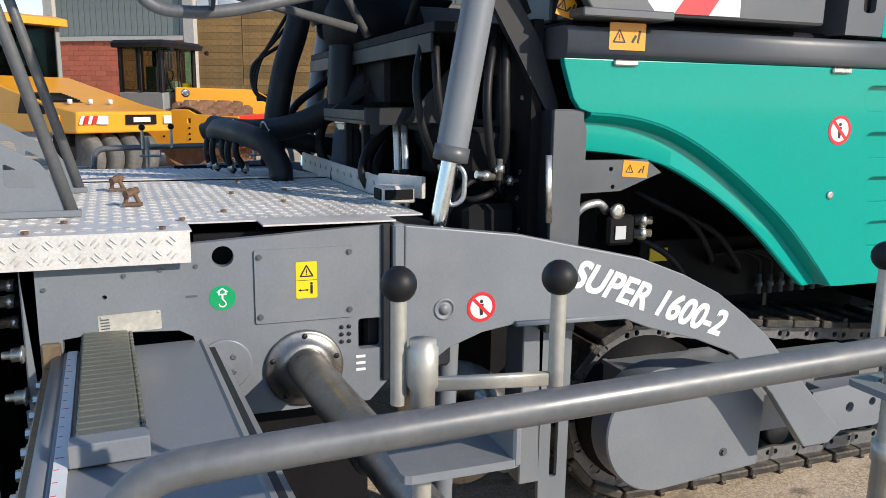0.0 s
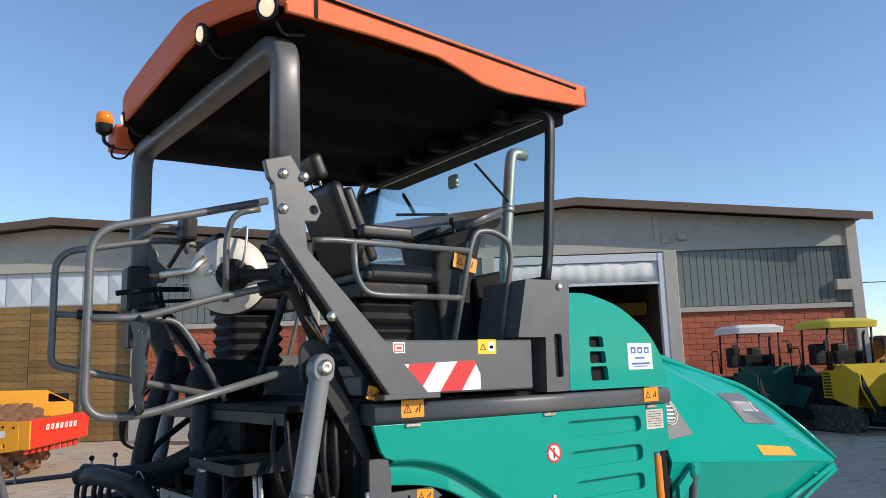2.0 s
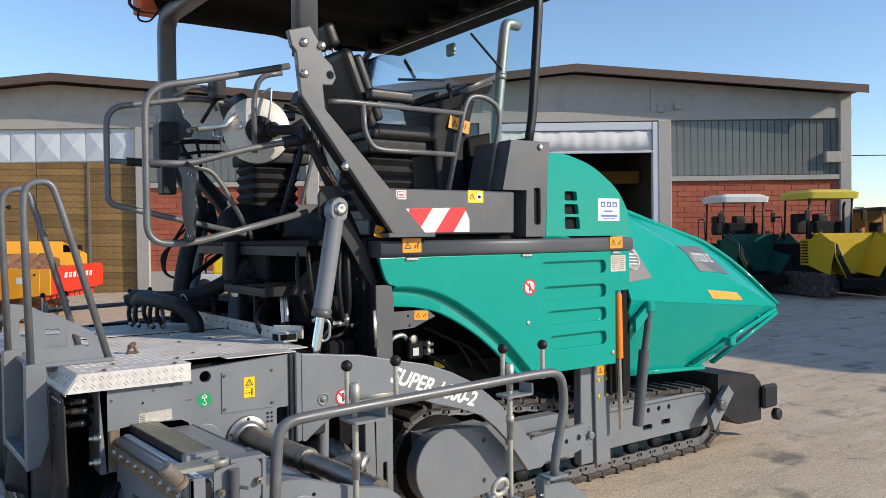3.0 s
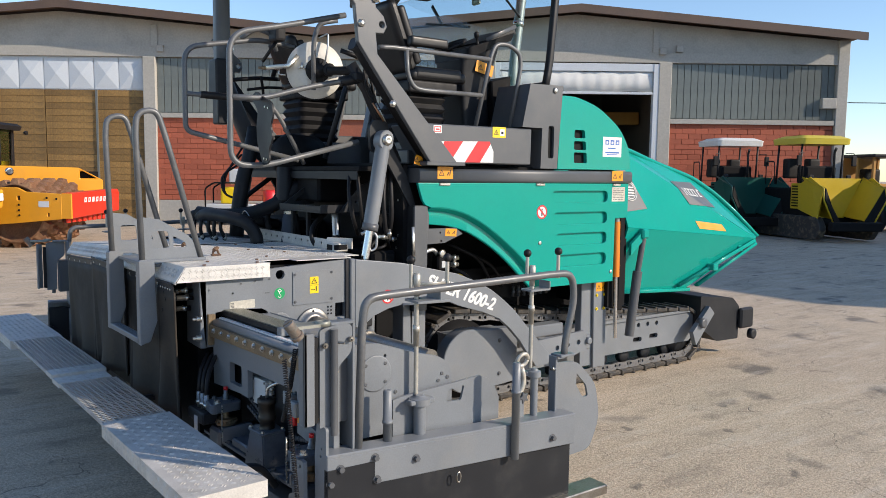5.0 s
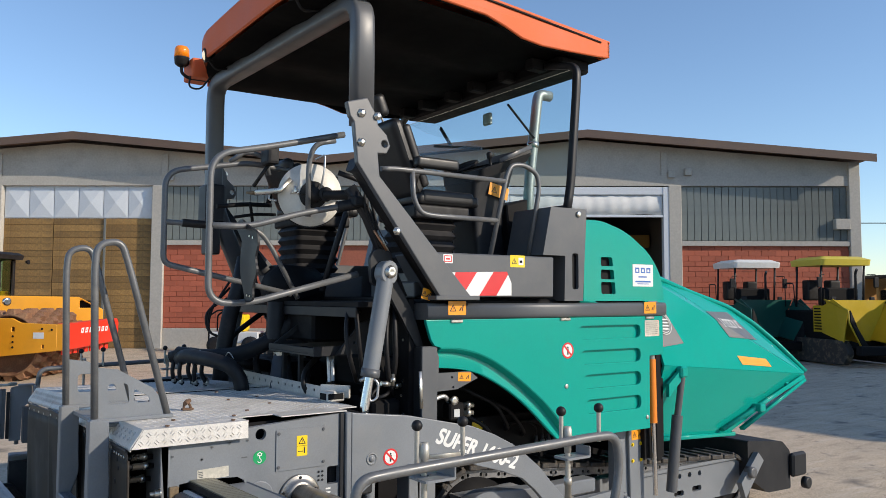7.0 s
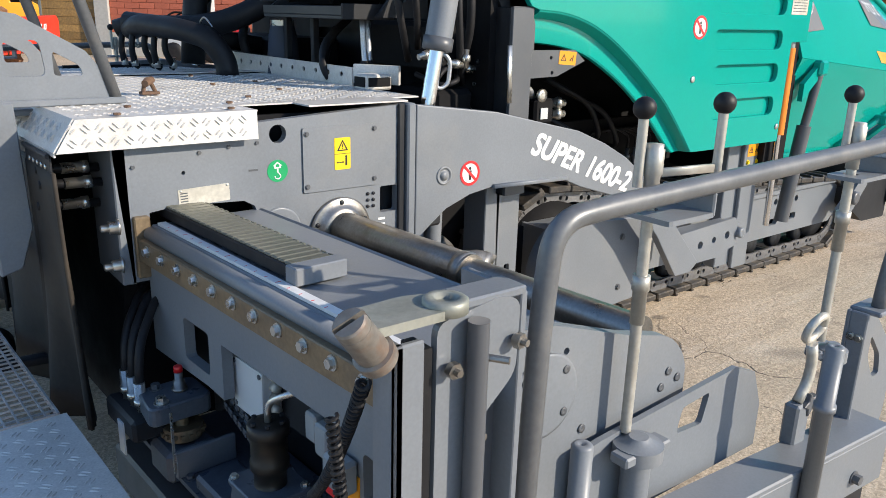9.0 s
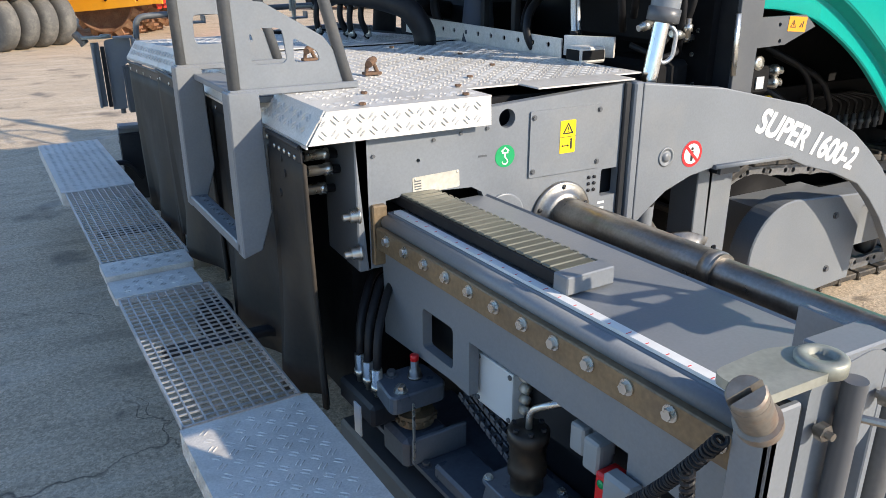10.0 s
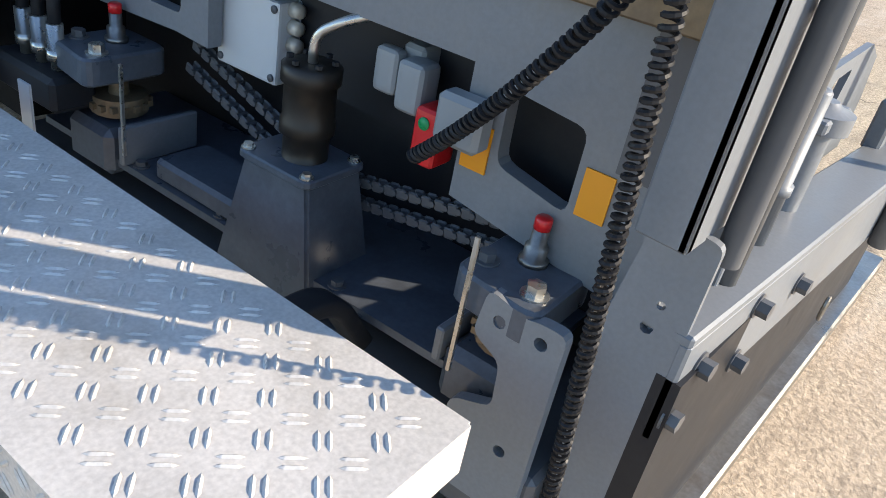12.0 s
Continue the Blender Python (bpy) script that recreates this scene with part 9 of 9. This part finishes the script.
for a, b in (((-3.62, 0.56), (-3.18, 0.56)), ((-3.02, 0.56), (-2.58, 0.56)), ((-2.465, 0.68), (-2.465, 1.22)), ((-2.465, 1.34), (-2.465, 1.88))):
    bm = B()
    bar(bm, [(a[0], a[1], 1.80), (b[0], b[1], 1.80), (b[0], b[1], 2.80), (a[0], a[1], 2.80), (a[0], a[1], 1.80)], 0.045, 0.03, up=(0, 0.3, 0.01) if a[1] == b[1] else (0.3, 0, 0.01))
    rp_("pane_frame", bm, BLACK, "black rubber window frame", cab)
rp_("steering_column", tube(B(), [(-2.66, 1.25, 1.72), (-2.78, 1.25, 2.1)], 0.04, 0.05, 8), BLACK, "", cab)
rp_("steering_wheel", tube(B(), [Vector((-2.8 + 0.07 * math.cos(t), 1.25 + 0.2 * math.sin(t), 2.13 + 0.19 * math.cos(t))) for t in [2 * math.pi * k / 20 for k in range(21)]], 0.018, 0.0, 6), BLACK, "", cab)
rp_("console", box(B(), -3.3, -2.8, 1.6, 1.85, 1.7, 2.05, 0.04), CAB_GREY, "", cab)
rp_("door_sticker", box(B(), -2.95, -2.6, 1.93, 1.965, 1.8, 2.0), YELLOW, "", cab)
rp_("mirror", box(B(), -2.05, -1.98, 0.22, 0.34, 2.3, 2.68, 0.02), BLACK, "black cab mirror", cab)
rp_("mirror_arm", tube(B(), [(-2.4, 0.55, 2.75), (-2.02, 0.28, 2.72), (-2.02, 0.28, 2.66)], 0.015, 0.05, 6), BLACK, "", cab)
for y in (0.5, 2.0):
    l_ = rp_("work_lamp", lathe(B(), (-2.12, y, 2.78), (1, 0, -0.1), [(-0.06, 0.03), (0, 0.06), (0.03, 0.06)], 14), BLACK, "", cab)
rp_("work_lamp", lathe(B(), (-1.95, 1.2, 1.83), (0.8, -0.6, -0.05), [(-0.08, 0.04), (0, 0.10), (0.04, 0.10), (0.05, 0.07)], 16), CHROME)
bm = B()
plate(bm, [(-1.6, 1.98), (0.35, 1.95), (0.95, 1.62), (0.95, 1.1), (-1.6, 1.1)], 3.4, 4.9, "y", [[(0.38, 1.86), (0.45, 1.86), (0.80, 1.66), (0.38, 1.66)]], 0.02)
hd = rp_("engine_hood", bm, ROLLER_Y, "yellow engine hood with a side opening")
cab.location = (-0.417, 1.057, 0.1)
hd.matrix_basis = Matrix.Translation((-0.55, 1.35, 0)) @ Matrix.Rotation(radians(30), 4, "Z") @ Matrix.Translation((0.0, -2.0, 0))
# near-black block fills the side opening in place of its inner shade
part("hood_dark", box(B(), 0.3, 0.85, 3.6, 4.7, 1.2, 1.85), BLACK_AND_SHADE, hd)

# pneumatic-tyred roller beside it
pneu = thing("tyre_roller", "yellow pneumatic-tyred roller with grey smooth tyres and canopy", "road roller")
pneu.matrix_world = frame_of((-0.737, 17.529, 0), math.degrees(math.atan2(0.6, 0.8)))


def pr_(name, bm, mat, label="", parent=None):
    return part(name, bm, mat, parent or pneu, label)


for k in range(4):
    x = -0.62 + 0.42 * k
    t_ = pr_("tyre", lathe(B(), (x - 0.15, 0.0, 0.5), (1, 0, 0), [(0, 0.26), (0.0, 0.40), (0.03, 0.46), (0.07, 0.5), (0.25, 0.5), (0.29, 0.46), (0.32, 0.40), (0.32, 0.26)], 40), TYRE, "smooth grey pneumatic tyre")
    part("rim", lathe(B(), (x - 0.10, 0.0, 0.5), (1, 0, 0), [(0, 0.05), (0.0, 0.27), (0.22, 0.27), (0.22, 0.05)], 20), BLACK_AND_SHADE, t_)
pr_("axle_frame", box(B(), -0.9, 0.9, 0.1, 0.7, 0.45, 0.95, 0.03), BLACK_AND_SHADE)
bm = B()
plate(bm, rounded([(-0.55, 1.42), (0.4, 1.55), (3.2, 2.15), (3.4, 2.15), (3.4, 0.95), (-0.5, 1.0)], 0.05, 3), -1.1, 1.1, "x", (), 0.03)
bd = pr_("hood", bm, ROLLER_Y, "yellow sloping hood with headlights")
pr_("wing_panel", box(B(), -1.14, -1.10, 0.0, 3.2, 1.0, 1.35, 0.01), ROLLER_Y, "", bd)
pr_("grille", box(B(), -0.05, 0.68, -0.565, -0.54, 1.16, 1.36, 0.01), BLACK_AND_SHADE, "", bd)
pr_("plate_bars", box(B(), 0.12, 0.52, -0.572, -0.566, 1.21, 1.31, 0.004), WHITE, "", bd)
for x in (-0.55, 0.95):
    pr_("headlight", box(B(), x - 0.1, x + 0.1, -0.575, -0.55, 1.17, 1.34, 0.01), SHEET, "", bd)
for k in range(5):
    pr_("hazard_stripe", plate(B(), [(-1.08 + 0.09 * k, 1.18), (-1.02 + 0.09 * k, 1.34), (-0.95 + 0.09 * k, 1.34), (-1.01 + 0.09 * k, 1.18)], -0.572, -0.566, "y"), RED if k % 2 else WHITE, "", bd)
pr_("side_vent", plate(B(), [(0.5, 1.25), (0.5, 1.5), (1.3, 1.72), (1.5, 1.3)], -1.13, -1.105, "x"), BLACK_AND_SHADE, "", bd)
for k in range(3):
    pr_("hood_lamp", lathe(B(), (-0.7 + 0.45 * k, 0.3, 1.56), (0, 0, 1), [(0, 0.05), (0.09, 0.05), (0.1, 0.02)], 12), SHEET, "", bd)
lid = pr_("vent_panel", panel(B(), [(-1.04, 0.55, 1.590), (-0.25, 0.55, 1.590), (-0.25, 1.35, 1.762), (-1.04, 1.35, 1.762)], 0.02), BLACK, "black ribbed vent panel", bd)
for k in range(7):
    yy = 0.62 + 0.105 * k
    pr_("vent_rib", bar(B(), [(-1.0, yy, 1.617 + 0.2143 * (yy - 0.55)), (-0.29, yy, 1.617 + 0.2143 * (yy - 0.55))], 0.05, 0.03), BLACK_AND_SHADE, "", lid)
pr_("seat_block", box(B(), -0.9, 0.9, 3.5, 5.2, 0.9, 2.1, 0.05), BLACK_AND_SHADE, "dark operator's station")
pr_("cab_seat", cushion(-0.35, 0.25, 4.3, 4.55, 2.0, 2.75, 0.06), BLACK, "black operator's seat")
pr_("dashboard", box(B(), -0.7, 0.7, 3.5, 3.85, 2.05, 2.4, 0.06), BLACK_AND_SHADE, "dark dashboard")
pr_("rear_engine_cover", box(B(), -0.95, 0.95, 5.3, 6.2, 0.9, 2.95, 0.05), CAB_GREY, "grey rear cover")
for a, b in (((-0.95, 3.40), (0.95, 3.40)), ((-1.0, 3.45), (-1.0, 5.25)), ((1.0, 3.45), (1.0, 5.25))):
    q_ = pr_("cab_pane", panel(B(), [(a[0], a[1], 1.9), (b[0], b[1], 1.9), (b[0], b[1], 3.3), (a[0], a[1], 3.3)], 0.006), TINTED, "tinted cab pane")
    q_.visible_shadow = False
for x, y in ((-1.0, 3.4), (1.0, 3.4), (-1.0, 5.3), (1.0, 5.3)):
    pr_("canopy_post", box(B(), x - 0.05, x + 0.05, y - 0.05, y + 0.05, 1.0, 3.35, 0.01), CAB_GREY)
bm = B()
loft(bm, [[(x, y, 3.32) for x, y in rect(-1.15, 1.15, 3.1, 5.6, 0.1)], [(x, y, 3.48) for x, y in rect(-1.15, 1.15, 3.1, 5.6, 0.1)], [(x, y, 3.54) for x, y in rect(-1.0, 1.0, 3.3, 5.4, 0.1)]])
pr_("canopy_roof", bm, ROLLER_Y, "yellow canopy roof")


def old_paver(label, origin, ang, body, canopy_mat, hopper_mat, slim):
    """A parked paver: body, crawlers, canopy on posts, seat, console and open hopper; x is its front."""
    p = thing("parked_paver", label, "road paver", "parked pavers")
    p.matrix_world = frame_of(origin, ang)

    def q(name, bm, mat, label="", parent=None):
        for v in bm.verts:
            v.co.x *= slim
            v.co.y *= slim
        return part(name, bm, mat, parent or p, label)

    q("body", box(B(), -2.2, 1.2, -1.0, 1.0, 0.45, 1.6, 0.05), BLACK_AND_SHADE)
    for s in (-1, 1):
        bm = B()
        plate(bm, rounded([(-1.9, 0.05), (2.2, 0.05), (2.5, 0.4), (2.2, 0.75), (-1.9, 0.75), (-2.2, 0.4)], 0.15, 3), s * 1.18 - 0.14, s * 1.18 + 0.14, "y", (), 0.02)
        q("crawler", bm, SHOE, "dark crawler track")
        gr = q("side_grille", box(B(), 0.1, 1.0, s * 1.06 - 0.02, s * 1.06 + 0.02, 0.95, 1.75, 0.01), body)
        for k in range(8):
            q("louvre", box(B(), 0.2, 0.9, s * 1.09 - 0.015, s * 1.09 + 0.015, 1.02 + 0.088 * k, 1.06 + 0.088 * k), BLACK_AND_SHADE, "", gr)
        # hopper wing: sloping inner sheet, upright outer sheet, dark front flap
        bm = B()
        panel(bm, [(1.25, s * 0.55, 0.75), (2.45, s * 0.6, 0.65), (2.55, s * 1.3, 1.62), (1.25, s * 1.36, 1.92)], 0.04)
        bmesh.ops.recalc_face_normals(bm, faces=bm.faces[:])
        wg = q("hopper_wing", bm, hopper_mat, "open hopper wing")
        bm = B()
        panel(bm, [(0.95, s * 1.30, 0.95), (2.2, s * 1.30, 0.70), (2.55, s * 1.34, 1.62), (1.75, s * 1.39, 1.95), (0.95, s * 1.34, 1.70)], 0.04)
        bmesh.ops.recalc_face_normals(bm, faces=bm.faces[:])
        q("outer_sheet", bm, hopper_mat, "", wg)
        bm = B()
        panel(bm, [(2.50, s * 0.5, 0.55), (2.62, s * 0.85, 0.55), (2.66, s * 1.36, 1.30), (2.58, s * 1.30, 1.62), (2.50, s * 0.95, 1.1)], 0.05)
        bmesh.ops.recalc_face_normals(bm, faces=bm.faces[:])
        q("front_flap", bm, BLACK_AND_SHADE, "dark rubber front flap", wg)
        q("wing_rim", tube(B(), [(1.25, s * 1.37, 1.93), (2.57, s * 1.34, 1.63), (2.66, s * 1.38, 1.28), (2.64, s * 0.85, 0.52)], 0.03, 0.1, 8), body, "", wg)
        q("head_lamp", box(B(), 1.0, 1.1, s * 0.85 - 0.1, s * 0.85 + 0.1, 1.86, 2.02, 0.02), GREY_DARK)
        for x in (-1.2, 0.4):
            q("canopy_post", bar(B(), [(x, s * 0.95, 1.7), (x + 0.12, s * 0.95, 3.05)], 0.07, 0.07, up=(0, 1, 0)), GREY_DARK)
        q("rail", tube(B(), [(-1.9, s * 1.0, 1.7), (-1.9, s * 1.0, 2.45), (-1.3, s * 1.0, 2.45), (-1.2, s * 1.0, 1.7)], 0.022, 0.1, 8), GREY_DARK)
        mi = q("mirror", box(B(), 0.75, 0.85, s * 1.25 - 0.1, s * 1.25 + 0.1, 2.3, 2.62, 0.02), BLACK)
        q("mirror_arm", tube(B(), [(0.66, s * 0.95, 2.7), (0.8, s * 1.25, 2.7), (0.8, s * 1.25, 2.6)], 0.015, 0.04, 6), BLACK, "", mi)
    q("hopper_back", plate(B(), [(-0.6, 0.7), (0.6, 0.7), (1.3, 1.92), (-1.3, 1.92)], 1.18, 1.26, "x"), hopper_mat)
    q("front_beam", box(B(), 2.6, 2.9, -1.1, 1.1, 0.35, 0.62, 0.03), BLACK_AND_SHADE)
    bm = B()
    loft(bm, [[(x, y, 2.98) for x, y in rect(-1.35, 0.75, -1.1, 1.1, 0.15)], [(x, y, 3.16) for x, y in rect(-1.4, 0.8, -1.13, 1.13, 0.2)], [(x, y, 3.26) for x, y in rect(-1.1, 0.5, -0.85, 0.85, 0.2)]])
    q("canopy_roof", bm, canopy_mat, "moulded canopy roof")
    q("seat", cushion(-1.1, -0.65, -0.75, -0.25, 1.9, 2.55, 0.08), BLACK)
    q("seat", cushion(-1.1, -0.65, 0.25, 0.75, 1.9, 2.55, 0.08), BLACK)
    q("console", box(B(), 0.0, 0.35, -0.8, 0.8, 1.75, 2.3, 0.05), BLACK_AND_SHADE)
    q("exhaust", tube(B(), [(0.85, 0.3, 1.7), (0.85, 0.3, 2.75), (0.95, 0.3, 2.85)], 0.05, 0.08, 10), GREY_DARK)
    q("screed", box(B(), -3.3, -2.4, -1.3, 1.3, 0.15, 1.05, 0.05), BLACK_AND_SHADE)
    return p


old_paver("dark green parked paver with a white canopy before the brick wall", (22.3, 13.85, 0), -118, PAVER_GREEN, WHITE, PAVER_GREEN, 0.74)
old_paver("yellow parked paver with a yellow canopy and open hopper", (22.55, 11.05, 0), -116, PAVER_YELLOW, CANOPY_YELLOW, PAVER_YELLOW, 0.76)


def cabin_machine(origin, ang):
    """A parked machine with a glazed box cabin; x is its front."""
    p = thing("cabin_machine", "old tan parked machine with a boxy glazed cabin", "machine")
    p.matrix_world = frame_of(origin, ang)
    part("chassis", box(B(), -1.8, 1.8, -0.9, 0.9, 0.5, 1.25, 0.06, 2), PAVER_GREEN, p)
    part("bonnet", box(B(), 0.7, 1.9, -0.6, 0.6, 1.25, 1.65, 0.08, 2), CABIN_WOOD, p)
    cab = part("cabin", box(B(), -1.2, 0.7, -0.8, 0.8, 1.25, 1.75, 0.03), CABIN_WOOD, p, "tan sheet-metal cabin")
    for x in (-1.15, -0.25, 0.65):
        for y in (-0.75, 0.75):
            part("cabin_post", box(B(), x - 0.05, x + 0.05, y - 0.05, y + 0.05, 1.75, 2.72, 0.01), CABIN_WOOD, cab)
    part("cabin_back", box(B(), -1.19, -1.15, -0.70, 0.70, 1.75, 2.72), CABIN_WOOD, cab)
    part("cabin_roof", box(B(), -1.3, 0.85, -0.9, 0.9, 2.72, 2.84, 0.04, 2), GREY_DARK, cab)
    for y in (-0.75, 0.75):
        pn = part("window_pane", box(B(), -0.2, 0.6, y - 0.004, y + 0.004, 1.78, 2.70), GLASS, cab)
        pn.visible_shadow = False
    part("driver_seat", cushion(-0.8, -0.35, -0.3, 0.3, 1.76, 2.3, 0.08), BLACK, p)
    for x in (-1.2, 1.2):
        for y in (-1.1, 0.82):
            w = part("wheel", lathe(B(), (x, y, 0.5), (0, 1, 0), [(0, 0.2), (0, 0.45), (0.04, 0.5), (0.24, 0.5), (0.28, 0.45), (0.28, 0.2)], 24), BLACK, p)
            part("rim", lathe(B(), (x, y + 0.02, 0.5), (0, 1, 0), [(0, 0.0), (0, 0.21), (0.24, 0.21), (0.24, 0.0)], 16), CABIN_WOOD, w)
    return p


cabin_machine((29.0, 12.0, 0), -118)

# small yellow plate machine by the brick wall
small = thing("small_machine", "small yellow and black compaction machine beside the brick wall", "machine")
small.matrix_world = frame_of((8.4, 24.9, 0), -35)
part("engine", box(B(), -0.3, 0.4, -0.4, 0.4, 0.75, 1.35, 0.08, 2), YELLOW, small)
part("tank", box(B(), 0.0, 0.6, -0.35, 0.35, 1.45, 2.0, 0.05), BOX_WHITE, small)
part("chassis", box(B(), -0.8, 0.9, -0.5, 0.5, 0.35, 0.75, 0.03), BOX_WHITE, small)
part("frame", tube(B(), [(-0.8, -0.5, 0.3), (-0.8, -0.5, 1.3), (-0.5, -0.5, 1.5), (0.3, -0.5, 1.5)], 0.03, 0.1, 8), BLACK_AND_SHADE, small)
part("frame", tube(B(), [(-0.8, 0.5, 0.3), (-0.8, 0.5, 1.3), (-0.5, 0.5, 1.5), (0.3, 0.5, 1.5)], 0.03, 0.1, 8), BLACK_AND_SHADE, small)
part("red_tank", lathe(B(), (1.4, 0, 0.7), (0, 0, 1), [(0, 0.2), (0.05, 0.25), (0.5, 0.25), (0.55, 0.15)], 24), RED, small)
part("hopper", box(B(), 0.9, 1.8, -0.4, 0.4, 0.3, 0.7, 0.05), BLACK_AND_SHADE, small)
for x in (-0.55, 0.65):
    part("wheel", lathe(B(), (x, -0.6, 0.3), (0, 1, 0), [(0, 0.15), (0, 0.3), (0.18, 0.3), (0.18, 0.15)], 20), BLACK, small)
    part("wheel", lathe(B(), (x, 0.42, 0.3), (0, 1, 0), [(0, 0.15), (0, 0.3), (0.18, 0.3), (0.18, 0.15)], 20), BLACK, small)
